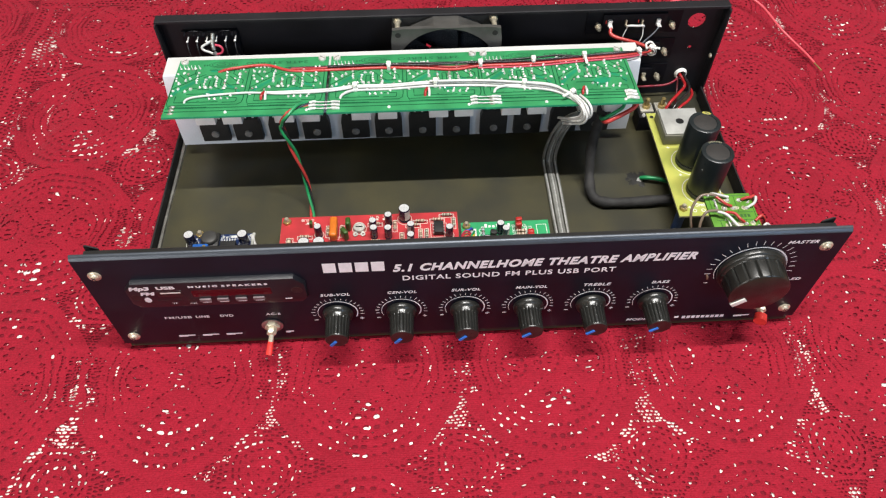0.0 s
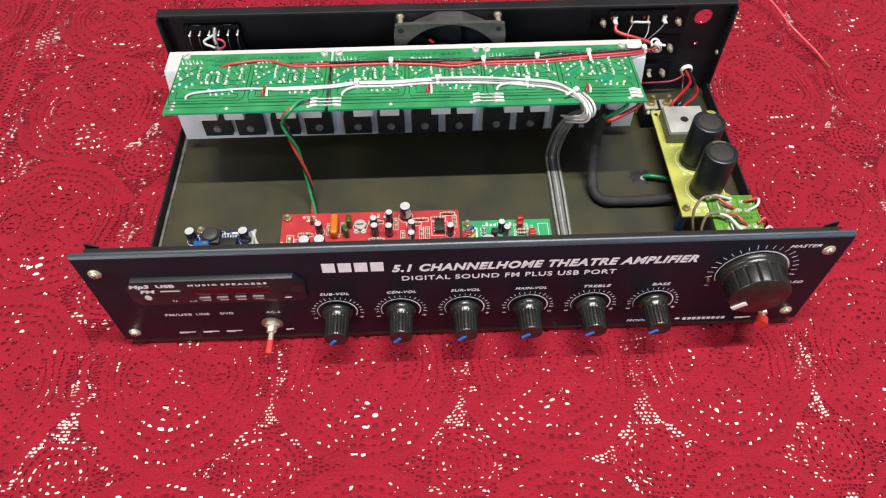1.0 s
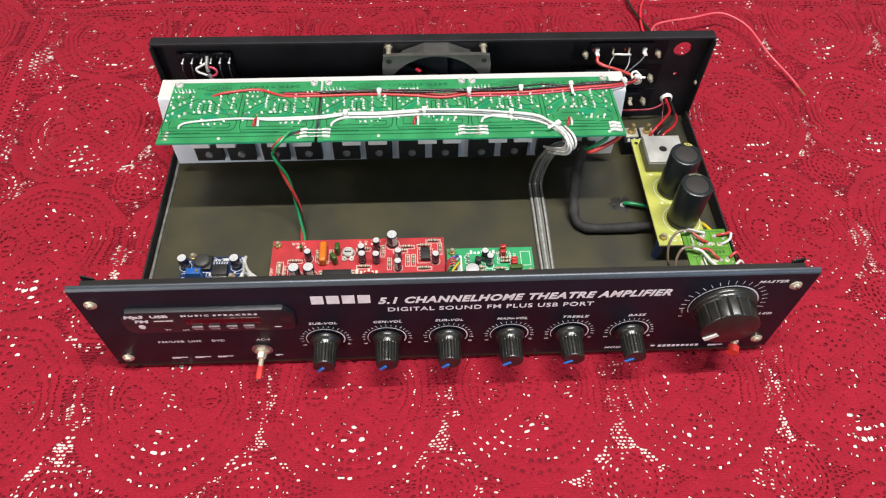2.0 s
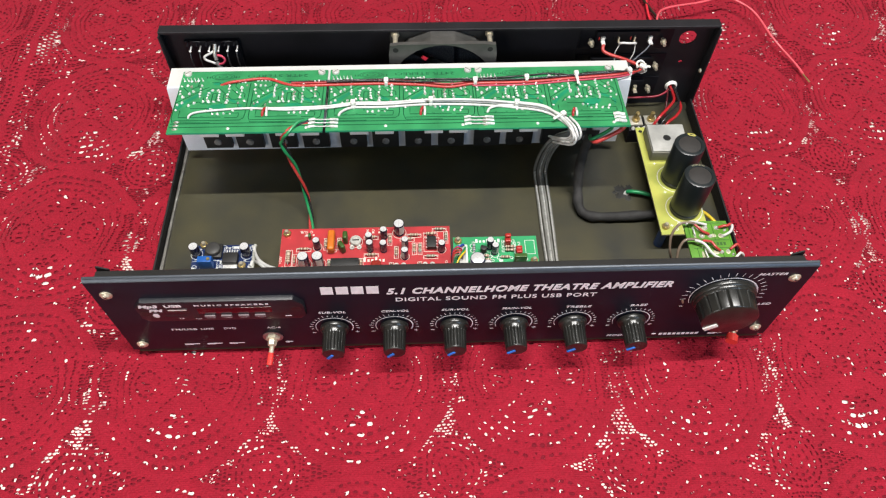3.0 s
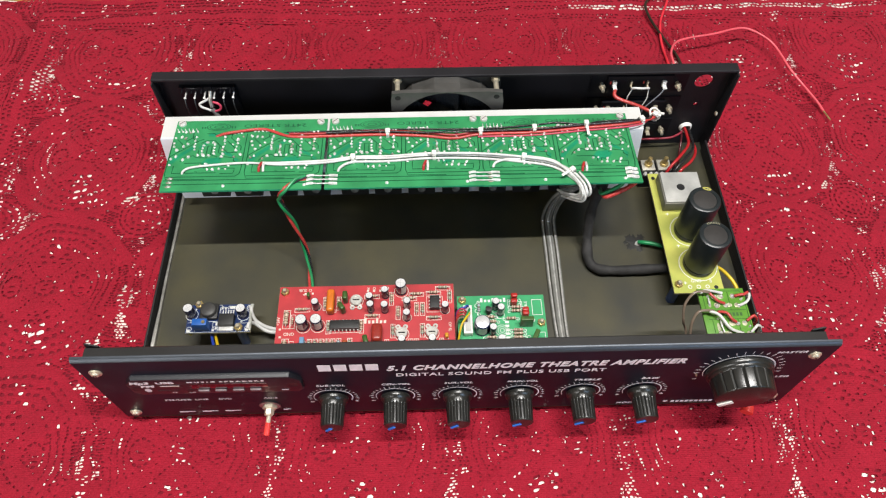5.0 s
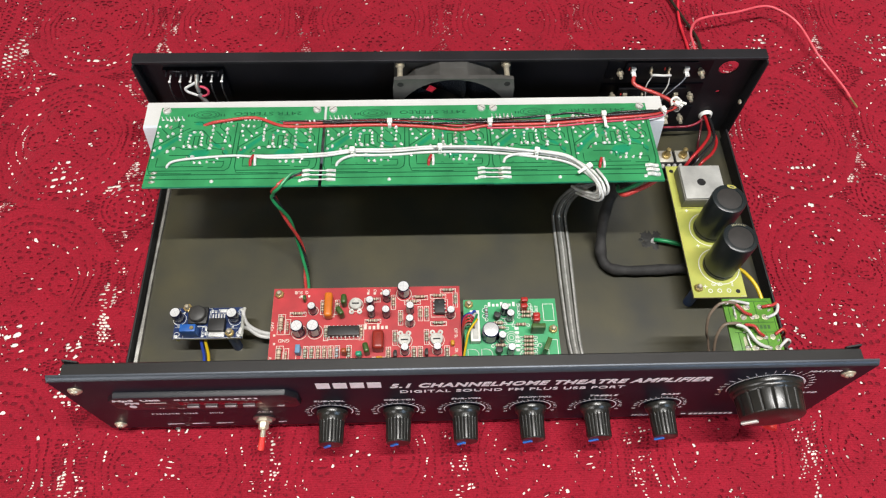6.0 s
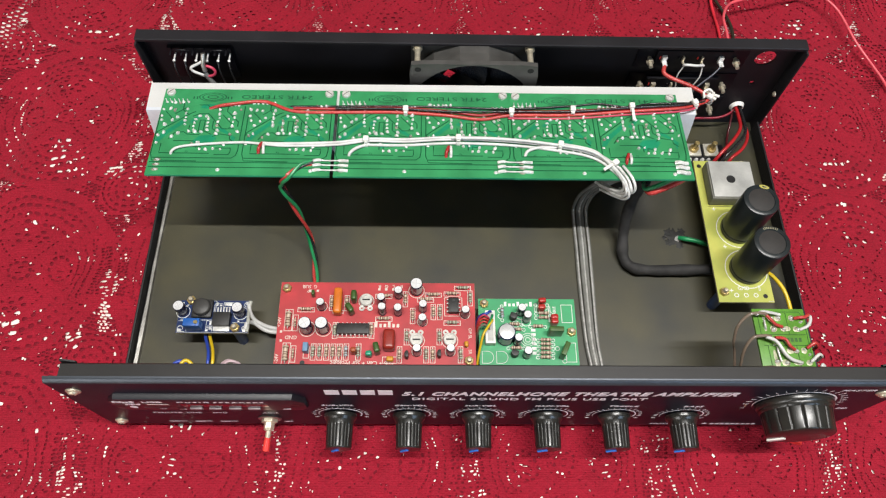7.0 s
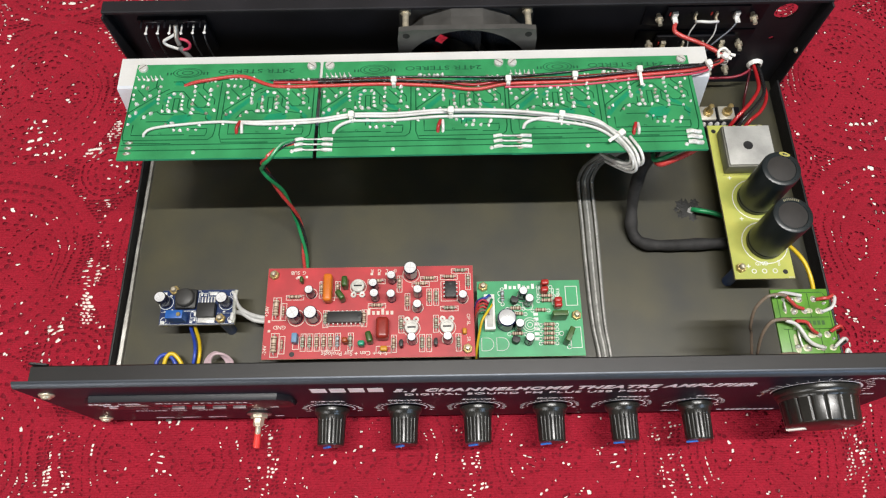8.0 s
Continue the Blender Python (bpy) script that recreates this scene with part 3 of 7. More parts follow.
bm = bmesh.new()
box(bm, X0 + 5, X1 - 5, Y0 + 5, Y1 - 5, -40, -15, 3)
part("low_table", bm, material("table_board", (0.4, 0.3, 0.2), 0.5, vary=0.2, size=10, grain=150))
tagged(bpy.data.objects["low_table"], "low wooden board under the tablecloth", "table")
PARQUET = wood_floor()
# the rest of the parquet, past the near strip
verts, faces = [], []
for i in range(57):
    for j in range(59):
        x, y = -2180 + i * 80 + (j % 2) * 20, -2375 + j * 80
        if -910 < x < 850 and 420 < y < 830:
            continue
        n, g = len(verts), 0.4
        verts += [(x + g, y + g, -31.8), (x + 80 - g, y + g, -31.8), (x + 80 - g, y + 80 - g, -31.8), (x + g, y + 80 - g, -31.8)]
        verts += [(a, b, -39.5) for a, b, c in verts[n:n + 4]]
        faces += [(n, n + 1, n + 2, n + 3)] + [(n + k, n + 4 + k, n + 4 + (k + 1) % 4, n + (k + 1) % 4) for k in range(4)]
tagged(sheet("parquet_field", verts, faces, wood_floor("parquet_joined", True), bpy.data.objects["ground"]), label="honey and brown parquet blocks", kind="stuff")
rng = random.Random(3)
floor_ob = bpy.data.objects["ground"]
for i in range(22):
    for j in range(5):
        x, y = -900 + i * 80 + (j % 2) * 20, 425 + j * 80
        if (i + j) % 3 == 0:
            strips = [(0, 40), (40, 40)]
        else:
            strips = [(0, 80)]
        for off, w in strips:
            b2 = bmesh.new()
            box(b2, 0.4, w - 0.4, 0.4, 79.6, -8, 0, 0.5, seg=1)
            ob = part("parquet_block", b2, PARQUET, floor_ob, smooth=0)
            ob.matrix_basis = at(x + off, y, -31.8)

# ---- the case ----
case = thing("amplifier_case", "open black steel amplifier case, lid off, on red tablecloth", "amplifier")
HX = 211.5
bm = bmesh.new()
box(bm, -HX, HX, 2, 227, 0.9, 2.6)
part("floor_tray", bm, FLOOR_PAINT, case, "scuffed satin black steel floor")
for s in (-1, 1):
    bm = bmesh.new()
    box(bm, min(s * HX, s * (HX - 1.4)), max(s * HX, s * (HX - 1.4)), 4, 218, 1.0, 13 + 2 * s, 0.4)
    part("side_lip", bm, BLACK_PAINT, case)
# pale uneven bead along the left fold, thicker towards the front
bm = bmesh.new()
tube(bm, [(-HX + 3.0, 14, 2.8), (-HX + 3.3, 60, 2.9), (-HX + 3.0, 110, 2.8), (-HX + 3.4, 160, 2.9), (-HX + 3.1, 214, 2.8)], lambda t: 1.9 - 0.5 * t + 0.25 * math.sin(9 * t) + 0.15 * math.sin(31 * t), 6)
part("fold_line", bm, BARE_METAL, case, "pale metallic line along the tray fold")
bm = bmesh.new()
prof = [(2.1, 1.5), (3.5, 1.5), (3.5, 86.6), (11, 86.6), (11, 80.6), (12, 80.6), (12, 87.4), (11.4, 88), (2.1, 88)]
prism(bm, prof, -HX + 1.5, HX - 1.5, Matrix(((0, 0, 1, 0), (1, 0, 0, 0), (0, 1, 0, 0), (0, 0, 0, 1))))
part("front_flange", bm, material("flange_paint", (0.019, 0.018, 0.018), 0.38, vary=0.2, size=25, grain=2500, bump=0.06, gloss=0.55, rough_vary=0.05), case, "folded black steel flange")
for s in (-1, 1):
    bm = bmesh.new()
    prism(bm, [(s * 209.6, 86.5), (s * 209.4, 91.2), (s * 208.2, 91.4), (s * 202.6, 88.4), (s * 202.4, 86.5)], -12.9, -12.05, pose(0, 0, 0, 90))
    bmesh.ops.recalc_face_normals(bm, faces=bm.faces[:])
    part("flange_tab", bm, BLACK_PAINT, case)

# rear panel with its folded lips and its openings
bm = bmesh.new()
plate_with_holes(bm, -HX, HX, 1.2, 87.8, 226.2, 227.6, [(-40, 39, [(-0.5, 45.0, 20)]), (185, 205, [(193.6, 22.4, 5.1), (194, 48, 1.7), (193, 72.5, 6.8)])])
bmesh.ops.remove_doubles(bm, verts=bm.verts, dist=0.002)
part("rear_panel", bm, REAR_PAINT, case)
bm = bmesh.new()
prism(bm, [(219.5, 87.0), (220.1, 87.0), (220.5, 87.8), (227.6, 87.8), (227.6, 89.2), (220.1, 89.2), (219.5, 88.6)], -HX - 1.2, HX + 1.2, Matrix(((0, 0, 1, 0), (1, 0, 0, 0), (0, 1, 0, 0), (0, 0, 0, 1))))
part("rear_top_lip", bm, REAR_PAINT, case)
for s in (-1, 1):
    bm = bmesh.new()
    box(bm, min(s * HX, s * (HX + 1.2)), max(s * HX, s * (HX + 1.2)), 216, 227.6, 1.2, 87.7, 0.4)
    part("rear_side_lip", bm, REAR_PAINT, case)
bm = bmesh.new()
lathe(bm, [(0, 0), (1.9, 0), (1.9, 0.6), (1.2, 1.3), (0, 1.5)], 10, Matrix.Translation((210, 219, 45)) @ pose(0, 0, 0, 0, -90))
part("side_rivet", bm, STEEL, case)

# front plate
bm = bmesh.new()
box(bm, -213, 213, 0, 2.1, 7.5, 93.38, 0.2)
front = part("front_panel", bm, PANEL_BLACK, case, "glossy black front panel with white lettering")
bm = bmesh.new()
prism(bm, [(0.02, 93.4), (0.3, 94.0), (1.2, 95.1), (2.2, 95.8), (3.0, 95.8), (3.0, 93.4)], -213, 213, Matrix(((0, 0, 1, 0), (1, 0, 0, 0), (0, 1, 0, 0), (0, 0, 0, 1))))
# the blue of the reflected window is mixed into the edge's grey
part("panel_edge", bm, material("edge_blue_sheen", (0.062, 0.072, 0.088), 0.38, metal=0.5, vary=0.12, size=20, grain=1800, bump=0.06), case, "upper edge, grey with the window's blue sheen painted in")


def on_front(x, z, y=-0.02, lean=0.0):
    return at(x, y, z, rx=90, ry=-lean)


WORDS = [
    ("5.1 CHANNELHOME THEATRE AMPLIFIER", -41.6, 73.3, 9.0, 172.6, 0.25, 0.044),
    ("DIGITAL SOUND FM PLUS USB PORT", -36.7, 64.4, 6.0, 122.6, 0.0, 0.016),
    ("SUB-VOL", -85.2, 51.0, 3.5, 17.2, 0.2, 0.022), ("CEN-VOL", -46.2, 51.0, 3.5, 17.2, 0.2, 0.022), ("SUR-VOL", -8.4, 51.0, 3.5, 17.2, 0.2, 0.022),
    ("MAIN-VOL", 29.6, 51.0, 3.5, 18.6, 0.2, 0.022), ("TREBLE", 69.6, 51.0, 3.5, 16.2, 0.2, 0.022), ("BASS", 110.6, 51.0, 3.5, 10.8, 0.2, 0.022),
    ("MASTER", 179.6, 84.9, 3.6, 17.6, 0.25, 0.022), ("LED", 192.6, 48.8, 3.2, 8.6, 0.2, 0.022),
    ("FM/USB", -180.4, 33.6, 3.3, 16.0, 0.0, 0.022), ("LINE", -161.9, 33.6, 3.3, 8.0, 0.0, 0.022), ("DVD", -147.4, 33.6, 3.3, 7.8, 0.0, 0.022), ("AC-6", -120.0, 33.4, 3.3, 8.8, 0.1, 0.012),
    ("MODEL", 103.8, 9.6, 3.4, 15.5, 0.2, 0.022),
]
for text, x, z, size, wide, shear, bold in WORDS:
    lettering("lettering", text, size, WHITE_PRINT, front, on_front(x, z, lean=0.35 if wide > 100 else 0.0), wide, shear, bold * size, 0.03, space=1.12)


def mark(name, shapes, parent=front, mat=None, label=""):
    """Flat printed bars on the front plate: (x0, x1, z0, z1)."""
    b = bmesh.new()
    for x0, x1, z0, z1 in shapes:
        box(b, x0, x1, -0.06, 0.02, z0, z1)
    return part(name, b, mat or WHITE_PRINT, parent, label, smooth=0)


# the maker's word as four plain blocks, the model code and the small keys as bars
for k in range(4):
    x = -80.5 + 9.0 * k
    mark("maker_block", [(x + 0.3, x + 7.6, 74.4, 83.0)])
for k in range(9):
    mark("model_bar", [(139.8 + 3.1 * k, 142.0 + 3.1 * k, 9.6, 12.4)])
mark("arrow_bar", [(134.8, 137.6, 10.6, 12.2)])
for x in (-177.7, -163.0, -148.5, 173.4, 188.5, -111.5):
    w = 10 if x not in (188.5, -111.5) else 5
    mark("switch_bar", [(x, x + w, 13.4 - (3.2 if x > 100 else 0), 14.5 - (3.2 if x > 100 else 0)), (x, x + w * 0.55, 12.6 - (3.2 if x > 100 else 0), 13.41 - (3.2 if x > 100 else 0))])


# screws of the front plate
def panel_screw(parent, x, z, y=0.0, r=3.7):
    b = bmesh.new()
    m = Matrix.Translation((x, y, z)) @ pose(0, 0, 0, 90)
    lathe(b, [(r, 0), (r, 0.5), (r * 0.86, 1.0), (r * 0.7, 1.1), (r * 0.66, 1.6), (r * 0.45, 2.2), (0, 2.4)], 20, m)
    s = part("screw", b, STEEL, parent, "zinc dome screw with washer")
    b = bmesh.new()
    for t in (0, 90):
        box(b, -1.5, 1.5, -0.25, 0.25, 2.15, 2.42, m=m @ pose(0, 0, 0, 0, 0, 35 + t))
    part("slot", b, BLACK_PLASTIC, s, smooth=0)


for x, z in ((-204.4, 80), (-204.6, 16.0), (203.0, 81.8), (203.6, 18.0)):
    panel_screw(case, x, z)


# dials and knobs
def dial(cx, cz, r0, r1, tick0, tick1, count):
    b = bmesh.new()
    n, a0, a1 = 88, radians(-25), radians(205)
    for k in range(n):
        a, w = a0 + (a1 - a0) * k / n, (a1 - a0) / n
        thin = 0.18 + 0.5 * (1 - k / n)
        inner = r1 - (r1 - r0) * thin
        pts = [(cx + r * math.cos(t), cz + r * math.sin(t)) for r, t in ((inner, a), (r1, a), (r1, a + w * 0.78), (inner, a + w * 0.78))]
        prism(b, pts, -0.02, 0.05, pose(0, 0, 0, 90))
    part("dial_ring", b, WHITE_PRINT, front, "fine white scale ring", smooth=0)
    for k in range(count):
        a = radians(-8 + 196 * k / (count - 1))
        b = bmesh.new()
        box(b, tick0, tick1 + (0.6 if k % 5 == 0 else 0), -0.15, 0.15, -0.02, 0.05)
        ob = part("tick", b, WHITE_PRINT, front, smooth=0)
        ob.matrix_basis = at(cx, 0, cz, rx=90) @ pose(0, 0, 0, 0, 0, math.degrees(a))
    for sx, plus in ((-1, False), (1, True)):
        bars = [(cx + sx * (r1 + 1.8) - 1.2, cx + sx * (r1 + 1.8) + 1.2, cz - r1 * 0.62, cz - r1 * 0.62 + 0.55)]
        if plus:
            bars.append((cx + sx * (r1 + 1.8) - 0.28, cx + sx * (r1 + 1.8) + 0.28, cz - r1 * 0.62 - 0.9, cz - r1 * 0.62 + 1.45))
        mark("sign", bars)


def knob(cx, cz, r, depth, flutes, pointer_turn, pointer_mat, label, r_skirt, skirt, inner=0.14):
    """A fluted knob on a stepped skirt, with an inlaid pointer on its face."""
    k = bmesh.new()
    m = Matrix.Translation((cx, 0, cz)) @ pose(0, 0, 0, 90)
    per = 8 if r < 10 else 14
    seg = flutes * per

    def flute(i, z):
        if skirt + 0.6 < z < depth - 0.7:
            p = min(i % per, per - i % per)
            return (0.925, 0.98)[p] if r < 10 and p < 2 else ((0.965, 0.985)[p] if p < 2 else 1.0)
        return 1.0
    lathe(k, [(0, 0.3), (r_skirt * 0.96, 0.3), (r_skirt + 0.4, 0.6), (r_skirt + 0.42, 1.2), (r_skirt + 0.3, 2.1), (r_skirt + 0.05, 2.9), (r_skirt - 0.5, 3.5), (r * 1.05, skirt * 0.76), (r * 1.03, skirt), (r * 1.0, skirt + 0.61), (r * 1.0, skirt + 0.8), (r * 0.955, depth - 0.9), (r * 0.95, depth - 0.69), (r * 0.9, depth), (0, depth + 0.15)], seg, m, flute)
    ob = part("knob", k, KNOB_BLACK, case, label)
    p = bmesh.new()
    a = radians(pointer_turn)
    box(p, r * inner, r * 0.95, -0.085 * r - 0.25, 0.085 * r + 0.25, depth - 0.9, depth + 0.7, 0.2, m=m @ pose(0, 0, 0, 0, 0, pointer_turn))
    part("pointer", p, pointer_mat, ob)
    return ob


for i, x in enumerate((-76.8, -38.4, 0.2, 38.8, 77.2, 115.6)):
    dial(x, 33.0, 11.0, 12.2, 13.6, 15.4, 17)
    knob(x, 33.0, 7.3, 19.5, 18, (234, 232, 230, 222, 220, 218)[i], BLUE_PLASTIC, "fluted black plastic knob with blue pointer", 8.8, 6.0)
dial(166.3, 62.0, 19.0, 20.8, 22.6, 26.0, 19)
knob(166.3, 62.0, 17.8, 17.6, 17, 220, WHITE_PLASTIC, "large fluted black master knob with white pointer", 19.2, 5.0, 0.46)

# the audio player module on the front
module = bmesh.new()
# base lifted above black to paint in a hazy reflection on the module
MODULE_BLACK = material("module_plastic", (0.0145, 0.0155, 0.0205), 0.36, vary=0.15, size=60, grain=2200, bump=0.05, gloss=0.35)
outline = [(-192, 54), (-192, 68), (-187, 75), (-97, 75), (-91.5, 68), (-91.5, 54), (-95, 49.5), (-188, 49.5)]
prism(module, outline, 0, 3.5, pose(0, 0, 0, 90), 2.0)
module = part("player_module", module, MODULE_BLACK, case, "black plastic audio player module with small keys")
MY = -3.52
# its face leans back towards the lower edge
module.matrix_basis = at(0, -3.5, 75) @ Matrix.Rotation(radians(2.5), 4, "X") @ at(0, 3.5, -75)


def on_module(x, z):
    return at(x, MY - 0.02, z, rx=90)


def module_part(name, x0, x1, z0, z1, y0, y1, mat, bevel=0.0, label=""):
    b = bmesh.new()
    box(b, x0, x1, MY + y0, MY + y1, z0, z1, bevel)
    return part(name, b, mat, module, label)


GREY_KEY = material("grey_key", (0.20, 0.15, 0.16), 0.45, vary=0.15, size=100, grain=1500)
module_part("display_window", -155.5, -111, 60.2, 67.0, -0.12, 0.3, material("red_smoked_window", (0.05, 0.004, 0.006), 0.15, vary=0.1, size=60, grain=800, bump=0.0), 0.1, "dark red display window")
module_part("usb_port", -174.8, -160.6, 61.4, 67.4, -0.06, 0.3, BLACK_PLASTIC, 0.1)
module_part("usb_tongue", -172.8, -161.6, 64.6, 65.8, -0.12, 0.3, WHITE_PLASTIC, 0.1, "white tongue of the socket")
module_part("card_slot", -176.5, -163.5, 57.2, 58.0, -0.08, 0.3, BLACK_PLASTIC)
for x in (-149.6, -139.6, -129.2, -119.2):
    module_part("key", x - 3.2, x + 3.2, 55.6, 58.2, -1.0, 0.3, GREY_KEY, 0.25, "small grey key")
    module_part("key_word", x - 2.6, x + 2.6, 53.6, 54.6, -0.04, 0.2, WHITE_PRINT)
for x, z, r in ((-187.3, 61.5, 2.7), (-96.5, 63.5, 2.7), (-157.6, 56.2, 2.0)):
    b = bmesh.new()
    lathe(b, [(0, 0.05), (r * 0.8, 0.05), (r, 0.0), (r * 1.1, 0.12), (r * 1.25, 0.0)], 18, Matrix.Translation((x, MY, z)) @ pose(0, 0, 0, 90))
    part("recess", b, BLACK_PLASTIC, module)
for text, x, z, size, wide, shear, bold in (("Mp3", -189.0, 69.0, 4.6, 11.6, 0.2, 0.05), ("FM", -184.4, 63.6, 4.2, 8.6, 0.2, 0.05), ("USB", -173.8, 69.2, 3.9, 10.4, 0, 0.045), ("M U S I C  S P E A K E R S", -156.0, 69.8, 2.4, 44.0, 0, 0.05), ("TF", -169.5, 53.2, 2.2, 3.4, 0, 0.01), ("AUX", -159.6, 52.6, 2.0, 4.2, 0, 0.01)):
    lettering("lettering", text, size, WHITE_PRINT, module, on_module(x, z), wide, shear, bold * size, 0.03)
b = bmesh.new()
lathe(b, [(0, 0.06), (2.0, 0.06), (2.0, 0)], 18, Matrix.Translation((-181.6, MY, 58.6)) @ pose(0, 0, 0, 90) @ Matrix.Diagonal((1, 1.3, 1, 1)))
part("round_mark", b, WHITE_PRINT, module)
mark("small_bar", [(-104.5, -100.5, 54.5, 55.2)]).location.y = -0.0028


# toggle switches
def toggle(x, z, tip, sleeve_r):
    b = bmesh.new()
    m = Matrix.Translation((x, 0, z)) @ pose(0, 0, 0, 90)
    lathe(b, [(6.6, 0.0), (6.6, 0.7), (6.2, 0.9), (3.2, 0.9)], 24, m)
    washer = part("toggle_switch", b, BARE_METAL, case, "steel toggle switch with a red sleeved lever")
    b = bmesh.new()
    lathe(b, [(4.6, 0.9), (4.6, 2.6), (4.2, 2.9), (3.0, 2.9), (2.9, 6.5), (2.2, 7.2), (0, 7.4)], 6, m)
    part("hex_nut", b, STEEL, washer)
    b = bmesh.new()
    base = Vector((x, -6.5, z - 0.5))
    d = (Vector(tip) - base)
    rod(b, base, base + d * 0.45, 1.5, 1.7)
    part("lever", b, STEEL, washer)
    b = bmesh.new()
    rod(b, base + d * 0.35, tip, sleeve_r * 0.9, sleeve_r, 14)
    part("lever_sleeve", b, RED_PLASTIC, washer, "red rubber lever sleeve")


toggle(-118.3, 22.2, (-120.4, -16.6, 14.4), 2.0)
toggle(184.5, 25.5, (181.5, -13.5, 24.0), 4.0)

# ---- electronic parts, built once and stamped ----
SLEEVE = material("capacitor_sleeve", (0.026, 0.026, 0.066), 0.2, vary=0.2, size=200, grain=1500, bump=0.02)
TAN = material("resistor_tan", (0.62, 0.50, 0.37), 0.45, vary=0.1, size=300, grain=2000, bump=0.02)
SEA = material("resistor_green", (0.42, 0.47, 0.36), 0.45, vary=0.1, size=300, grain=2000, bump=0.02)
PALE = material("resistor_blue", (0.42, 0.52, 0.56), 0.45, vary=0.1, size=300, grain=2000, bump=0.02)
BAND = material("resistor_band", (0.18, 0.08, 0.05), 0.45, vary=0.2, size=300, grain=2000, bump=0.0)
CHIP = material("chip_epoxy", (0.018, 0.018, 0.018), 0.5, vary=0.15, size=200, grain=3000, bump=0.15)
ORANGE = material("orange_film", (0.72, 0.19, 0.02), 0.35, vary=0.1, size=200, grain=1500, bump=0.03)
OLIVE = material("olive_film", (0.055, 0.125, 0.025), 0.35, vary=0.15, size=200, grain=1500, bump=0.05)
BRICK = material("red_film", (0.32, 0.03, 0.02), 0.32, vary=0.12, size=200, grain=1500, bump=0.03)
TEAL = material("teal_film", (0.02, 0.33, 0.19), 0.35, vary=0.1, size=200, grain=1500, bump=0.03)
AMBER = material("amber_film", (0.65, 0.30, 0.02), 0.4, vary=0.1, size=200, grain=1500, bump=0.03)
SKY = material("blue_film", (0.16, 0.32, 0.50), 0.4, vary=0.1, size=200, grain=1500, bump=0.03)
SILVER = material("can_top", (0.84, 0.85, 0.86), 0.34, metal=0.5, vary=0.05, size=200, grain=2000, bump=0.03)
SCORE = material("score_grey", (0.72, 0.72, 0.73), 0.5)
SILK = material("silkscreen", (0.72, 0.66, 0.58), 0.6, vary=0.1, size=300, grain=2500, bump=0.0)
SILK_W = material("white_silkscreen", (0.78, 0.8, 0.76), 0.6, vary=0.08, size=300, grain=2500, bump=0.0)
RED_MASK = material("red_solder_mask", (0.50, 0.030, 0.038), 0.44, vary=0.12, size=60, grain=1800, bump=0.04, gloss=0.6)
GREEN_MASK = material("green_solder_mask", (0.036, 0.275, 0.100), 0.38, vary=0.12, size=60, grain=1800, bump=0.04, gloss=0.4)
BLUE_MASK = material("blue_solder_mask", (0.008, 0.028, 0.115), 0.34, vary=0.12, size=60, grain=1800, bump=0.04)
YELLOW_MASK = material("yellow_glass_board", (0.52, 0.50, 0.11), 0.38, vary=0.12, size=40, grain=1500, bump=0.04, second=(0.36, 0.42, 0.09))
EDGE = material("board_edge", (0.42, 0.38, 0.22), 0.7, vary=0.12, size=200, grain=1500)
STAMPS = {}


def template(key, pieces):
    made = []
    for name, b, mat, label in pieces:
        ob = part(name, b, mat, None, label)
        made.append((name, ob.data, label))
        bpy.data.objects.remove(ob)
    STAMPS[key] = made


def stamp(key, parent, m, label=""):
    """Places a built part; its first piece goes under parent, the rest under that."""
    body = None
    for name, me, text in STAMPS[key]:
        ob = new(name, me)
        ob.parent = body or parent
        if body is None:
            ob.matrix_basis = m
            body = ob
        tagged(ob, label=(label if ob is body and label else text))
    return body


def can(key, r, h, sleeve=None, stripe=True):
    b = bmesh.new()
    lathe(b, [(0, 0), (r * 0.93, 0), (r, 0.5), (r, h * 0.12), (r * 0.92, h * 0.16), (r, h * 0.21), (r, h - 0.7), (r * 0.98, h - 0.25), (r * 0.93, h), (r * 0.9, h - 0.2), (0, h - 0.2)], 22)
    t = bmesh.new()
    lathe(t, [(0, h - 0.2), (r * 0.87, h - 0.2), (r * 0.89, h - 0.05), (r * 0.86, h + 0.06), (0, h + 0.02)], 22)
    pieces = [("capacitor", b, sleeve or SLEEVE, ""), ("can_top", t, SILVER, "bright aluminium top")]
    q = bmesh.new()
    for turn in (10, 100):
        box(q, -r * 0.66, r * 0.66, -0.13, 0.13, h - 0.1, h + 0.08, m=pose(0, 0, 0, 0, 0, turn))
    pieces.append(("vent_score", q, SCORE, ""))
    if stripe:
        s = bmesh.new()
        n, a0 = 7, radians(200)
        for k in range(n):
            a, c = a0 + k * radians(9), a0 + (k + 1) * radians(9)
            vs = [s.verts.new(((r + 0.05) * math.cos(t_), (r + 0.05) * math.sin(t_), z)) for t_, z in ((a, h * 0.24), (c, h * 0.24), (c, h - 0.9), (a, h - 0.9))]
            s.faces.new(vs)
        pieces.append(("stripe", s, SILK_W, "pale polarity stripe"))
    template(key, pieces)


can("cap_small", 2.5, 10.6)
can("cap_mid", 3.8, 12.0)
can("cap_big", 5.2, 12.0, material("blue_sleeve", (0.022, 0.030, 0.105), 0.22, vary=0.15, size=200, grain=1500, bump=0.02))
can("cap_blue_end", 3.3, 10.6)


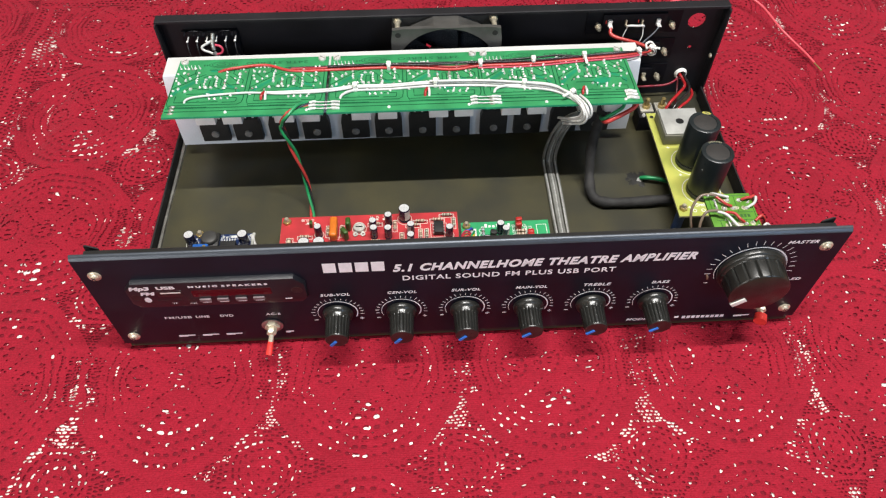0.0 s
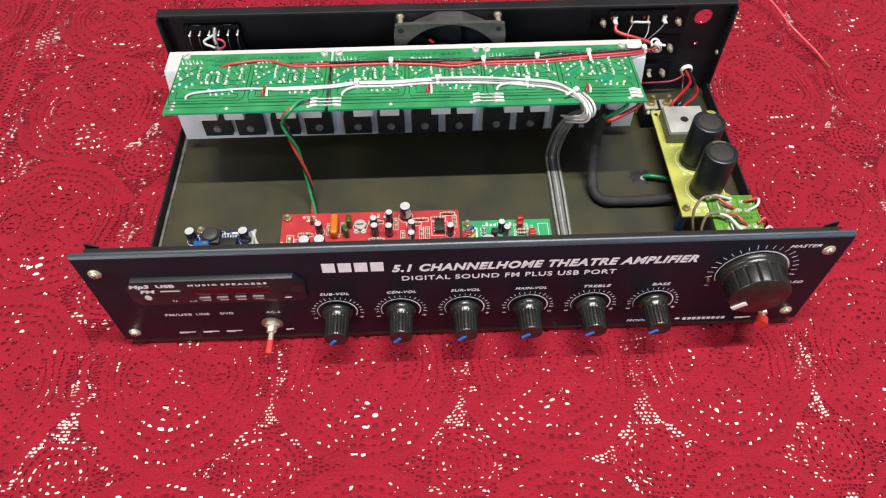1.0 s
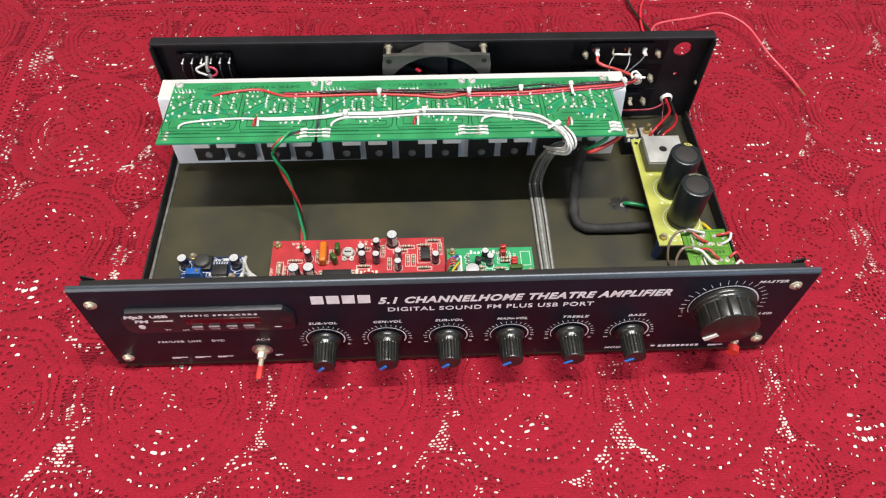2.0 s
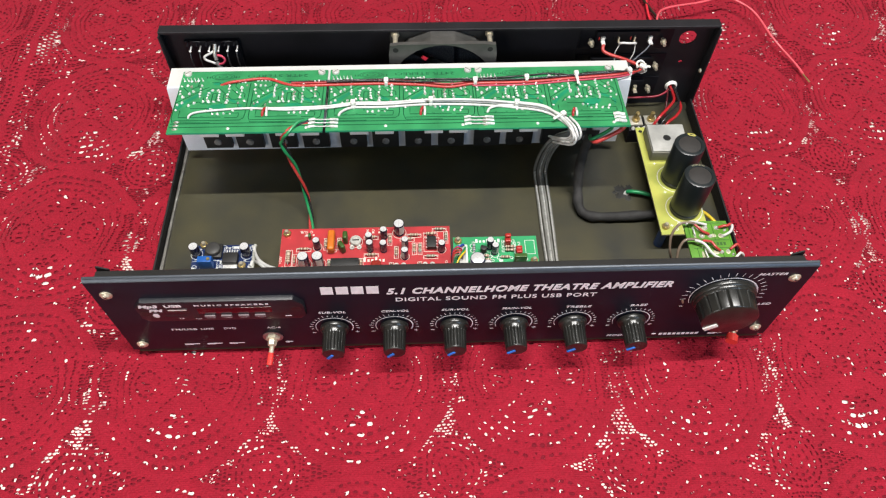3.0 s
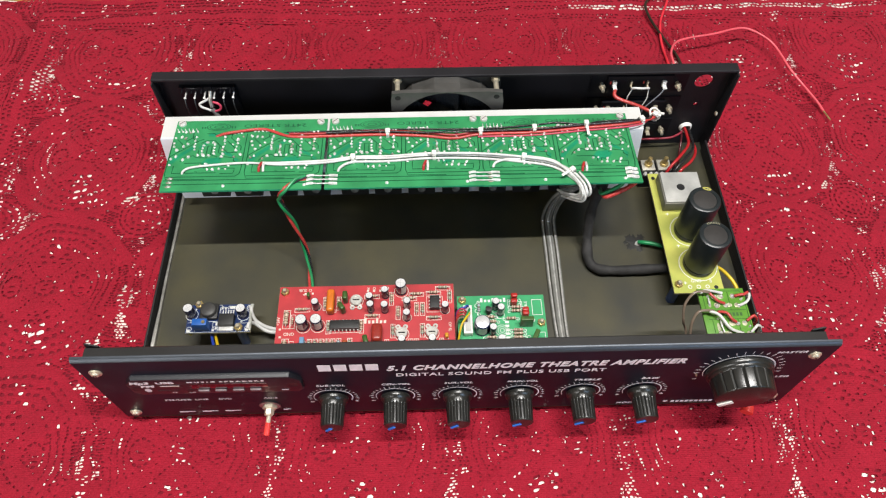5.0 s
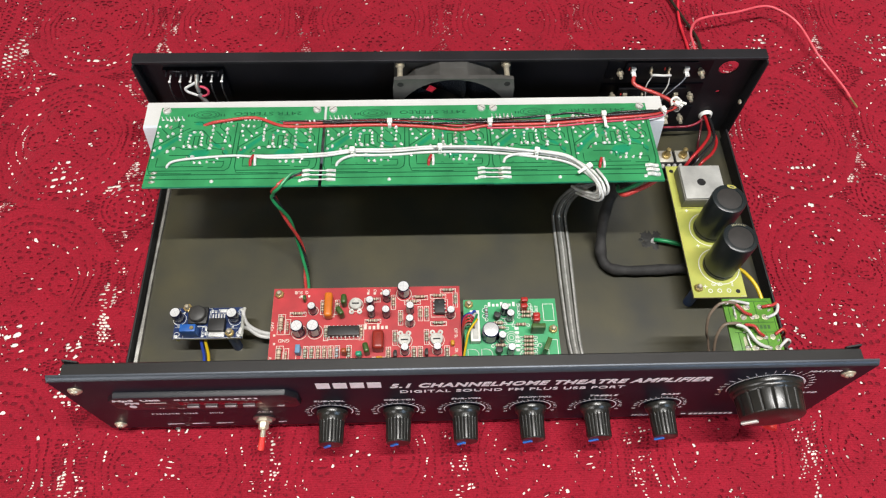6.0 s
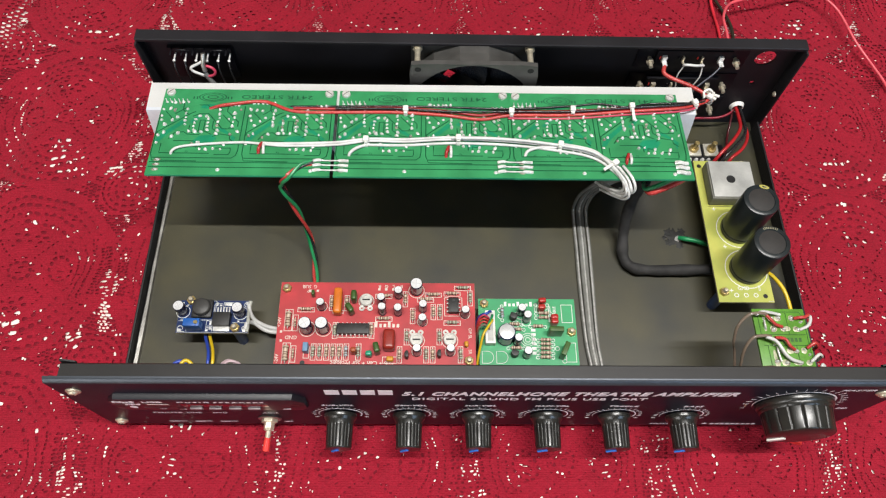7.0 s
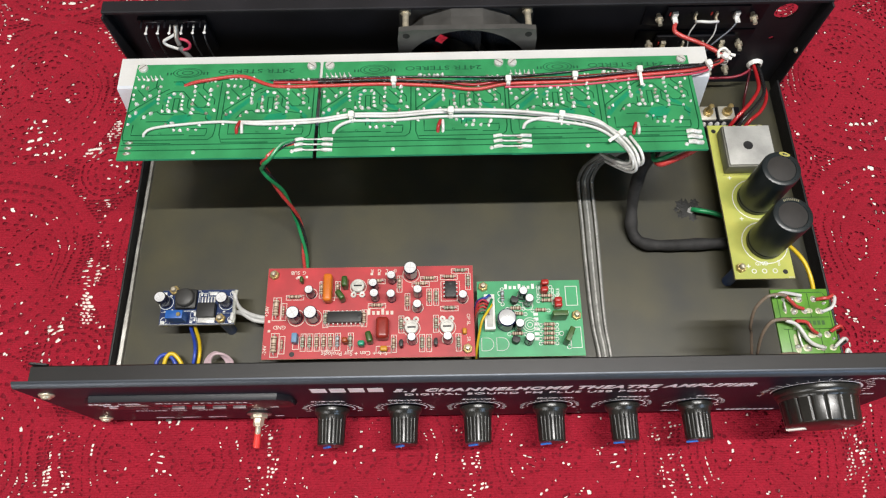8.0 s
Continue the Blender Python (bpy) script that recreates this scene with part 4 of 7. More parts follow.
def resistor(key, length, d, mat):
    b = bmesh.new()
    x0 = length / 2
    turn = Matrix.Translation((-x0, 0, d / 2 + 0.35)) @ pose(0, 0, 0, 0, 90)
    lathe(b, [(0, 0), (d * 0.36, 0.1), (d * 0.5, 0.5), (d * 0.5, 1.3), (d * 0.41, 1.8), (d * 0.41, length - 1.8), (d * 0.5, length - 1.3), (d * 0.5, length - 0.5), (d * 0.36, length - 0.1), (0, length)], 10, turn)
    bands = []
    for k, p in enumerate((0.15, 0.36, 0.50, 0.80)):
        r = d * (0.515 if k in (0, 3) else 0.43)
        w = bmesh.new()
        bands.append(("colour_band", w, BAND, ""))
        lathe(w, [(r, p * length), (r, p * length + 0.55)], 10, turn)
    for s in (-1, 1):
        lead = bmesh.new()
        bands.append(("lead", lead, TIN, ""))
        tube(lead, [(s * (x0 - 0.1), 0, d / 2 + 0.35), (s * (x0 + 0.9), 0, d / 2 + 0.3), (s * (x0 + 1.2), 0, -0.1)], 0.28, 6, 4)
    template(key, [("resistor", b, mat, "")] + bands)


resistor("res_tan", 6.2, 2.3, TAN)
resistor("res_green", 6.2, 2.3, SEA)
resistor("res_blue", 6.2, 2.3, PALE)
resistor("res_large", 9.4, 3.4, TAN)


def block(key, name, w, d, h, mat, bevel, seg=3):
    b = bmesh.new()
    box(b, -w / 2, w / 2, -d / 2, d / 2, 0.2, h, bevel, seg=seg)
    template(key, [(name, b, mat, "")])


block("film_orange", "film_capacitor", 5.0, 16.5, 7.6, ORANGE, 1.8)
block("film_olive", "film_capacitor", 3.4, 6.4, 8.5, OLIVE, 1.5, 4)
block("film_olive_wide", "film_capacitor", 8.6, 3.0, 10.5, OLIVE, 0.5)
block("film_red", "film_capacitor", 7.2, 12.5, 8.5, BRICK, 2.4, 4)
block("film_teal", "film_capacitor", 3.8, 3.2, 6.0, TEAL, 1.4, 4)
block("film_rust", "film_capacitor", 3.2, 3.0, 7.5, material("rust_film", (0.42, 0.08, 0.02), 0.4, vary=0.1, size=200, grain=1500), 1.2, 4)
block("film_amber", "film_capacitor", 4.2, 3.0, 4.0, AMBER, 1.2, 4)
block("film_sky", "film_capacitor", 3.0, 5.5, 6.0, SKY, 0.5)
block("cap_crimson", "film_capacitor", 4.4, 3.2, 6.5, material("crimson_film", (0.50, 0.03, 0.025), 0.32, vary=0.1, size=200, grain=1500, bump=0.03), 1.2, 4)
b = bmesh.new()
prism(b, [(2.3 * math.cos(a), 2.3 * math.sin(a)) for a in [radians(-40 + 260 * k / 12) for k in range(13)]], 1.2, 6.0, None, 0.25)
template("transistor_small", [("transistor", b, CHIP, "small black transistor")])


def chip(key, n, length, width):
    b = bmesh.new()
    box(b, -length / 2, length / 2, -width / 2, width / 2, 1.0, 4.2, 0.35)
    pieces = [("chip", b, CHIP, "black dual-in-line chip")]
    for side in (-1, 1):
        for k in range(n // 2):
            x = (k - (n / 2 - 1) / 2) * 2.54
            p = bmesh.new()
            box(p, x - 0.35, x + 0.35, min(side * width / 2, side * (width / 2 + 0.9)), max(side * width / 2, side * (width / 2 + 0.9)), 2.2, 2.5)
            box(p, x - 0.3, x + 0.3, min(side * (width / 2 + 0.6), side * (width / 2 + 0.9)), max(side * (width / 2 + 0.6), side * (width / 2 + 0.9)), -0.1, 2.3)
            pieces.append(("pin", p, TIN, ""))
    d = bmesh.new()
    lathe(d, [(0, 4.22), (0.9, 4.22), (1.0, 4.2)], 12, Matrix.Translation((length / 2 - 1.3, 0, 0)))
    pieces.append(("notch", d, BLACK_PLASTIC, ""))
    template(key, pieces)


chip("chip_sixteen", 16, 19.4, 6.4)
chip("chip_eight", 8, 9.6, 6.4)
b, s, t = bmesh.new(), bmesh.new(), bmesh.new()
lathe(b, [(0, 1.0), (3.9, 1.0), (4.0, 1.6), (4.0, 2.6), (3.6, 3.0), (2.6, 3.0), (2.5, 2.6), (0, 2.6)], 24)
box(s, -2.3, 2.3, -0.45, 0.45, 2.55, 2.85)
for q in (-2.5, 2.5):
    lathe(t, [(0.55, 0.3), (1.7, 0.3), (1.8, 0.6), (1.7, 1.0), (0.55, 1.0), (0.55, 0.3)], 12, Matrix.Translation((q, -5.0, 0)))
    box(t, q - 0.9, q + 0.9, -4.4, -2.8, 0.4, 1.3, 0.2)
TRIM = material("trimmer_metal", (0.72, 0.71, 0.66), 0.4, metal=0.35, vary=0.15, size=200, grain=1800)
template("trimmer", [("trimmer", b, TRIM, "round metal trimmer"), ("slot", s, BLACK_PLASTIC, ""), ("tab", t, TRIM, "")])
b, t = bmesh.new(), bmesh.new()
lathe(b, [(3.2, -22), (3.2, -21.0), (2.6, -21), (2.6, -1.7), (2.9, -1.6)], 6)
template("standoff", [("standoff", b, BRASS, "brass hexagonal standoff")])
b, t = bmesh.new(), bmesh.new()
lathe(b, [(2.9, 0.0), (2.9, 1.9), (2.6, 2.2), (1.6, 2.2)], 6)
lathe(t, [(1.5, 0.5), (1.5, 4.2), (1.1, 4.7), (0, 4.8)], 12)
template("board_nut", [("nut", b, BRASS, "brass nut on a bolt"), ("bolt_end", t, STEEL, "")])
b = bmesh.new()
lathe(b, [(1.25, 0), (1.15, 0.3), (0.7, 0.8), (0.35, 1.1), (0, 1.15)], 8)
template("solder_joint", [("solder_joint", b, TIN, "")])
b, t = bmesh.new(), bmesh.new()
lathe(b, [(1.3, 0), (1.2, 0.25), (0.75, 0.35), (0.7, 0.05), (0, 0.05)], 10)
lathe(t, [(0.3, 0.05), (0.3, 1.0), (0, 1.1)], 6)
template("solder_pad", [("solder_pad", b, material("dull_solder", (0.42, 0.38, 0.30), 0.45, metal=0.4, vary=0.25, size=300, grain=2500, bump=0.2), ""), ("pin", t, TIN, "")])


def circuit_board(name, label, x0, x1, y0, y1, z, mask, feet, category="circuit board"):
    """A board with its mask, its raw edge, its standoffs and nuts. Its own origin is at the front left corner of the upper face."""
    ob = thing(name, label, category, m=at(x0, y0, z))
    w, d = x1 - x0, y1 - y0
    b = bmesh.new()
    box(b, 0, w, 0, d, -1.55, -0.12)
    part("base", b, EDGE, ob, smooth=0)
    b = bmesh.new()
    box(b, 0.05, w - 0.05, 0.05, d - 0.05, -0.12, 0, 0.04, seg=1)
    part("solder_mask", b, mask, ob, smooth=0)
    for fx, fy in feet:
        b = bmesh.new()
        lathe(b, [(0, -(z - 2.6)), (3.0, -(z - 2.6)), (3.0, -1.55)], 6, Matrix.Translation((fx, fy, 0)))
        part("standoff", b, BRASS, ob, "brass hexagonal standoff")
        stamp("board_nut", ob, at(fx, fy, 0, rz=20))
    return ob


def outlines(parent, boxes, mat, width=0.35, name="silkscreen"):
    """Printed frames (x0, x1, y0, y1), in one mesh."""
    b = bmesh.new()
    for x0, x1, y0, y1 in boxes:
        for q in ((x0, x1, y0, y0 + width), (x0, x1, y1 - width, y1), (x0, x0 + width, y0 + width, y1 - width), (x1 - width, x1, y0 + width, y1 - width)):
            box(b, q[0], q[1], q[2], q[3], 0, 0.05)
    return tagged(part(name, b, mat, parent, smooth=0), label="printed component outlines", kind="stuff")


def rings(parent, circles, mat, width=0.4):
    b = bmesh.new()
    for x, y, r in circles:
        lathe(b, [(r, 0.0), (r, 0.05), (r - width, 0.05)], 28, Matrix.Translation((x, y, 0)))
    return tagged(part("silkscreen", b, mat, parent, smooth=0), label="printed component outlines", kind="stuff")


def words(parent, items, mat):
    for text, x, y, size, turn in items:
        lettering("lettering", text, size, mat, parent, at(x, y, 0.02, rz=turn), None, 0, 0.01 * size, 0.02)


def hidden_word(parent, x0, x1, y, h, n, mat):
    """A maker's mark as plain bars."""
    b = bmesh.new()
    w = (x1 - x0) / n
    for k in range(n):
        box(b, x0 + w * k, x0 + w * (k + 0.6), y, y + h * (1 if k % 3 == 0 else 0.62), 0, 0.05)
    return part("mark_bars", b, mat, parent, smooth=0)


# ---- the red surround-sound board ----
red = circuit_board("surround_board", "red circuit board crowded with capacitors, resistors and chips", -119.2, 0.6, 29, 83.6, 25, RED_MASK, [(4.0, 50), (115.5, 4.2)])
for x, y in ((26.2, 36.5), (62.5, 40.0), (63.2, 33.8), (72.8, 44.5), (72.7, 33.3), (87.8, 35.7), (87.6, 27.0), (113.4, 32.2), (84.5, 8.0), (104.4, 8.1)):
    stamp("cap_small", red, at(x, y + 1.1, 0, rz=(x * 37) % 360))
for x, y in ((18.2, 20.6), (28.0, 20.7), (83.7, 46.2)):
    stamp("cap_mid", red, at(x, y + 3.1, 0, rz=(x * 31) % 90))
stamp("film_orange", red, at(36.1, 40.2, 0))
stamp("film_olive", red, at(45.8, 43.4, 0))
stamp("film_olive", red, at(43.6, 35.3, 0, rz=35))
stamp("film_olive", red, at(60.6, 10.4, 0, rz=15))
stamp("film_olive", red, at(20.5, 46.0, 0)).scale = (0.55, 0.55, 0.6)
stamp("film_red", red, at(67.9, 15.6, 0))
stamp("film_teal", red, at(56.1, 7.4, 0))
stamp("film_rust", red, at(47.1, 9.0, 0))
stamp("film_amber", red, at(68.6, 4.6, 0))
stamp("film_amber", red, at(114.0, 14.0, 0, rz=90)).scale = (0.8, 0.8, 1)
stamp("film_sky", red, at(18.8, 11.0, 0))
for x, y in ((78.6, 6.9), (97.9, 7.5)):
    stamp("transistor_small", red, at(x, y, 0, rz=90)).scale = (0.9, 0.6, 1.05)
stamp("trimmer", red, at(53.0, 42.2, 0, rz=0))
stamp("trimmer", red, at(84.1, 16.8, 0, rz=180))
stamp("trimmer", red, at(104.2, 17.0, 0, rz=180))
stamp("chip_sixteen", red, at(46.1, 23.2, 0))
stamp("chip_eight", red, at(106.5, 38.8, 0, rz=90))
UPRIGHT_TAN = [(30.8, 9.5), (34.7, 9.5), (38.5, 9.5), (32.0, 40.8), (41.2, 40.8), (57.1, 23.2), (77.0, 43.6), (81.6, 32.7), (94.2, 35.3), (74.1, 8.0), (93.9, 8.1)]
UPRIGHT_GREEN = [(22.9, 9.5), (26.8, 9.5), (49.7, 9.6), (35.0, 23.1), (98.2, 35.3), (116.8, 44.5), (78.2, 19.2), (97.9, 19.3), (90.0, 8.1), (110.5, 8.2)]
LEVEL_TAN = [(16.6, 36.3), (63.6, 45.4), (64.1, 30.5), (94.1, 46.5), (105.8, 47.3), (89.3, 43.2)]
LEVEL_GREEN = [(112.3, 51.1), (105.7, 28.2)]
for key, turn, spots in (("res_tan", 90, UPRIGHT_TAN), ("res_green", 90, UPRIGHT_GREEN), ("res_blue", 90, [(42.4, 9.6)]), ("res_tan", 0, LEVEL_TAN), ("res_green", 0, LEVEL_GREEN), ("res_large", 90, [(6.6, 29.6), (6.9, 8.2)])):
    for x, y in spots:
        stamp(key, red, at(x, y, 0, rz=turn))
for x, y in ((10.7, 27.8), (11.1, 8.2)):
    stamp("res_tan", red, at(x, y, 0, rz=90)).scale = (0.8, 0.7, 0.7)
outlines(red, [(x - 1.6, x + 1.6, y - 5.2, y + 5.2) for x, y in UPRIGHT_TAN + UPRIGHT_GREEN + [(42.4, 9.6)]], SILK)
outlines(red, [(x - 5.2, x + 5.2, y - 1.6, y + 1.6) for x, y in LEVEL_TAN + LEVEL_GREEN], SILK)
outlines(red, [(4.2, 9.0, 22.5, 36.5), (4.5, 9.3, 1.2, 15.2), (35.6, 56.6, 18.6, 27.8), (100.9, 112.0, 32.6, 45.0), (9.2, 12.4, 22.5, 33), (9.5, 12.7, 3, 13.4), (64, 73, 2.6, 6.8), (17.0, 20.6, 5.5, 13), (32.8, 39.6, 34, 36.2)], SILK)
rings(red, [(18.2, 24.0, 5.0), (28.0, 24.1, 5.0), (83.7, 49.4, 5.0), (26.2, 38.5, 3.3), (87.6, 29.0, 3.3), (113.4, 34.2, 3.4), (53.0, 42.2, 4.8), (84.1, 16.8, 5.0), (104.2, 17.0, 5.0), (84.5, 10.0, 3.2), (104.4, 10.1, 3.2)], SILK)
words(red, [("GND", 12.5, 19.6, 3.2, 180), ("SUB", 18.5, 52.6, 3.0, 180), ("G", 22.2, 52.6, 3.0, 180), ("OP", 20.0, 49.6, 2.8, 180), ("R", 61.8, 53, 3.0, 180), ("G", 66.2, 53, 3.0, 180), ("L", 70.2, 53, 3.0, 180), ("IP", 75.2, 53, 3.0, 180), ("+24V", 2.0, 25, 2.9, 90), ("-24V", 2.4, 2.6, 2.9, 90), ("OP SL", 115.6, 25, 2.7, -90), ("SR", 115.4, 11.5, 2.7, -90), ("Sub + Cen + Sur Prologic", 70.5, 4.0, 3.6, 180)], SILK)
hidden_word(red, 58.8, 74.6, 25.2, 3.6, 6, SILK)
outlines(red, [(17.5, 18.9, 48.2, 49.6), (22.0, 23.4, 48.2, 49.6), (59.9, 61.4, 49.4, 50.9), (64.2, 65.7, 49.4, 50.9), (68.6, 70.1, 49.4, 50.9), (2.0, 3.4, 21.5, 22.9), (2.4, 3.8, 15.8, 17.2), (113.8, 115.2, 12.4, 13.8)], SILK, 0.69)
b = bmesh.new()
lathe(b, [(0, 0.03), (1.5, 0.03), (1.5, 0)], 16, Matrix.Translation((16.9, 2.8, 0)))
part("drill_hole", b, BLACK_PLASTIC, red)

# ---- the green tone board ----
tone = circuit_board("tone_board", "small green circuit board with white socket and capacitors", 2.6, 62.2, 28.4, 73.4, 25, material("bright_green_mask", (0.022, 0.36, 0.13), 0.42, vary=0.12, size=60, grain=1800, bump=0.04, gloss=0.8), [(3.5, 41.2), (56.1, 23.2)])
stamp("cap_big", tone, at(15.7, 19.4, 0, rz=40))
for x, y in ((25.7, 34.5), (28.9, 30.1), (22.8, 15.6), (28.0, 7.5)):
    stamp("cap_small", tone, at(x, y + 0.9, 0, rz=(x * 53) % 360))
for x, y in ((21.0, 32.2), (20.8, 8.9)):
    stamp("transistor_small", tone, at(x, y, 0, rz=160))
for x, y in ((38.9, 42.0), (38.4, 37.8), (45.8, 31.4), (45.7, 28.6)):
    stamp("cap_crimson", tone, at(x, y, 0, rz=x % 7))
stamp("film_olive_wide", tone, at(45.7, 22.0, 0))
stamp("film_olive_wide", tone, at(50.3, 10.0, 0, rz=65))
TONE_LEVEL = [(40.0, 35.2), (39.8, 32.4), (21.7, 28.0), (22.7, 24.7), (36.0, 26.7), (40.2, 18.1), (40.1, 15.5), (39.9, 12.8), (39.7, 10.0), (39.5, 7.3), (22.1, 13.0)]
for x, y in TONE_LEVEL:
    stamp("res_tan", tone, at(x, y, 0))
stamp("res_blue", tone, at(14.5, 35.3, 0, rz=90))
rings(tone, [(x + s * 4.6, y, 1.1) for x, y in TONE_LEVEL for s in (-1, 1)] + [(14.5, 40, 1.1), (14.5, 30.8, 1.1), (29.5, 18.4, 4.3), (28.9, 30.1, 3.1), (25.7, 34.5, 3.1)], SILK_W, 0.35)
outlines(tone, [(50.9, 57.8, 29.4, 41.3), (51.9, 58.2, 4.5, 16.7), (34.5, 36.0, 36.4, 42.0), (43.0, 44.4, 30, 40)], SILK_W)
b = bmesh.new()
for x0 in (1.7, 10.2):
    pts = [(x0, 3.7), (x0 + 3, 3.7)] + [(x0 + 3.2 + 3.6 * math.cos(a), 7.4 + 3.7 * math.sin(a)) for a in [radians(-80 + 160 * k / 8) for k in range(9)]] + [(x0 + 3, 11.1), (x0, 11.1)]
    tube(b, [(x, y, 0.02) for x, y in pts + pts[:1]], 0.22, 4, raw=True)
part("silkscreen", b, SILK_W, tone, "printed half-round outlines")
words(tone, [("ENABLE", 47.6, 31.0, 2.6, 90)], SILK_W)
hidden_word(tone, 15.9, 34.2, 40.0, 3.0, 7, SILK_W)
b = bmesh.new()
for k in range(6):
    box(b, 31.8, 34.4, 9.2 + 2.9 * k, 11.0 + 2.9 * k, 0, 0.05)
part("mark_bars", b, SILK_W, tone, smooth=0)
rings(tone, [(29.5, 18.4, 3.0), (29.5, 18.4, 1.6), (22.7, 28.4, 2.2), (13.4, 33.4, 1.6), (13.4, 37.4, 1.6), (45.7, 24.4, 1.3), (50.6, 25.4, 1.4), (47.0, 13.0, 1.4), (50.8, 5.2, 1.4), (35.4, 40.8, 1.2), (42.6, 40.8, 1.2), (42.6, 37.4, 1.2)], SILK_W, 0.35)
b = bmesh.new()
box(b, 3.6, 9.6, 14.6, 35.4, 0.1, 5.0, 0.3)
sock = part("socket", b, WHITE_PLASTIC, tone, "white wire socket")
b = bmesh.new()
box(b, 4.9, 8.3, 16, 34, 4.8, 5.3)
part("socket_slot", b, material("socket_grey", (0.50, 0.50, 0.47), 0.5, vary=0.12, size=200, grain=1500), sock)

# ---- the blue buck converter ----
YELLOW_CAP = material("yellow_cap", (0.70, 0.62, 0.03), 0.4, vary=0.1, size=150, grain=1500)
NAVY = material("navy_plastic", (0.012, 0.045, 0.15), 0.4, vary=0.1, size=150, grain=2000, bump=0.03)
buck = circuit_board("buck_converter_board", "small blue voltage converter board with coil and trimmer", -179.5, -136.2, 49.9, 71.0, 25, BLUE_MASK, [(35.4, 3.2)])
for x, y in ((2.8, 10.8), (37.6, 10.0)):
    stamp("cap_blue_end", buck, at(x, y + 2.8, 0, rz=200))
b, t = bmesh.new(), bmesh.new()
box(b, 8.4, 20.8, 9.2, 21.0, 0.1, 3.0, 1.6)
coil = part("coil", b, CHIP, buck, "dark shielded coil")
lathe(t, [(5.4, 2.9), (5.6, 4.2), (5.2, 5.4), (4.6, 5.8), (0, 5.8)], 24, Matrix.Translation((14.6, 15.2, 0)))
part("coil_core", t, material("ferrite", (0.045, 0.044, 0.042), 0.5, vary=0.15, size=200, grain=2000, bump=0.1), coil)
b, t = bmesh.new(), bmesh.new()
box(b, 6.8, 16.4, 1.2, 6.0, 0.1, 9.6, 0.4)
pot = part("multiturn_trimmer", b, material("trimmer_blue", (0.015, 0.12, 0.46), 0.4, vary=0.1, size=150, grain=2000), buck, "blue trimmer with brass screw")
lathe(t, [(0, 10.4), (1.1, 10.4), (1.2, 10.2), (1.2, 9.5)], 12, Matrix.Translation((14.3, 3.4, 0)))
part("adjusting_screw", t, BRASS, pot)
b, t = bmesh.new(), bmesh.new()
box(b, 22.2, 32.4, 3.6, 12.0, 0.3, 4.6, 0.4)
reg = part("regulator_chip", b, CHIP, buck, "black regulator chip")
box(t, 22.4, 32.2, 0.9, 3.7, 0.1, 1.4, 0.2)
part("metal_tab", t, TIN, reg, "tinned metal tab")
for k in range(5):
    b = bmesh.new()
    box(b, 23.3 + 1.75 * k, 24.1 + 1.75 * k, 11.9, 16.4, 0.1, 1.0, 0.1)
    part("pin", b, TIN, reg)
stamp("board_nut", buck, at(7.2, 20.6, 0, rz=10))
b = bmesh.new()
lathe(b, [(0, -22.4), (3.0, -22.4), (3.0, -1.55)], 12, Matrix.Translation((35.4, 3.2, 0)))
part("spacer", b, NAVY, buck, "navy plastic spacer")
outlines(buck, [(0.5, 42.8, 0.3, 0.6), (0.6, 6, 7.6, 7.9), (6.0, 6.3, 1, 7.9), (17.6, 20.8, 2.4, 7.8), (18.2, 20.2, 3.4, 4.6), (33.0, 42.4, 6.6, 6.9), (42.2, 42.5, 6.6, 20), (26.6, 32.6, 16.6, 19.8), (22.0, 22.3, 12, 20.6), (18, 22.3, 20.4, 20.7)], SILK_W, 0.22)
rings(buck, [(2.8, 13.6, 4.2), (37.6, 12.8, 4.3), (2.4, 3.0, 1.7), (40.8, 3.0, 1.7), (40.8, 18.4, 1.7)], SILK_W, 0.3)
outlines(buck, [(2, 20.5, 8.2, 8.5), (21.2, 21.5, 1, 19), (21.5, 26, 18.7, 19), (33.4, 33.7, 14, 19), (1, 5, 0.7, 1.0)], SILK_W, 0.15)
for x, y, w, d in ((22.4, 17.4, 1.0, 2.2), (24.2, 17.2, 1.6, 1.0), (33.0, 17.6, 1.3, 1.0), (33.2, 15.4, 1.0, 1.6), (17.8, 7.6, 1.2, 0.8), (19.8, 2.2, 0.9, 1.6), (33.6, 1.2, 1.4, 1.0), (36.0, 7.2, 1.4, 0.8), (6.4, 8.6, 0.9, 0.8), (0.9, 18.2, 1.8, 1.6), (4.6, 17.2, 1.2, 0.9)):
    b = bmesh.new()
    box(b, x, x + w, y, y + d, 0, 0.45, 0.12)
    part("chip_resistor", b, TIN, buck)
b = bmesh.new()
tube(b, [(42.6, 0.8, 0.6), (42.9, 6, 1.0), (42.5, 12, 0.9), (42.9, 20.2, 0.8)], lambda t: 0.9 + 0.3 * math.sin(11 * t) ** 2, 8)
part("solder_bead", b, material("dull_bead", (0.50, 0.51, 0.46), 0.5, metal=0.2, vary=0.2, size=200, grain=1500), buck, "dull bead of solder along the edge")
b = bmesh.new()
lathe(b, [(0, -4.4), (1.5, -4.4), (1.7, -3.0), (1.7, -1.6)], 12, Matrix.Translation((2.6, 1.9, 0)))
part("yellow_cap", b, YELLOW_CAP, buck, "small yellow plastic cap under the corner")
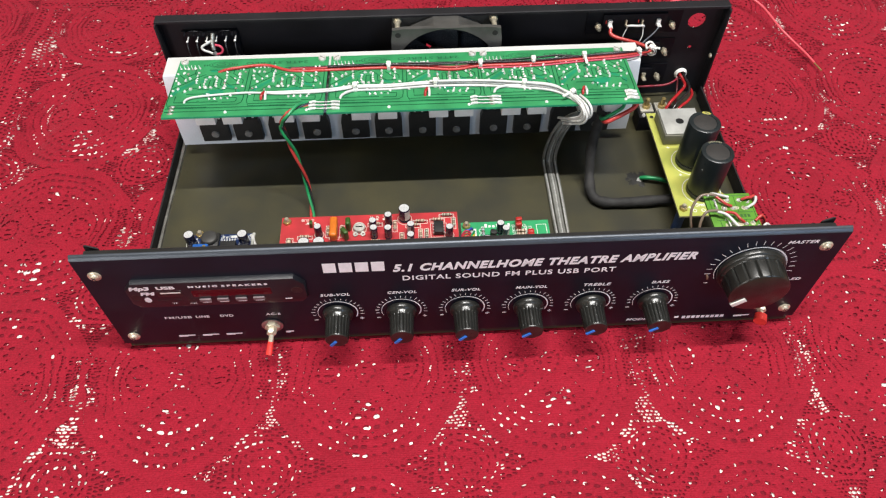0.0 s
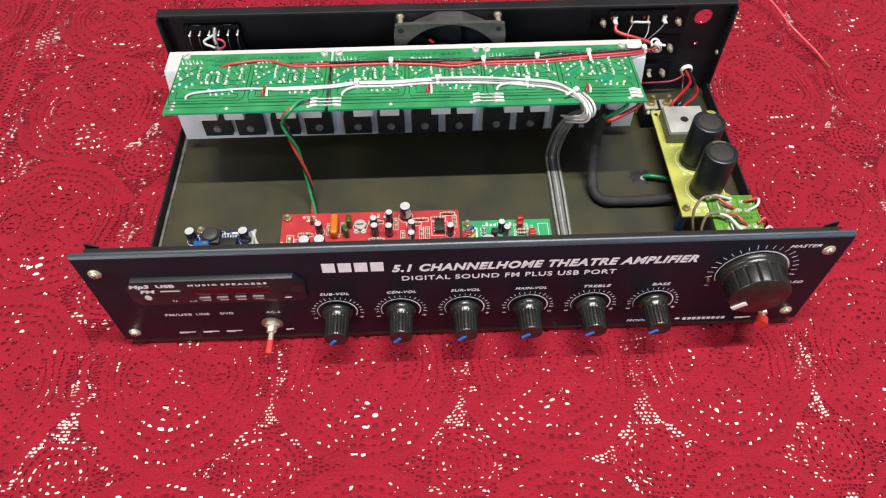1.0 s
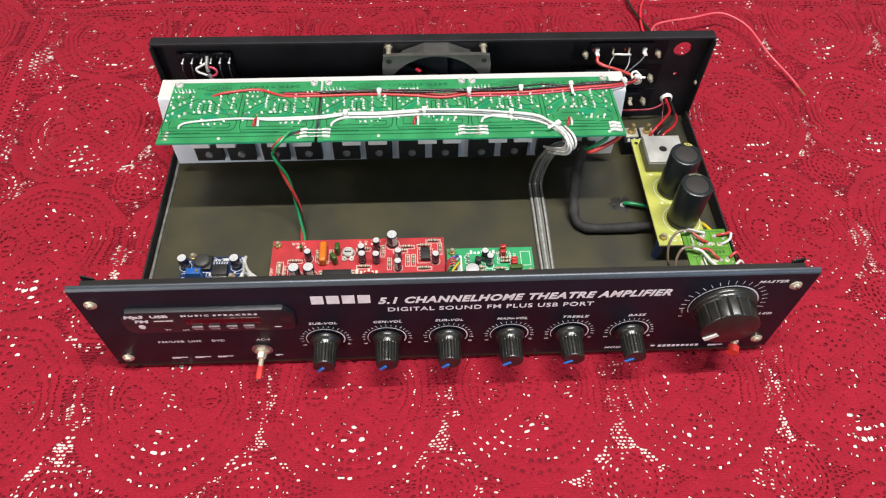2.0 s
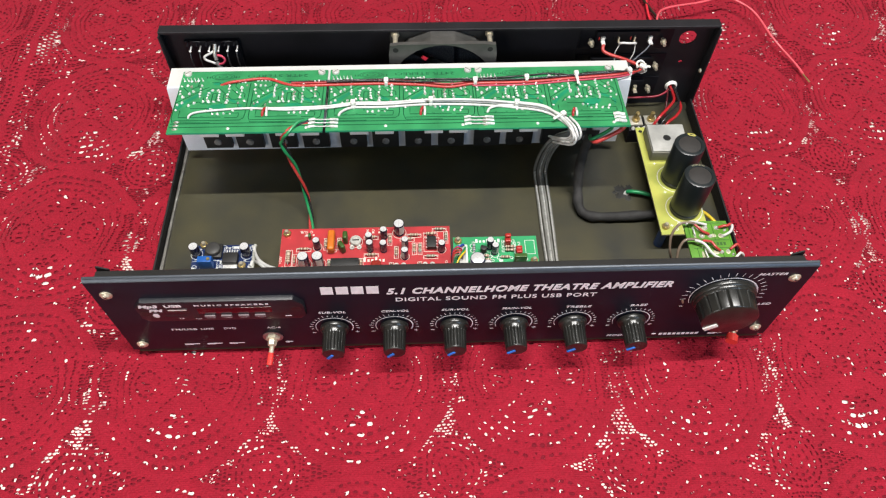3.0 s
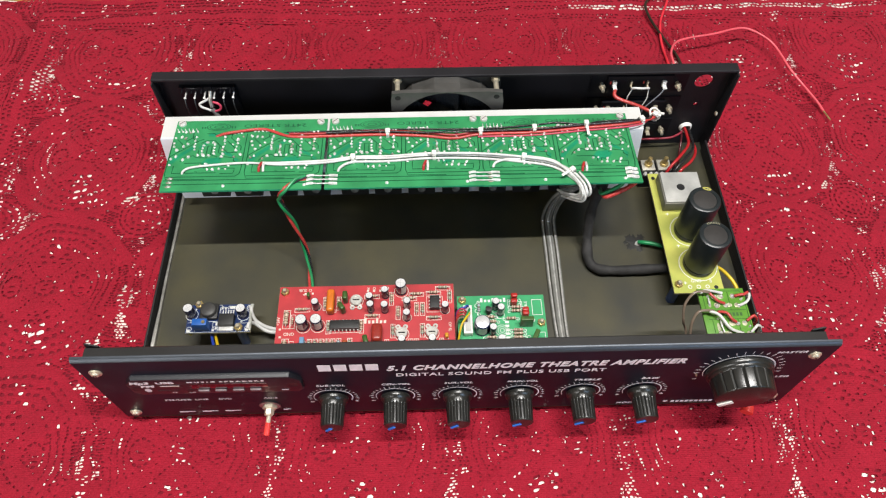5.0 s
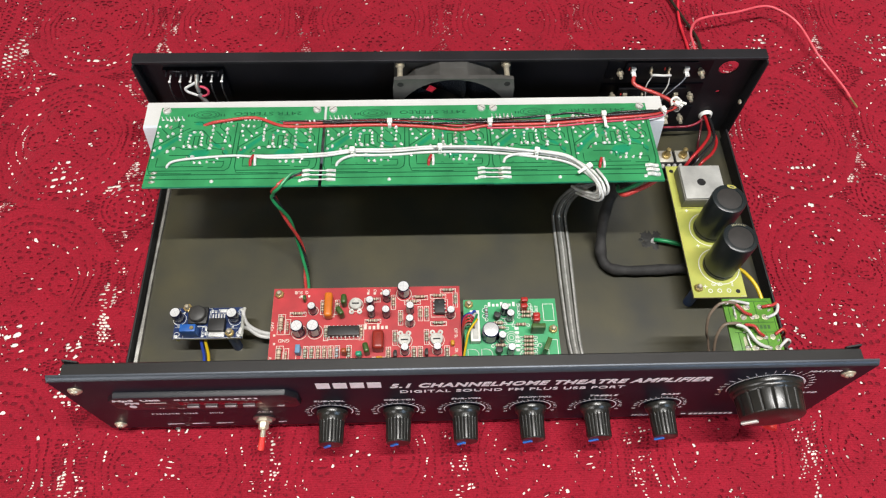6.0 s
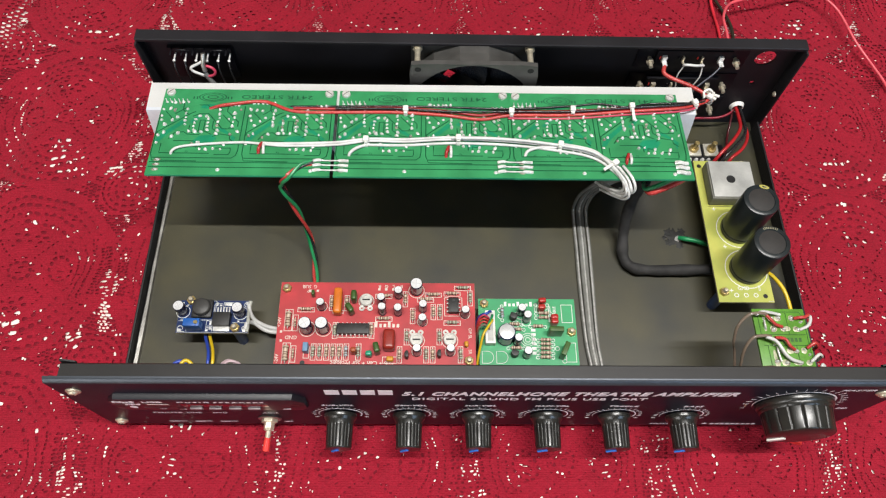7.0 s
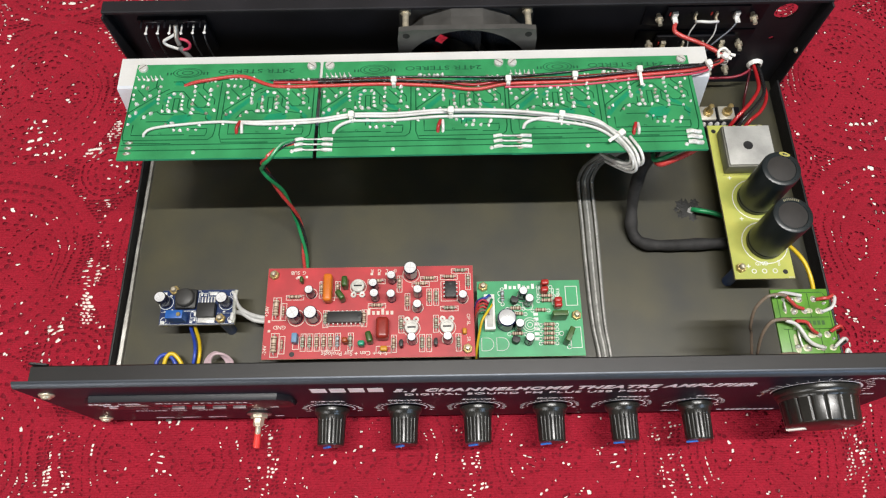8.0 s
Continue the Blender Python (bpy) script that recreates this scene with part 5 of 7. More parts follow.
for x, y, w, d in ((0.8, 0.8, 2.2, 1.8), (40.2, 18.0, 2.4, 2.2), (39.8, 0.9, 2.4, 2.0), (27.5, 17.6, 4.4, 1.8), (17.6, 1.0, 1.6, 1.2), (19.6, 5.2, 1.2, 2.2)):
    b = bmesh.new()
    box(b, x, x + w, y, y + d, 0, 0.5, 0.2)
    part("solder_pad", b, TIN, buck)

# ---- the power supply board ----
psu = circuit_board("power_supply_board", "yellow power board with rectifier and two large black capacitors", 153.6, 188.6, 72.6, 177.4, 24, YELLOW_MASK, [(4.0, 6.6), (31.0, 100.8)])
b, t = bmesh.new(), bmesh.new()
box(b, 4.6, 34.4, 69.4, 98.4, 0.2, 9.4, 1.0)
rect = part("bridge_rectifier", b, material("rectifier_case", (0.20, 0.20, 0.16), 0.5, vary=0.12, size=60, grain=1500, bump=0.1), psu, "square grey metal bridge rectifier")
box(t, 5.4, 33.6, 70.2, 97.6, 9.4, 10.6, 0.3)
top = part("metal_top", t, material("rectifier_metal", (0.47, 0.47, 0.445), 0.55, metal=0.2, vary=0.14, size=70, grain=1800, bump=0.12), rect, "dull silver plate with a mounting hole")
b = bmesh.new()
lathe(b, [(0, 10.64), (2.4, 10.64), (2.7, 10.68), (3.0, 10.62)], 20, Matrix.Translation((18.4, 83.6, 0)))
part("mounting_hole", b, BLACK_PLASTIC, rect)
BIG_SLEEVE = material("big_capacitor_sleeve", (0.014, 0.019, 0.021), 0.33, vary=0.15, size=90, grain=1200, bump=0.02)
for x, y in ((20.6, 51.6), (21.2, 22.8)):
    b = bmesh.new()
    lathe(b, [(0, 0), (10.2, 0), (11.0, 0.8), (11.0, 3.2), (10.4, 3.9), (11.0, 4.6), (11.0, 37.6), (10.7, 38.4), (9.9, 38.8), (8.2, 38.8), (8.0, 38.4), (0, 38.4)], 36)
    c = part("filter_capacitor", b, BIG_SLEEVE, psu, "large black electrolytic capacitor")
    c.matrix_basis = at(x, y, 0, rz=0)
    b = bmesh.new()
    lathe(b, [(0, 38.45), (7.8, 38.45), (7.9, 38.4)], 30)
    part("can_top", b, material("dark_can_top", (0.026, 0.023, 0.021), 0.7, vary=0.15, size=100, grain=1500), c, "dark pressed top")
    b = bmesh.new()
    for k in range(4):
        a, e = radians(-20 + 9 * k), radians(-20 + 9 * (k + 1))
        for low, high in ((7, 15), (19, 26), (30, 37.6)):
            b.faces.new([b.verts.new((11.05 * math.cos(q), 11.05 * math.sin(q), z)) for q, z in ((a, low), (e, low), (e, high), (a, high))])
    part("stripe", b, material("olive_print", (0.55, 0.49, 0.16), 0.5, vary=0.2, size=300, grain=1500), c, "gold polarity stripe")
    b = bmesh.new()
    for k in range(9 if y < 40 else 2):
        a = radians(62 + 6.4 * k)
        box(b, -0.22, 0.22, -0.7, 0.7, 0, 0.06, m=Matrix.Translation((9.3 * math.cos(a), 9.3 * math.sin(a), 38.83)) @ pose(0, 0, 0, 0, 0, math.degrees(a) + 90))
    if y > 40:
        e = bmesh.new()
        lathe(e, [(1.3, 0.0), (1.3, 0.07), (0.55, 0.07), (0.55, 0)], 20, Matrix.Translation((3.2, 8.9, 38.82)) @ pose(0, 0, 0, 0, 0, -18) @ Matrix.Diagonal((2.4, 1, 1, 1)))
        part("oval_print", e, material("yellow_print", (0.50, 0.46, 0.10), 0.5, vary=0.15, size=300, grain=1500), c, "yellow oval print on the rim")
    part("print_bars", b, material("gold_print", (0.30, 0.28, 0.18), 0.5, vary=0.1, size=300, grain=1500), c)
rings(psu, [(20.6, 51.6, 13.6), (21.2, 22.8, 13.6), (11.8, 4.8, 1.5), (17.9, 4.8, 1.5), (24.1, 4.8, 1.5)], SILK_W, 0.5)
words(psu, [("GND", 13.2, 8.4, 3.4, 0), ("+", 7.6, 6.2, 5, 0), ("+", 9.0, 37, 5, 0), ("+", 6.5, 65.0, 5, 0)], SILK_W)
outlines(psu, [(26.6, 27.7, 8.0, 11.4), (31.2, 34.6, 0.5, 0.9), (4.2, 34.6, 68.6, 68.9)], SILK_W, 0.3)
for x, y in ((30.0, 4.2), (3.4, 100.4)):
    b = bmesh.new()
    lathe(b, [(0, 0.03), (1.5, 0.03), (1.5, 0)], 16, Matrix.Translation((x, y, 0)))
    part("drill_hole", b, BLACK_PLASTIC, psu)
b = bmesh.new()
lathe(b, [(0, -21.4), (3.4, -21.4), (3.4, -1.55)], 12, Matrix.Translation((4.0, 6.6, 0)))
part("spacer", b, NAVY, psu, "navy plastic spacer")

# ---- the heat sink with its transistors ----
ALU = material("white_aluminium", (0.74, 0.74, 0.72), 0.42, metal=0.25, vary=0.06, size=25, grain=900, bump=0.08)
DULL_SCREW = material("dull_screw", (0.30, 0.30, 0.29), 0.55, metal=0.3, vary=0.2, size=200, grain=1800, bump=0.1)
sink = thing("heat_sink", "pale aluminium heat sink channel carrying a row of transistors", "heat sink", m=at(0, -1.3, 0, rz=0.33))
bm = bmesh.new()
prism(bm, [(182, 70.8), (182, 73.4), (201, 73.4), (201, 2.6), (198.5, 2.6), (198.5, 70.8)], -202, 140.5, Matrix(((0, 0, 1, 0), (1, 0, 0, 0), (0, 1, 0, 0), (0, 0, 0, 1))))
part("channel", bm, ALU, sink, "bright aluminium channel")
bm = bmesh.new()
prism(bm, [(173, 13.5), (175.5, 13.5), (175.5, 48), (182, 70.4), (182, 73.4), (179.8, 73.4), (173, 49)], -202, 140, Matrix(((0, 0, 1, 0), (1, 0, 0, 0), (0, 1, 0, 0), (0, 0, 0, 1))))
# bluish window light on this face is painted into the base colour
part("front_leg", bm, material("blue_lit_aluminium", (0.74, 0.78, 0.84), 0.38, metal=0.2, vary=0.06, size=25, grain=900, bump=0.08), sink, "aluminium mounting face, tinted with window blue")
for k in range(12):
    x = (-174.5, -150, -124, -99, -70, -45, -19.5, 6.3, 34.6, 60.4, 88, 113)[k]
    b = bmesh.new()
    low = max(17.0, 20.8 - 0.55 * k)
    prism(b, [(-10.2, low), (10.2, low), (10.2, 35), (8.6, 41), (-8.6, 41), (-10.2, 35)], 0, 4.8, pose(0, 0, 0, 90), 0.5)
    t = part("power_transistor", b, CHIP, sink, "black power transistor screwed to the sink")
    t.matrix_basis = at(x, 173, 0)
    b = bmesh.new()
    lathe(b, [(2.9, 4.8), (2.9, 5.6), (2.5, 6.2), (0, 6.4)], 16, Matrix.Translation((0, 0, low + 7.2)) @ pose(0, 0, 0, 90))
    part("screw", b, DULL_SCREW, t, "dull grey screw")
    for q in (-5.4, 0, 5.4):
        b = bmesh.new()
        box(b, q - 0.7, q + 0.7, -3.2, -2.6, 41, 71)
        part("lead", b, TIN, t, smooth=0)
CERAMIC = material("white_ceramic", (0.78, 0.77, 0.74), 0.7, vary=0.06, size=80, grain=1500, bump=0.1)

# ---- three power amplifier boards, solder side up ----
TILT = math.degrees(math.atan(5.2 / 66))
DARK_GREEN = material("mask_gap", (0.01, 0.11, 0.045), 0.8, vary=0.15, size=100, grain=1500, bump=0.0, gloss=0.1)
TEAL_MASK = material("bare_mask", (0.008, 0.24, 0.112), 0.36, vary=0.1, size=60, grain=1500, bump=0.03)
amp = thing("power_amplifier_board", "long green circuit board, solder side up, full of bright joints", "circuit board", "power amplifier boards")
BW, BD = 106.3, 66.5
b = bmesh.new()
box(b, 0, BW, -BD, 0, -1.5, -0.1)
part("base", b, material("green_edge", (0.02, 0.32, 0.16), 0.5, vary=0.1, size=100, grain=1500), amp, smooth=0)
b = bmesh.new()
box(b, 0.05, BW - 0.05, -BD + 0.05, -0.05, -0.1, 0, 0.04, seg=1)
part("solder_mask", b, GREEN_MASK, amp, smooth=0)
gaps = bmesh.new()
LINES = [
    [(2, -54), (48, -54), (50.3, -52), (51, -48), (51, -14)], [(0.6, -21), (0.6, -51), (2.2, -56), (28, -56.4)],
    [(1.2, -37), (1.2, -34.8), (5.2, -31.4), (19.4, -19.6), (21.6, -18.6)], [(20.3, -22.4), (24, -20.2), (29.7, -20.2), (32.6, -23.8), (39.5, -31.9), (46.5, -31.9)],
    [(8.7, -40), (11.6, -35.5), (16.9, -34.4), (19.4, -36.4), (26.5, -36.6)], [(25.4, -34.5), (25.4, -25.4), (28.4, -25.4), (28.4, -33.6), (33.6, -36.2)], [(38.4, -21), (44.8, -28.2), (44.8, -30), (43.2, -31.4)],
    [(34.5, -38), (37.8, -35.8), (44.8, -37), (44.8, -39.5), (47.6, -42)], [(37.4, -51.4), (46, -51.4), (46.6, -49.6), (46.6, -46.6), (37.8, -46.6)], [(31.9, -44.3), (28.5, -43.8), (28.5, -47.6)],
    [(3.5, -18.6), (8.7, -24.6), (8.7, -27.4)], [(12, -41.4), (24, -41.4), (26, -43.2), (26, -46.4)], [(13.6, -12), (13.6, -17.2), (17.2, -20.6)], [(33, -14), (36, -17), (38, -17)], [(19.6, -29.6), (19.6, -33.6), (22, -35.2)],
    [(33.4, -26), (33.4, -31.6), (36.4, -34)], [(40.6, -12.6), (40.6, -18), (48.4, -26.4), (48.4, -30)], [(5.2, -43.6), (5.2, -50.6), (34.6, -50.6)], [(9.4, -20.4), (15.4, -15.6)], [(23, -13.2), (28, -13.2), (30.4, -15.6)],
]
for dx in (0, 53.2):
    for line in LINES:
        tube(gaps, [(x + dx, y, 0.0) for x, y in line], 0.32, 4, raw=True)
    for outline in (
        [(0.9, -42.2), (2.6, -36.9), (14.9, -25.2), (16.8, -27), (7.1, -36.9), (3.7, -42.1)], [(23, -41.9), (26.4, -37.5), (34.2, -36.5), (37.2, -39), (33.6, -44.3), (26.6, -45.2)],
        [(35.6, -32), (39.9, -31.1), (48.3, -38.9), (46.4, -45), (45.4, -37.6)], [(18.9, -26.9), (23.9, -21), (26.7, -20.9), (21.5, -27.8)], [(25, -12.5), (34, -12.5), (36, -15), (30, -16.4), (24, -15.5)],
    ):
        b = bmesh.new()
        prism(b, [(x + dx, y) for x, y in outline], 0, 0.03)
        part("bare_patch", b, TEAL_MASK, amp, smooth=0)
for y in (-57.2, -60.8):
    tube(gaps, [(1, y, 0.0), (BW - 1, y, 0.0)], 0.34, 4, raw=True)
part("track_gap", gaps, DARK_GREEN, amp, "dark gaps between the copper tracks")
PALE_STEEL = material("pale_steel", (0.76, 0.75, 0.71), 0.38, metal=0.4, vary=0.15, size=200, grain=2500, bump=0.15)
SLOT_GREY = material("slot_grey", (0.16, 0.15, 0.13), 0.6, vary=0.15, size=200, grain=2000)
COLUMNS = [(16.2, -17, 5, 0, -3.0), (22.3, -24.7, 4, 0, -2.7), (30.3, -24.7, 4, 0, -2.7), (36.4, -17, 7, 0, -3.2), (45.5, -20, 4, 0, -3.3), (2.9, -11.5, 6, 2.6, 0), (24.9, -21.9, 2, 3.4, 0), (20.0, -34.8, 3, 3.5, 0), (42.4, -13.3, 3, 2.4, 0), (28.3, -47.5, 2, 3.6, 0)]
SINGLES = [(2.2, -17), (5.6, -16.6), (2.0, -22), (2.4, -25.5), (5.0, -29), (8.4, -26), (11.5, -23), (9.2, -17.6), (42.2, -24.3), (48.8, -33.7), (44.4, -36.2), (48.7, -17), (2.6, -37.6), (4.8, -35.4), (2.0, -43.3), (10.7, -38), (13.8, -35.8), (23, -43.3), (26.5, -43), (33, -44.3), (36.6, -47.5), (40.8, -47.7), (41.8, -44.6)]
rng = random.Random(11)
for dx in (0, 53.2):
    spots = [(x + i * ex, y + i * ey) for x, y, n, ex, ey in COLUMNS for i in range(n)] + SINGLES
    for x, y in spots:
        o = stamp("solder_joint" if rng.random() > 0.16 else "solder_pad", amp, at(x + dx + rng.uniform(-0.4, 0.4), y + rng.uniform(-0.4, 0.4), 0, rng.uniform(-26, 26), rng.uniform(-22, 22), rng.uniform(0, 360)))
        k = rng.uniform(0.6, 0.9)
        o.scale = (k * rng.uniform(0.8, 1.6), k, k * rng.uniform(0.9, 2.0))
for y in (-55.6, -59.0, -62.6):
    stamp("solder_pad", amp, at(5.2, y, 0, rz=8)).scale = (1.7, 0.85, 1)
    stamp("solder_joint", amp, at(6.0, y - 0.2, 0.1, rz=20)).scale = (0.7, 0.5, 0.8)
for i in range(6):
    b = bmesh.new()
    rod(b, (2.9 + 2.6 * i, -11.5, 0), (2.5 + 2.6 * i, -10.6, 2.6), 0.35, 0.25, 6)
    part("pin", b, TIN, amp)
for x, y in ((41.4, -62.6), (95, -62.8)):
    stamp("solder_joint", amp, at(x, y, 0))
for x in (4.0, 101.8):
    b = bmesh.new()
    lathe(b, [(2.7, 0), (2.7, 1.2), (2.3, 1.7), (0, 1.9)], 18, Matrix.Translation((x, -3.4, 0)))
    s = part("screw", b, PALE_STEEL, amp, "slotted steel screw")
    b = bmesh.new()
    box(b, -2.2, 2.2, -0.22, 0.22, 1.6, 1.93, m=Matrix.Translation((x, -3.4, 0)) @ pose(0, 0, 0, 0, 0, 40 + x))
    part("slot", b, SLOT_GREY, s, smooth=0)
ETCH = material("etched_mask", (0.006, 0.095, 0.038), 0.4, vary=0.2, size=120, grain=1500, bump=0.0)
lettering("etched_word", "24TR STEREO", 4.4, ETCH, amp, at(92, -4.6, 0.0, rz=180), 44, 0, 0.0, 0.03)
b = bmesh.new()
for r in (8.6, 6.6, 3.4):
    lathe(b, [(r, 0.0), (r, 0.04), (r - 0.7, 0.04)], 30, Matrix.Translation((30, -6.6, 0)) @ Matrix.Diagonal((1, 0.42, 1, 1)))
for q in (-11.5, -9.5, 9.5, 11.5):
    box(b, 30 + q - 0.4, 30 + q + 0.4, -8.2, -6.2, 0, 0.04)
part("maker_mark", b, ETCH, amp, "etched oval mark", smooth=0)
for text, x, y in (("IP", 14, -49), ("G", 22, -49), ("IP", 67, -49), ("G", 75.5, -49)):
    lettering("lettering", text, 2.4, DARK_GREEN, amp, at(x, y, 0.0, rz=180), None, 0, 0.0, 0.03)
for x in (14.0, 32.5, 68.5, 86.5):
    b = bmesh.new()
    box(b, x, x + 13.5, -BD + 20, -BD + 29, -22.6, -1.6, 0.5)
    part("ceramic_resistor", b, CERAMIC, amp, "white ceramic power resistor below the board")
boards = [amp]
START = [-192.6, -84.4, 21.2]
for k, x in enumerate(START):
    m = at(x, 192.8, 74.95, -TILT)
    if k == 0:
        amp.matrix_basis = m
    else:
        boards.append(copy_thing(amp, m @ pose(0, 0, 0, 0, 0, 0.15 * k)))
for k, y in [(k, y) for k in range(3) for y in (-55.6, -59.0, -62.6)]:
    b = bmesh.new()
    if k < 2:
        tube(b, [(BW - 10, y, 0.3), (BW - 7, y + 0.2, 0.9), (BW - 3, y, 0.7), (BW + 1.5, y, 0.7), (BW + 7, y - 0.1, 0.8), (BW + 10.5, y, 0.3)], lambda t: 1.0 if t < 0.28 or t > 0.72 else 0.45, 8)
        part("tinned_link", b, TIN, boards[k], "tinned wire link between boards")
    else:
        tube(b, [(BW - 10, y + 1, 0.3), (BW - 7.5, y + 0.6, 1.2), (BW - 5, y, 1.0), (BW - 2.5, y + 0.4, 0.3)], 1.3, 8)
        part("solder_blob", b, TIN, boards[k], "large blob of solder")


# ---- wires ----
def insulation(name, colour, rough=0.36):
    return material(name, colour, rough, vary=0.1, size=120, grain=1200, bump=0.02)


RED_WIRE, BLACK_WIRE, WHITE_WIRE = insulation("red_wire", (0.50, 0.05, 0.045), 0.28), insulation("black_wire", (0.018, 0.018, 0.019), 0.26), insulation("white_wire", (0.66, 0.66, 0.64))
GREEN_WIRE, YELLOW_WIRE, BLUE_WIRE, GREY_WIRE, BROWN_WIRE = insulation("green_wire", (0.014, 0.25, 0.085)), insulation("yellow_wire", (0.75, 0.52, 0.02)), insulation("blue_wire", (0.03, 0.07, 0.42)), insulation("clear_grey_wire", (0.45, 0.45, 0.43), 0.2), insulation("brown_wire", (0.21, 0.16, 0.12), 0.22)
PINK_WIRE = insulation("pink_wire", (0.55, 0.05, 0.10))
SLEEVING = material("braided_sleeve", (0.036, 0.035, 0.035), 0.75, vary=0.25, size=150, grain=1600, bump=0.6)


def wire(parent, points, r, mat, name="wire", label="", n=8):
    b = bmesh.new()
    tube(b, points, r, 10, n)
    return part(name, b, mat, parent, label, smooth=70)


def zip_tie(parent, x, y, z, turn=0, tail=3.5, lean=0):
    b = bmesh.new()
    m = Matrix.Translation((x, y, z)) @ pose(0, 0, 0, lean, 0, turn)
    lathe(b, [(3.0, -1.1), (3.3, -1.1), (3.3, 1.1), (3.0, 1.1), (3.0, -1.1)], 14, m @ pose(0, 0, 0, 0, 90))
    ob = part("zip_tie", b, WHITE_PLASTIC, parent, "white nylon zip tie")
    b = bmesh.new()
    box(b, -1.7, 1.7, -2.0, 1.8, 2.0, 4.8, 0.9, m=m, seg=3)
    box(b, -0.9, 0.9, -tail - 2.2, -2.2, 3.0, 3.9, 0.2, m=m)
    part("tie_head", b, WHITE_PLASTIC, ob)


power = thing("supply_harness", "red and black supply wires tied along the green boards", "wiring harness")
wire(power, [(-163, 177, 75.6), (-158, 178, 77), (-150, 179.5, 77.4), (-130, 182, 77), (-111, 175, 77), (-84, 174.6, 77), (-49, 175, 77.2), (-18, 173, 77.4), (3, 170, 77.8), (22, 173.6, 77.4), (59, 174.6, 77.2), (94, 178, 77), (127, 181, 77), (139, 185, 75.6), (146, 189, 73.4), (151, 194.4, 70.8), (150, 202, 64)], 1.05, RED_WIRE)
wire(power, [(-112, 177.6, 76.4), (-84, 177.4, 76.6), (-49, 178.4, 76.8), (-18, 176.4, 77), (3, 173.4, 77.2), (22, 176.4, 77), (59, 177.6, 77), (94, 180.4, 77), (127, 183, 77), (139, 186.4, 74.6), (147, 191, 72), (152, 197, 69), (152, 204, 62)], 1.0, insulation("deep_red_wire", (0.33, 0.012, 0.016)))
for k, rows in enumerate(([(-114, 179.4, 76.0), (-84, 179.6, 76.4), (-49, 180.2, 76.6), (-18, 180, 76.4), (22, 178.6, 77.4), (60, 182, 76.6), (77, 184, 76.6), (95, 181, 77.6), (109, 184.4, 76.6), (127, 185, 77), (139, 188, 73.6), (147, 192.6, 70), (153, 203, 60)],
                          [(-86, 176.4, 78.4), (-49, 176.8, 78.6), (-18, 175, 78.8), (22, 175.2, 79.2), (60, 176.2, 78.8), (95, 179.4, 79), (127, 182.2, 78.8), (139, 185.6, 76.6), (147, 190.4, 73), (150, 201, 64)],
                          [(20, 171.4, 77.4), (59, 172.2, 77.0), (94, 175.6, 77), (127, 178.6, 77), (140, 184, 75), (150, 200, 62)])):
    wire(power, rows, 0.66, BLACK_WIRE if k < 2 else PINK_WIRE)
for x, y, turn, tail in ((-43, 176, 90, 1.5), (22, 175.4, 90, 1.5), (60, 177.5, 90, 1.5), (97, 180.5, 90, 9)):
    zip_tie(power, x, y, 76.6, 0, tail)
zip_tie(power, 137.5, 184.8, 75.4, 20, 1.0)
zip_tie(power, 149.4, 192.4, 71.6, 55, 2.0)
zip_tie(power, 152.6, 197.2, 67.6, 70, 3)
wire(power, [(146.6, 193, 72.6), (146.2, 195.6, 75.2), (149.4, 197, 76), (152, 195.4, 74.2), (151.6, 192.8, 71.4)], 0.8, WHITE_PLASTIC, "tie_loop", "loop of white nylon strap")

signal = thing("signal_harness", "white screened wires tied along the green boards", "wiring harness")
wire(signal, [(-180.5, 141.5, 78.2), (-179.5, 143, 80), (-176, 146, 79.8), (-165, 148, 79.6), (-139, 150, 79.4), (-115, 148, 79.4), (-85, 149, 79.4), (-65, 152, 79.4), (-42, 152, 79.2), (-15, 154, 79.2), (19, 153, 79.4), (50, 149, 79.6), (69, 144, 80), (80, 134, 80.8), (86, 124.6, 80.6), (88.2, 120.4, 76.5), (87, 121.5, 70.5), (82, 128, 64), (77, 136, 58)], 0.78, WHITE_WIRE)
for k, (x0, dy, dz) in enumerate(((-128, 1.8, 0.4), (-66, -2.2, 0.0), (-18, 0.4, 2.2), (46, 2.0, 1.6))):
    pts = [p for p in [(-128, 148, 79), (-115, 147.6, 79.2), (-85, 148.8, 79.2), (-65, 151.6, 79.2), (-42, 151.8, 79), (-15, 153.6, 79), (19, 152.6, 79.2), (50, 148.6, 79.4), (69, 143.6, 80), (80, 133.6, 80.6), (86, 124.4, 80.2), (88, 120.2, 76.2), (86.6, 121.6, 70), (82, 128, 63.6), (77, 136, 57)] if p[0] >= x0]
    wire(signal, [(x + (1.9 - 1.4 * k if i > len(pts) - 7 else 0), y + dy, z + dz) for i, (x, y, z) in enumerate(pts)], 0.85, WHITE_WIRE)
wire(signal, [(-76, 141.4, 78), (-75, 143.6, 79.6), (-71, 147, 79.8), (-64, 150, 79.4)], 0.95, WHITE_WIRE)
wire(signal, [(28.5, 142.5, 78), (30.5, 146, 79.6), (37, 148.4, 79.8), (48, 149, 79.4)], 0.95, WHITE_WIRE)
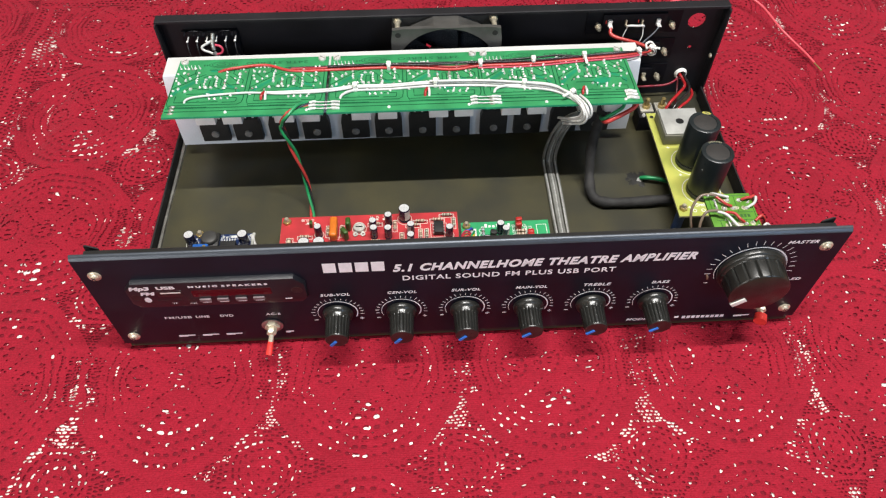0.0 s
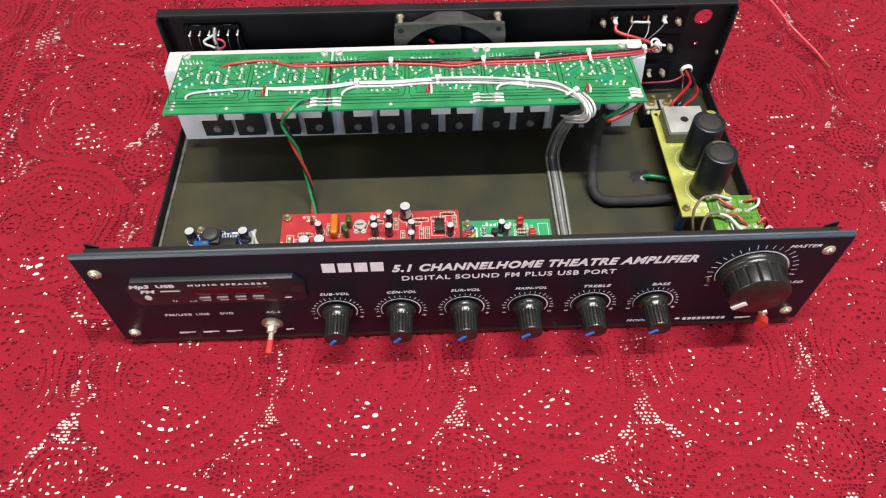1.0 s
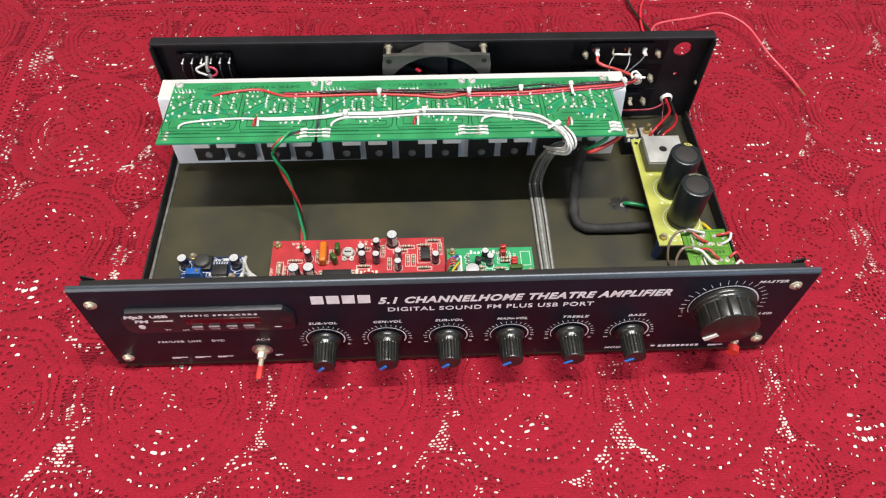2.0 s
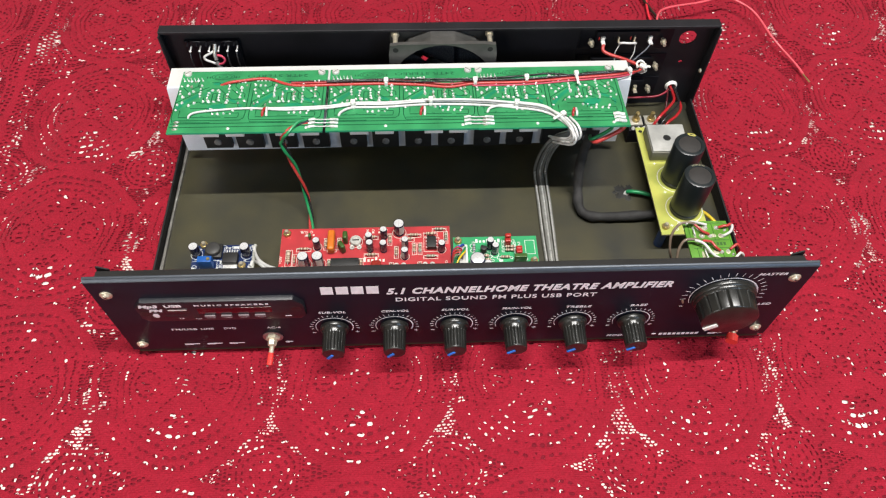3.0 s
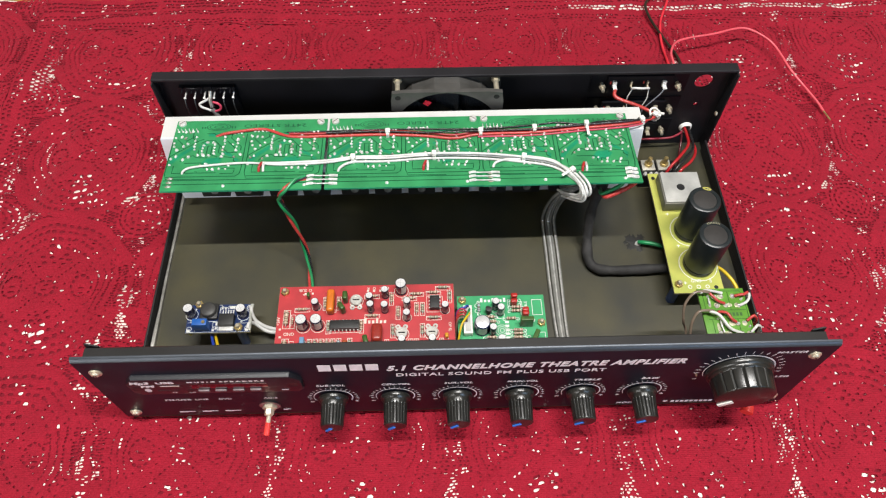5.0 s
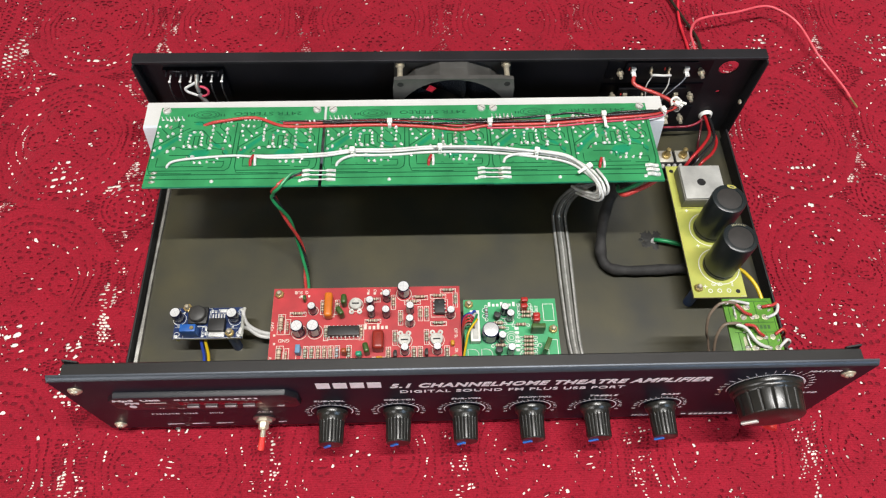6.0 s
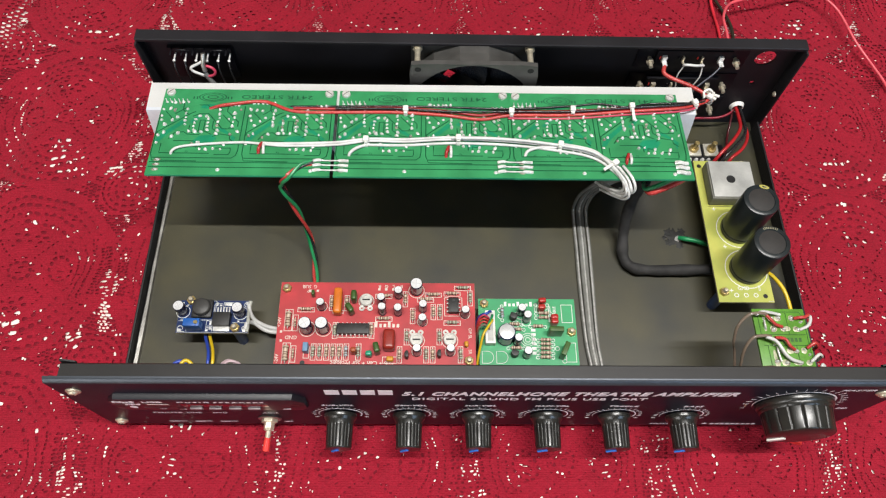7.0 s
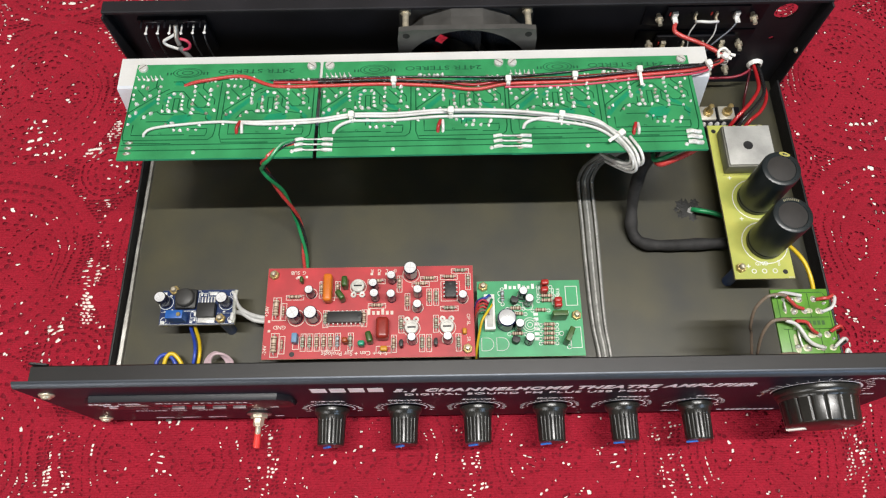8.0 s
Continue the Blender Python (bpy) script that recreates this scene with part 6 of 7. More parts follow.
for x, y in ((-128.5, 143.6), (-17.6, 142.4), (89.6, 138.5)):
    wire(signal, [(x - 0.8, y - 1, 78.2), (x - 0.4, y + 2, 80.4), (x + 1.0, y + 6, 80)], 1.0, insulation("dark_red_wire", (0.38, 0.02, 0.02)), label="short dark red core")
    wire(signal, [(x + 2.0, y - 1, 78.2), (x + 2.2, y + 2, 80.2), (x + 2.0, y + 6, 80)], 0.9, TIN, "screen_braid", "twisted bare screen")
for k, (x, y) in enumerate(((80.5, 133), (83.5, 134), (86, 135.5))):
    wire(signal, [(x, y, 81.6 - 0.4 * k), (x + 4.2, y - 8.4, 81.4), (x + 6.4, y - 13.4, 77.5), (x + 5.4, y - 12.4, 71), (x + 1, y - 6, 65)], 0.9, TIN, "screen_braid", "bare twisted screen")
for x, y, turn in ((-66, 151.6, 0), (-11, 153.4, 0), (50, 149.6, -10)):
    zip_tie(signal, x, y, 79.0, turn, 0.6)
zip_tie(signal, 81, 136, 80.5, -55, 7)

TINSEL = material("conductor_glare", (0.80, 0.80, 0.77), 0.26, metal=0.5, vary=0.15, size=200, grain=2500)
ribbon = thing("speaker_ribbon", "four clear grey flat wires over the black floor", "wiring harness")
SPINE = [(88.5, 138, 63), (80.5, 142, 54), (75, 145, 40), (73, 150, 22), (71.5, 149, 9), (71.5, 143, 4.3), (71.7, 120, 3.9), (71.5, 94, 3.9), (72.1, 55, 3.9), (74, 36, 3.9), (75.4, 14, 3.9)]
CLEAR = insulation("smoky_clear_wire", (0.20, 0.20, 0.185), 0.16)
for k in range(4):
    wire(ribbon, [(x + 3.0 * k * (1 if y > 100 else 0.66 + 0.0034 * y), y, z) for x, y, z in SPINE], 1.2, CLEAR, label="smoky clear insulated wire")
# conductor lines on top, their pale colour also painting the lamp's glare
for k in range(3):
    wire(ribbon, [(x + (0.1 + 4.2 * k) * (1 if y > 100 else 0.66 + 0.0034 * y), y, z + 1.0) for x, y, z in SPINE], 0.72, TINSEL, "conductor", "line of the conductor, paled for lamp glare")

pair = thing("twisted_pair", "twisted red and green wires dropping from green board", "wiring harness")
spine = [(-97, 136, 79.8), (-104, 133, 80.6), (-111, 126, 79), (-115.5, 126.5, 71), (-113.5, 124.5, 60), (-109.4, 122.5, 45), (-105.9, 118.6, 30), (-103.6, 111.8, 16), (-101.2, 94, 8.5), (-100.2, 82, 8.5)]
for k, mat in enumerate((GREEN_WIRE, RED_WIRE)):
    b = bmesh.new()
    tube(b, twist(spine, 1.05, 44, math.pi * k + 0.8, 8), 1.05, 8, raw=True)
    part("wire", b, mat, pair)
b = bmesh.new()
tube(b, twist([(x + 0.4, y + 0.6, z - 0.4) for x, y, z in spine], 1.0, 44, 2.3, 8), 0.9, 8, raw=True)
part("wire", b, BLACK_WIRE, pair)

loom = thing("sleeved_cable", "black sleeved cable curving over the case floor", "cable")
wire(loom, [(105.6, 139, 60), (104.2, 139, 47), (102.0, 134, 30), (101.6, 125, 15), (101.8, 112.0, 7.6), (107.0, 104.0, 7), (119.6, 101.9, 7), (140, 102.2, 7.2), (160, 102, 9)], lambda t: 3.7 + 0.25 * math.sin(31 * t) + 0.2 * math.sin(57 * t + 1), SLEEVING, "sleeve", "black braided sleeve")
wire(loom, [(117, 133, 76), (116.5, 132.4, 71), (108.5, 130.6, 66), (103.6, 131, 62.6), (105, 139, 58)], 1.3, GREEN_WIRE)
wire(loom, [(128, 136, 76), (124.7, 133, 70), (112.1, 128.8, 65), (106, 129, 61.4), (106, 138, 56)], 1.6, RED_WIRE)

MAINS_RED = insulation("glossy_red_wire", (0.40, 0.018, 0.022), 0.2)
mains = thing("supply_lead", "pair of thick red and black leads from grommet", "cable")
wire(mains, [(193, 240, 22), (192.4, 226, 23), (191.4, 214, 26), (188, 200, 31), (179, 187, 35), (170, 178, 33), (165, 173, 27)], 1.2, MAINS_RED)
wire(mains, [(196, 240, 21.6), (195.4, 226, 22.6), (195.0, 213, 25), (192, 198, 29), (183, 186, 32), (175, 178, 31), (171, 173, 26)], 1.1, BLACK_WIRE)
wire(mains, [(193, 240, 20), (193.8, 226, 20.4), (196.0, 212, 22), (194.5, 197, 26), (187, 184, 30), (179, 177, 30), (175, 173, 26)], 1.15, MAINS_RED)
wire(mains, [(191.6, 240, 21), (191.4, 225, 20), (190.6, 217, 14), (188, 207, 10.5), (183.5, 194, 14), (177, 182, 22), (171, 175, 25)], 0.85, insulation("dark_thin_wire", (0.10, 0.008, 0.014)))
b = bmesh.new()
lathe(b, [(3.5, -2.4), (4.0, -2.6), (4.5, -1.8), (5.3, -0.1), (4.9, 0.2), (4.9, 2.5), (3.5, 2.5)], 24, Matrix.Translation((193.6, 226.2, 22.4)) @ pose(0, 0, 0, -90))
part("grommet", b, WHITE_PLASTIC, mains, "white rubber grommet")

thin = thing("fan_lead", "thin dark red lead along the rear wall", "cable")
wire(thin, [(100, 214, 10), (125, 218, 12.5), (150, 220.5, 14), (168, 221, 14.2), (181, 221, 15), (188, 222, 17.5), (191.5, 224, 20), (192.4, 227, 21)], 0.9, insulation("maroon_wire", (0.28, 0.01, 0.03)))

earth = thing("earth_lead", "short green earth wire soldered to floor lug", "cable")
wire(earth, [(142.6, 127.5, 4.5), (146, 125.5, 7), (153, 123.6, 7.6), (162, 120.5, 7.5), (172, 117, 9)], 1.6, GREEN_WIRE)
b = bmesh.new()
lathe(b, [(2.3, 2.7), (1.9, 3.4), (1.2, 4.0), (0.8, 5.2), (0.3, 5.8), (0, 5.9)], 9, Matrix.Translation((142.4, 127.6, 0)), lambda k, z: 1 + 0.22 * math.sin(k * 2.3 + z))
part("solder_lug", b, TIN, earth, "lump of solder on the floor")
SOOT = material("soot", (0.012, 0.012, 0.010), 0.6, vary=0.3, size=300, grain=1500, bump=0.6)
for x, y, r in ((141.4, 128.6, 5.6), (137.2, 131.8, 3.4), (145.4, 133.0, 2.6), (136.0, 125.0, 2.4), (143.0, 122.6, 2.2), (148.0, 128.6, 1.6), (133.2, 128.6, 1.4)):
    b = bmesh.new()
    lathe(b, [(0, 2.68 + 0.02 * r), (r, 2.65 + 0.015 * r), (r * 1.1, 2.6)], 22, Matrix.Translation((x, y, 0)), lambda k, z: 1 + 0.22 * math.sin(k * 1.7 + x) + 0.16 * math.sin(k * 2.9 + y))
    part("scorch_mark", b, SOOT, earth, "black scorched flux stain")

lamp_lead = thing("yellow_lead", "single yellow wire beside the power board", "cable")
wire(lamp_lead, [(182, 95, 22.4), (190, 95, 20), (196, 92, 17), (201, 85, 15), (203.5, 75, 13), (205, 62, 9), (205, 45, 5), (200, 20, 5)], 1.3, YELLOW_WIRE)

feed = thing("converter_lead", "white two-core lead between blue and red boards", "cable")
wire(feed, [(-137.4, 68, 26), (-136.2, 63, 25), (-133.5, 59.5, 21), (-127, 57.4, 16), (-118, 56.8, 13), (-110, 57, 12)], 1.25, WHITE_WIRE)
wire(feed, [(-137.8, 52, 26), (-137, 56.5, 25.4), (-134.0, 58.0, 20), (-127.6, 55.2, 15), (-118, 54.6, 13), (-110, 55, 12)], 1.25, WHITE_WIRE)
out = thing("display_lead", "blue and yellow wires running to the front", "cable")
wire(out, [(-163, 54, 22), (-163.5, 50, 17), (-163, 44, 10), (-163.5, 36, 6), (-164, 20, 9)], 1.0, BLUE_WIRE)
wire(out, [(-160.4, 54, 22), (-160.8, 50, 17), (-160.2, 44, 10), (-160.6, 36, 6), (-161, 20, 9)], 1.0, YELLOW_WIRE)
wire(out, [(-184, 22, 11), (-182, 33, 13), (-177, 36, 13), (-172, 31, 12), (-170, 20, 10)], 1.2, BLUE_WIRE)
wire(out, [(-179, 22, 11), (-177, 33.5, 14), (-173, 36, 14), (-168, 30, 12), (-166, 20, 10)], 1.2, YELLOW_WIRE)
coilw = thing("coiled_lead", "loose loop of pale pink wire behind the front", "cable")
for k in range(4):
    wire(coilw, [(-155 + 1.2 * k, 20, 8), (-154 + 1.3 * k, 31 + k * 0.5, 14 + k), (-148 + 1.2 * k, 36 - k * 0.4, 16 + 0.5 * k), (-142 + 1.1 * k, 31, 13), (-141 + 1.1 * k, 20, 8)], 0.8, insulation("pale_pink_wire", (0.62, 0.46, 0.50)))
jst = thing("tone_lead", "six coloured thin wires into the white socket", "wiring harness")
for k in range(4):
    wire(jst, [(8.6, 57.8 - 2.1 * k, 30), (7.6, 58.4 - 2.0 * k, 32.6), (4.8, 59.0 - 1.9 * k, 34 - 0.4 * k), (2.0, 57 - 1.9 * k, 30), (1.4, 52 - 2 * k, 15), (1.4, 48 - 2 * k, 8)], 0.6, (PINK_WIRE, RED_WIRE, RED_WIRE, BROWN_WIRE)[k], n=6)
wire(jst, [(10.2, 60.4, 30), (10.4, 59.4, 32.4), (7.8, 53.5, 34), (4.4, 47, 33), (3.2, 42, 29), (1.6, 36, 20)], 0.7, GREEN_WIRE, n=6)
wire(jst, [(10.0, 57.5, 30), (10.2, 56.4, 32.4), (7.4, 51.5, 34.6), (4.6, 46.8, 34.4), (2.9, 40.6, 31), (1.4, 33, 24), (1.4, 28, 14)], 0.7, YELLOW_WIRE, n=6)
wire(jst, [(9.8, 62.6, 30), (9.0, 62.4, 32.2), (7.2, 60.6, 33), (4.6, 60.4, 32), (2.0, 60, 26), (1.4, 58, 14)], 0.7, BLUE_WIRE, n=6)

# the player's own board just behind the front flange
player = thing("player_circuit", "narrow green circuit board behind the audio player", "circuit board")
b = bmesh.new()
box(b, -206, -118, 12.4, 24, 9.0, 10.5, 0.2)
part("base", b, GREEN_MASK, player)
for x in (-203, -121):
    b = bmesh.new()
    rod(b, (x, 20, 2.6), (x, 20, 11.8), 2.2)
    part("standoff", b, BLACK_PLASTIC, player)

# ---- the selector board at the master control ----
select = thing("selector_board", "green solder-side board with red and white wires", "circuit board", m=at(-12, -8.3, 22.3))
b = bmesh.new()
box(b, 160.4, 188.8, 18, 57, 49.6, 51.1, 0.15)
part("base", b, material("olive_mask", (0.125, 0.33, 0.04), 0.36, vary=0.15, size=70, grain=1500, bump=0.04), select)
b = bmesh.new()
box(b, 168, 186, 3.6, 26, 30, 49.6, 1.0)
part("control_body", b, BARE_METAL, select, "metal body of the master control")
for x, y, wide in ((170.1, 51.2, 1), (174.1, 51.8, 1), (181.2, 51.5, 1), (165.6, 46, 0), (170.1, 45.1, 1), (175.4, 45.3, 1), (183.2, 45.1, 1), (186.4, 49.3, 0), (172.1, 33, 1), (179.9, 33, 1), (184.8, 33.7, 0), (187.4, 31, 0), (168.7, 27.2, 1), (174.0, 26.5, 1), (180.7, 26.5, 1), (186.5, 26.5, 0), (166, 51.5, 0), (169.5, 36.5, 0), (176.0, 21, 1), (182.5, 20.5, 1)):
    o = stamp("solder_joint", select, at(x + 0.7 * math.sin(7 * x), y, 51.1, 0, 12 * math.sin(5 * y), x * 31 % 360))
    o.scale = (1.0, 0.7, 1.2) if wide else (0.85, 0.6, 1.5)
    if wide:
        stamp("solder_pad", select, at(x, y, 51.1, rz=x * 47 % 360)).scale = (1.35, 1.1, 1.0)
PAD_TIN = material("bare_pad", (0.62, 0.62, 0.42), 0.4, metal=0.2, vary=0.2, size=300, grain=1800, bump=0.1)
for x, y, rx, ry in ((170.4, 45.6, 1.9, 1.8), (173.6, 51.5, 2.0, 1.7), (169.6, 51.3, 1.6, 1.5), (176.8, 33.2, 2.1, 1.7), (172.8, 26.6, 1.9, 1.8), (181.2, 51.6, 1.7, 1.7), (182.4, 45.4, 1.6, 1.6), (184.2, 33.2, 1.6, 1.7), (185.6, 26.6, 1.7, 1.6), (166.0, 47.2, 0.9, 3.2), (168.2, 30.4, 1.0, 3.4), (168.6, 26.2, 1.4, 2.2), (177.8, 45.6, 1.8, 1.4), (179.0, 26.8, 2.0, 1.4)):
    b = bmesh.new()
    lathe(b, [(0, 0.1), (0.42, 0.14), (0.8, 0.12), (1, 0.02), (1, -0.05)], 14, Matrix.Translation((x, y, 51.1)) @ Matrix.Diagonal((rx, ry, 1, 1)))
    part("pad", b, PAD_TIN, select, "bare tinned pad")
OLIVE_GAP = material("olive_gap", (0.035, 0.13, 0.018), 0.6, vary=0.15, size=100, grain=1500, bump=0.0)
for line in ([(162, 42.2), (187, 42.2)], [(162, 55.2), (186, 55.2), (187.4, 53)], [(163.4, 36.2), (187.6, 36.2)], [(171, 23.4), (187.6, 23.4)], [(169, 21.4), (187.6, 21.4)], [(163, 42), (163, 54)], [(165.4, 36), (165.4, 24), (167, 22.6), (170, 22.6)], [(178.4, 42), (178.4, 54.6)], [(180.8, 24), (180.8, 36)], [(187.8, 30), (187.8, 48)]):
    b = bmesh.new()
    tube(b, [(x, y, 51.1) for x, y in line], 0.22, 4, raw=True)
    part("track_gap", b, OLIVE_GAP, select)
for k in range(7):
    b = bmesh.new()
    box(b, 169.6 + 2.2 * k, 171.0 + 2.2 * k, 38.2, 40.4, 51.08, 51.14)
    part("etched_bar", b, OLIVE_GAP, select, smooth=0)
UPPER_WIRES = (
    ([(160, 51.8, 56), (163.5, 53.6, 55.4), (167, 53.8, 54.6), (174.6, 53.2, 52.4)], 0.85, WHITE_WIRE), ([(165.8, 52.4, 54.6), (168.6, 49.4, 54), (171, 47.2, 53.2), (174.8, 46.4, 51.8)], 0.9, RED_WIRE),
    ([(182.2, 51.2, 52), (185, 51.2, 53.6), (187.4, 51.4, 53.6), (190, 53, 53), (191.5, 54, 48)], 0.9, RED_WIRE), ([(184, 44.8, 52), (187.4, 46, 53.8), (189.4, 48.4, 54), (190.8, 52, 53), (192, 54, 46)], 0.85, WHITE_WIRE),
    ([(168, 39, 55), (171, 39.2, 54.6), (174, 38.4, 54.2), (176, 35, 53.6), (178.8, 33.6, 52)], 0.9, RED_WIRE), ([(163, 39.4, 55.6), (168.4, 37, 55), (172.6, 30, 54), (176, 27.6, 53), (180, 26.6, 52)], 0.95, WHITE_WIRE),
)
LOWER_WIRES = (
    ([(185.6, 34.4, 52), (188.4, 36.2, 53.6), (190, 36.6, 53.6), (192.4, 36, 50), (193, 36, 44)], 0.9, RED_WIRE), ([(186.4, 27, 52), (189, 29.4, 53.6), (190.6, 30.4, 53.6), (193, 30.2, 51), (194, 30, 44)], 0.85, WHITE_WIRE),
    ([(189.4, 19, 52), (190.4, 24.4, 54), (191.6, 24, 53.6), (193.4, 21.4, 51), (194, 20, 44)], 0.8, WHITE_WIRE), ([(171, 19.4, 54), (176, 18.6, 53), (180, 17.6, 52)], 0.85, WHITE_WIRE), ([(191, 19, 53), (192.4, 19.6, 53), (193.4, 18, 47)], 0.8, RED_WIRE),
    ([(169.6, 35, 52.4), (169.4, 31.6, 52.6), (170.4, 27, 52)], 0.5, TIN), ([(165.7, 50, 52.2), (165.4, 47.4, 52.4), (165.8, 45.6, 51.8)], 0.5, TIN),
)
for pts, r, mat in UPPER_WIRES + LOWER_WIRES:
    wire(select, pts, r, mat, n=5)
for y, bow in ((52, 0), (39.2, 1.4), (22, 0.6)):
    wire(select, [(166, y + 0.4, 55), (162, y + 0.6, 56), (156, y - 0.4, 55.6), (151.4 + bow, y - 5, 50), (152 + bow, y - 11, 40), (156, y - 13, 30), (158, 22, 18)], lambda t: 0.95 - 0.25 * t, BROWN_WIRE, label="clear brown-grey wire")

# ---- the fan on the rear wall ----
FAN = material("fan_plastic", (0.068, 0.066, 0.062), 0.4, vary=0.15, size=80, grain=2200, bump=0.1)
# the blades' blue cast is reflected window light painted into the colour
BLADE = material("fan_blade", (0.035, 0.042, 0.054), 0.25, vary=0.15, size=80, grain=2200, bump=0.05)
DEEP = material("hole_dark", (0.003, 0.003, 0.003), 0.7, vary=0.1, size=80, grain=1500, bump=0.0)
fan = thing("cooling_fan", "black square plastic cooling fan bolted to rear wall", "fan")


def square_ring(b, half, hole, y0, y1, cx, cz, seg=48):
    def pt(a):
        c, s = math.cos(a), math.sin(a)
        k = min(half / max(abs(c), abs(s), 1e-6), half * 1.375)
        return cx + c * k, cz + s * k
    rings_ = []
    for y in (y0, y1):
        inner = [b.verts.new((cx + hole * math.cos(2 * math.pi * k / seg), y, cz + hole * math.sin(2 * math.pi * k / seg))) for k in range(seg)]
        outer = [b.verts.new((pt(2 * math.pi * k / seg)[0], y, pt(2 * math.pi * k / seg)[1])) for k in range(seg)]
        rings_.append((inner, outer))
    (i0, o0), (i1, o1) = rings_
    for k in range(seg):
        j = (k + 1) % seg
        b.faces.new((i0[k], o0[k], o0[j], i0[j]))
        b.faces.new((i1[j], o1[j], o1[k], i1[k]))
        b.faces.new((o0[k], o1[k], o1[j], o0[j]))
        b.faces.new((i0[j], i1[j], i1[k], i0[k]))
    bmesh.ops.recalc_face_normals(b, faces=b.faces[:])
    return b


FX, FZ = -0.5, 47.6
part("front_frame", square_ring(bmesh.new(), 40.6, 39.6, 203.8, 207.0, FX, FZ), FAN, fan)
part("rear_frame", square_ring(bmesh.new(), 40, 37.2, 222.4, 226, FX, FZ), FAN, fan)
b = bmesh.new()
lathe(b, [(39.4, 0), (41.0, 0), (40.6, 7), (41.0, 15.4), (39.2, 15.4), (39.2, 7), (39.4, 0)], 14, Matrix.Translation((FX, 207.0, FZ)) @ pose(0, 0, 0, -90) @ pose(0, 0, 0, 0, 0, 90 + 180 / 14))
part("duct", b, FAN, fan, smooth=0)
b = bmesh.new()
lathe(b, [(0, -4), (14, -4), (16, -3), (16.5, 14), (0, 14)], 32, Matrix.Translation((FX, 207, FZ)) @ pose(0, 0, 0, -90))
part("hub", b, FAN, fan)
for k in range(7):
    b = bmesh.new()
    grid = [[b.verts.new((r * math.cos(a), (u - 0.5) * 13 + 0.02 * r, r * math.sin(a))) for u, a in ((u_, 1.16 * (u_ - 0.5) + 0.012 * r) for u_ in (0, 0.25, 0.5, 0.75, 1))] for r in (16, 22, 29, 36)]
    for p, q in zip(grid, grid[1:]):
        for i in range(4):
            b.faces.new((p[i], p[i + 1], q[i + 1], q[i]))
    bmesh.ops.solidify(b, geom=b.faces[:], thickness=1.0)
    o = part("blade", b, BLADE, fan)
    o.matrix_basis = at(FX, 214, FZ, 0, 360 / 7 * k + 17, 0)
for sx in (-1, 1):
    for sz in (-1, 1):
        b = bmesh.new()
        rod(b, (FX + sx * 35.75, 206, FZ + sz * 35.75), (FX + sx * 35.75, 226, FZ + sz * 35.75), 1.9)
        part("bolt", b, STEEL, fan, "zinc-plated bolt")
        b = bmesh.new()
        lathe(b, [(1.6, 0), (3.1, 0), (3.1, 2.8), (1.6, 2.8)], 6, Matrix.Translation((FX + sx * 35.75, 219.6, FZ + sz * 35.75)) @ pose(0, 0, 0, -90))
        part("nut", b, STEEL, fan)
        b = bmesh.new()
        lathe(b, [(0, 0.06), (2.1, 0.06), (2.1, -0.2)], 16, Matrix.Translation((FX + sx * 35.4, 203.8, FZ + sz * 35.4)) @ pose(0, 0, 0, 90))
        part("corner_hole", b, DEEP, fan)

# ---- terminals on the rear wall ----
TERM = material("terminal_plastic", (0.007, 0.007, 0.010), 0.45, vary=0.15, size=90, grain=1800, bump=0.05, gloss=0.2)
for name, z0, z1, x0, x1 in (("speaker_terminal", 63.5, 84.5, 107, 180), ("speaker_terminal", 39, 58, 107, 180), ("speaker_terminal", 14.5, 33.5, 107, 180)):
    t = thing(name, "black speaker terminal strip with metal tabs on rear wall", "terminal", "speaker terminals")
    b = bmesh.new()
    box(b, x0, x1, 225.2, 226.2, z0, z1, 0.3)
    box(b, x0 + 12, x1 - 12, 222.6, 225.4, z0 + 2.5, z1 - 2.5, 0.5)
    part("body", b, TERM, t)
    for k in range(4):
        x = x0 + 17.2 + 12.35 * k
        b = bmesh.new()
        w = 1.5 if k in (0, 3) else 0.6
        box(b, x - w, x + w, 216.5, 221, z1 - 10.0, z1 - 9.4, 0.15)
        box(b, x - w, x + w, 220.6, 222.7, z1 - 11.5, z1 - 6.4, 0.2)
        part("solder_tab", b, TIN if k in (0, 3) and z0 > 50 else STEEL, t, "tinned solder tab")
        b = bmesh.new()
        box(b, x - 3.2, x - 2.4, 222.0, 222.8, z1 - 9.5, z1 - 7.0, 0.15)
        part("marker", b, RED_PLASTIC if k % 2 == 0 else TERM, t)
    for x in (x0 + 8.6, x1 - 7.6):
        b = bmesh.new()
        rod(b, (x, 217, z0 + 9.5), (x, 226, z0 + 9.5), 1.3)
        bolt = part("bolt", b, STEEL, t, "steel fixing bolt")
        b = bmesh.new()
        lathe(b, [(1.3, 0), (2.5, 0), (2.5, 2.0), (1.3, 2.0)], 6, Matrix.Translation((x, 220.5, z0 + 9.5)) @ pose(0, 0, 0, -90))
        part("nut", b, STEEL, bolt)
spk = thing("terminal_wiring", "red wire and bare links on the speaker terminals", "wiring harness")
wire(spk, [(124.2, 217.4, 74.4), (124.0, 213.5, 71.8), (129, 210, 70.8), (137, 205.5, 71), (145, 199.5, 71.6), (150, 195, 71)], 1.35, RED_WIRE)
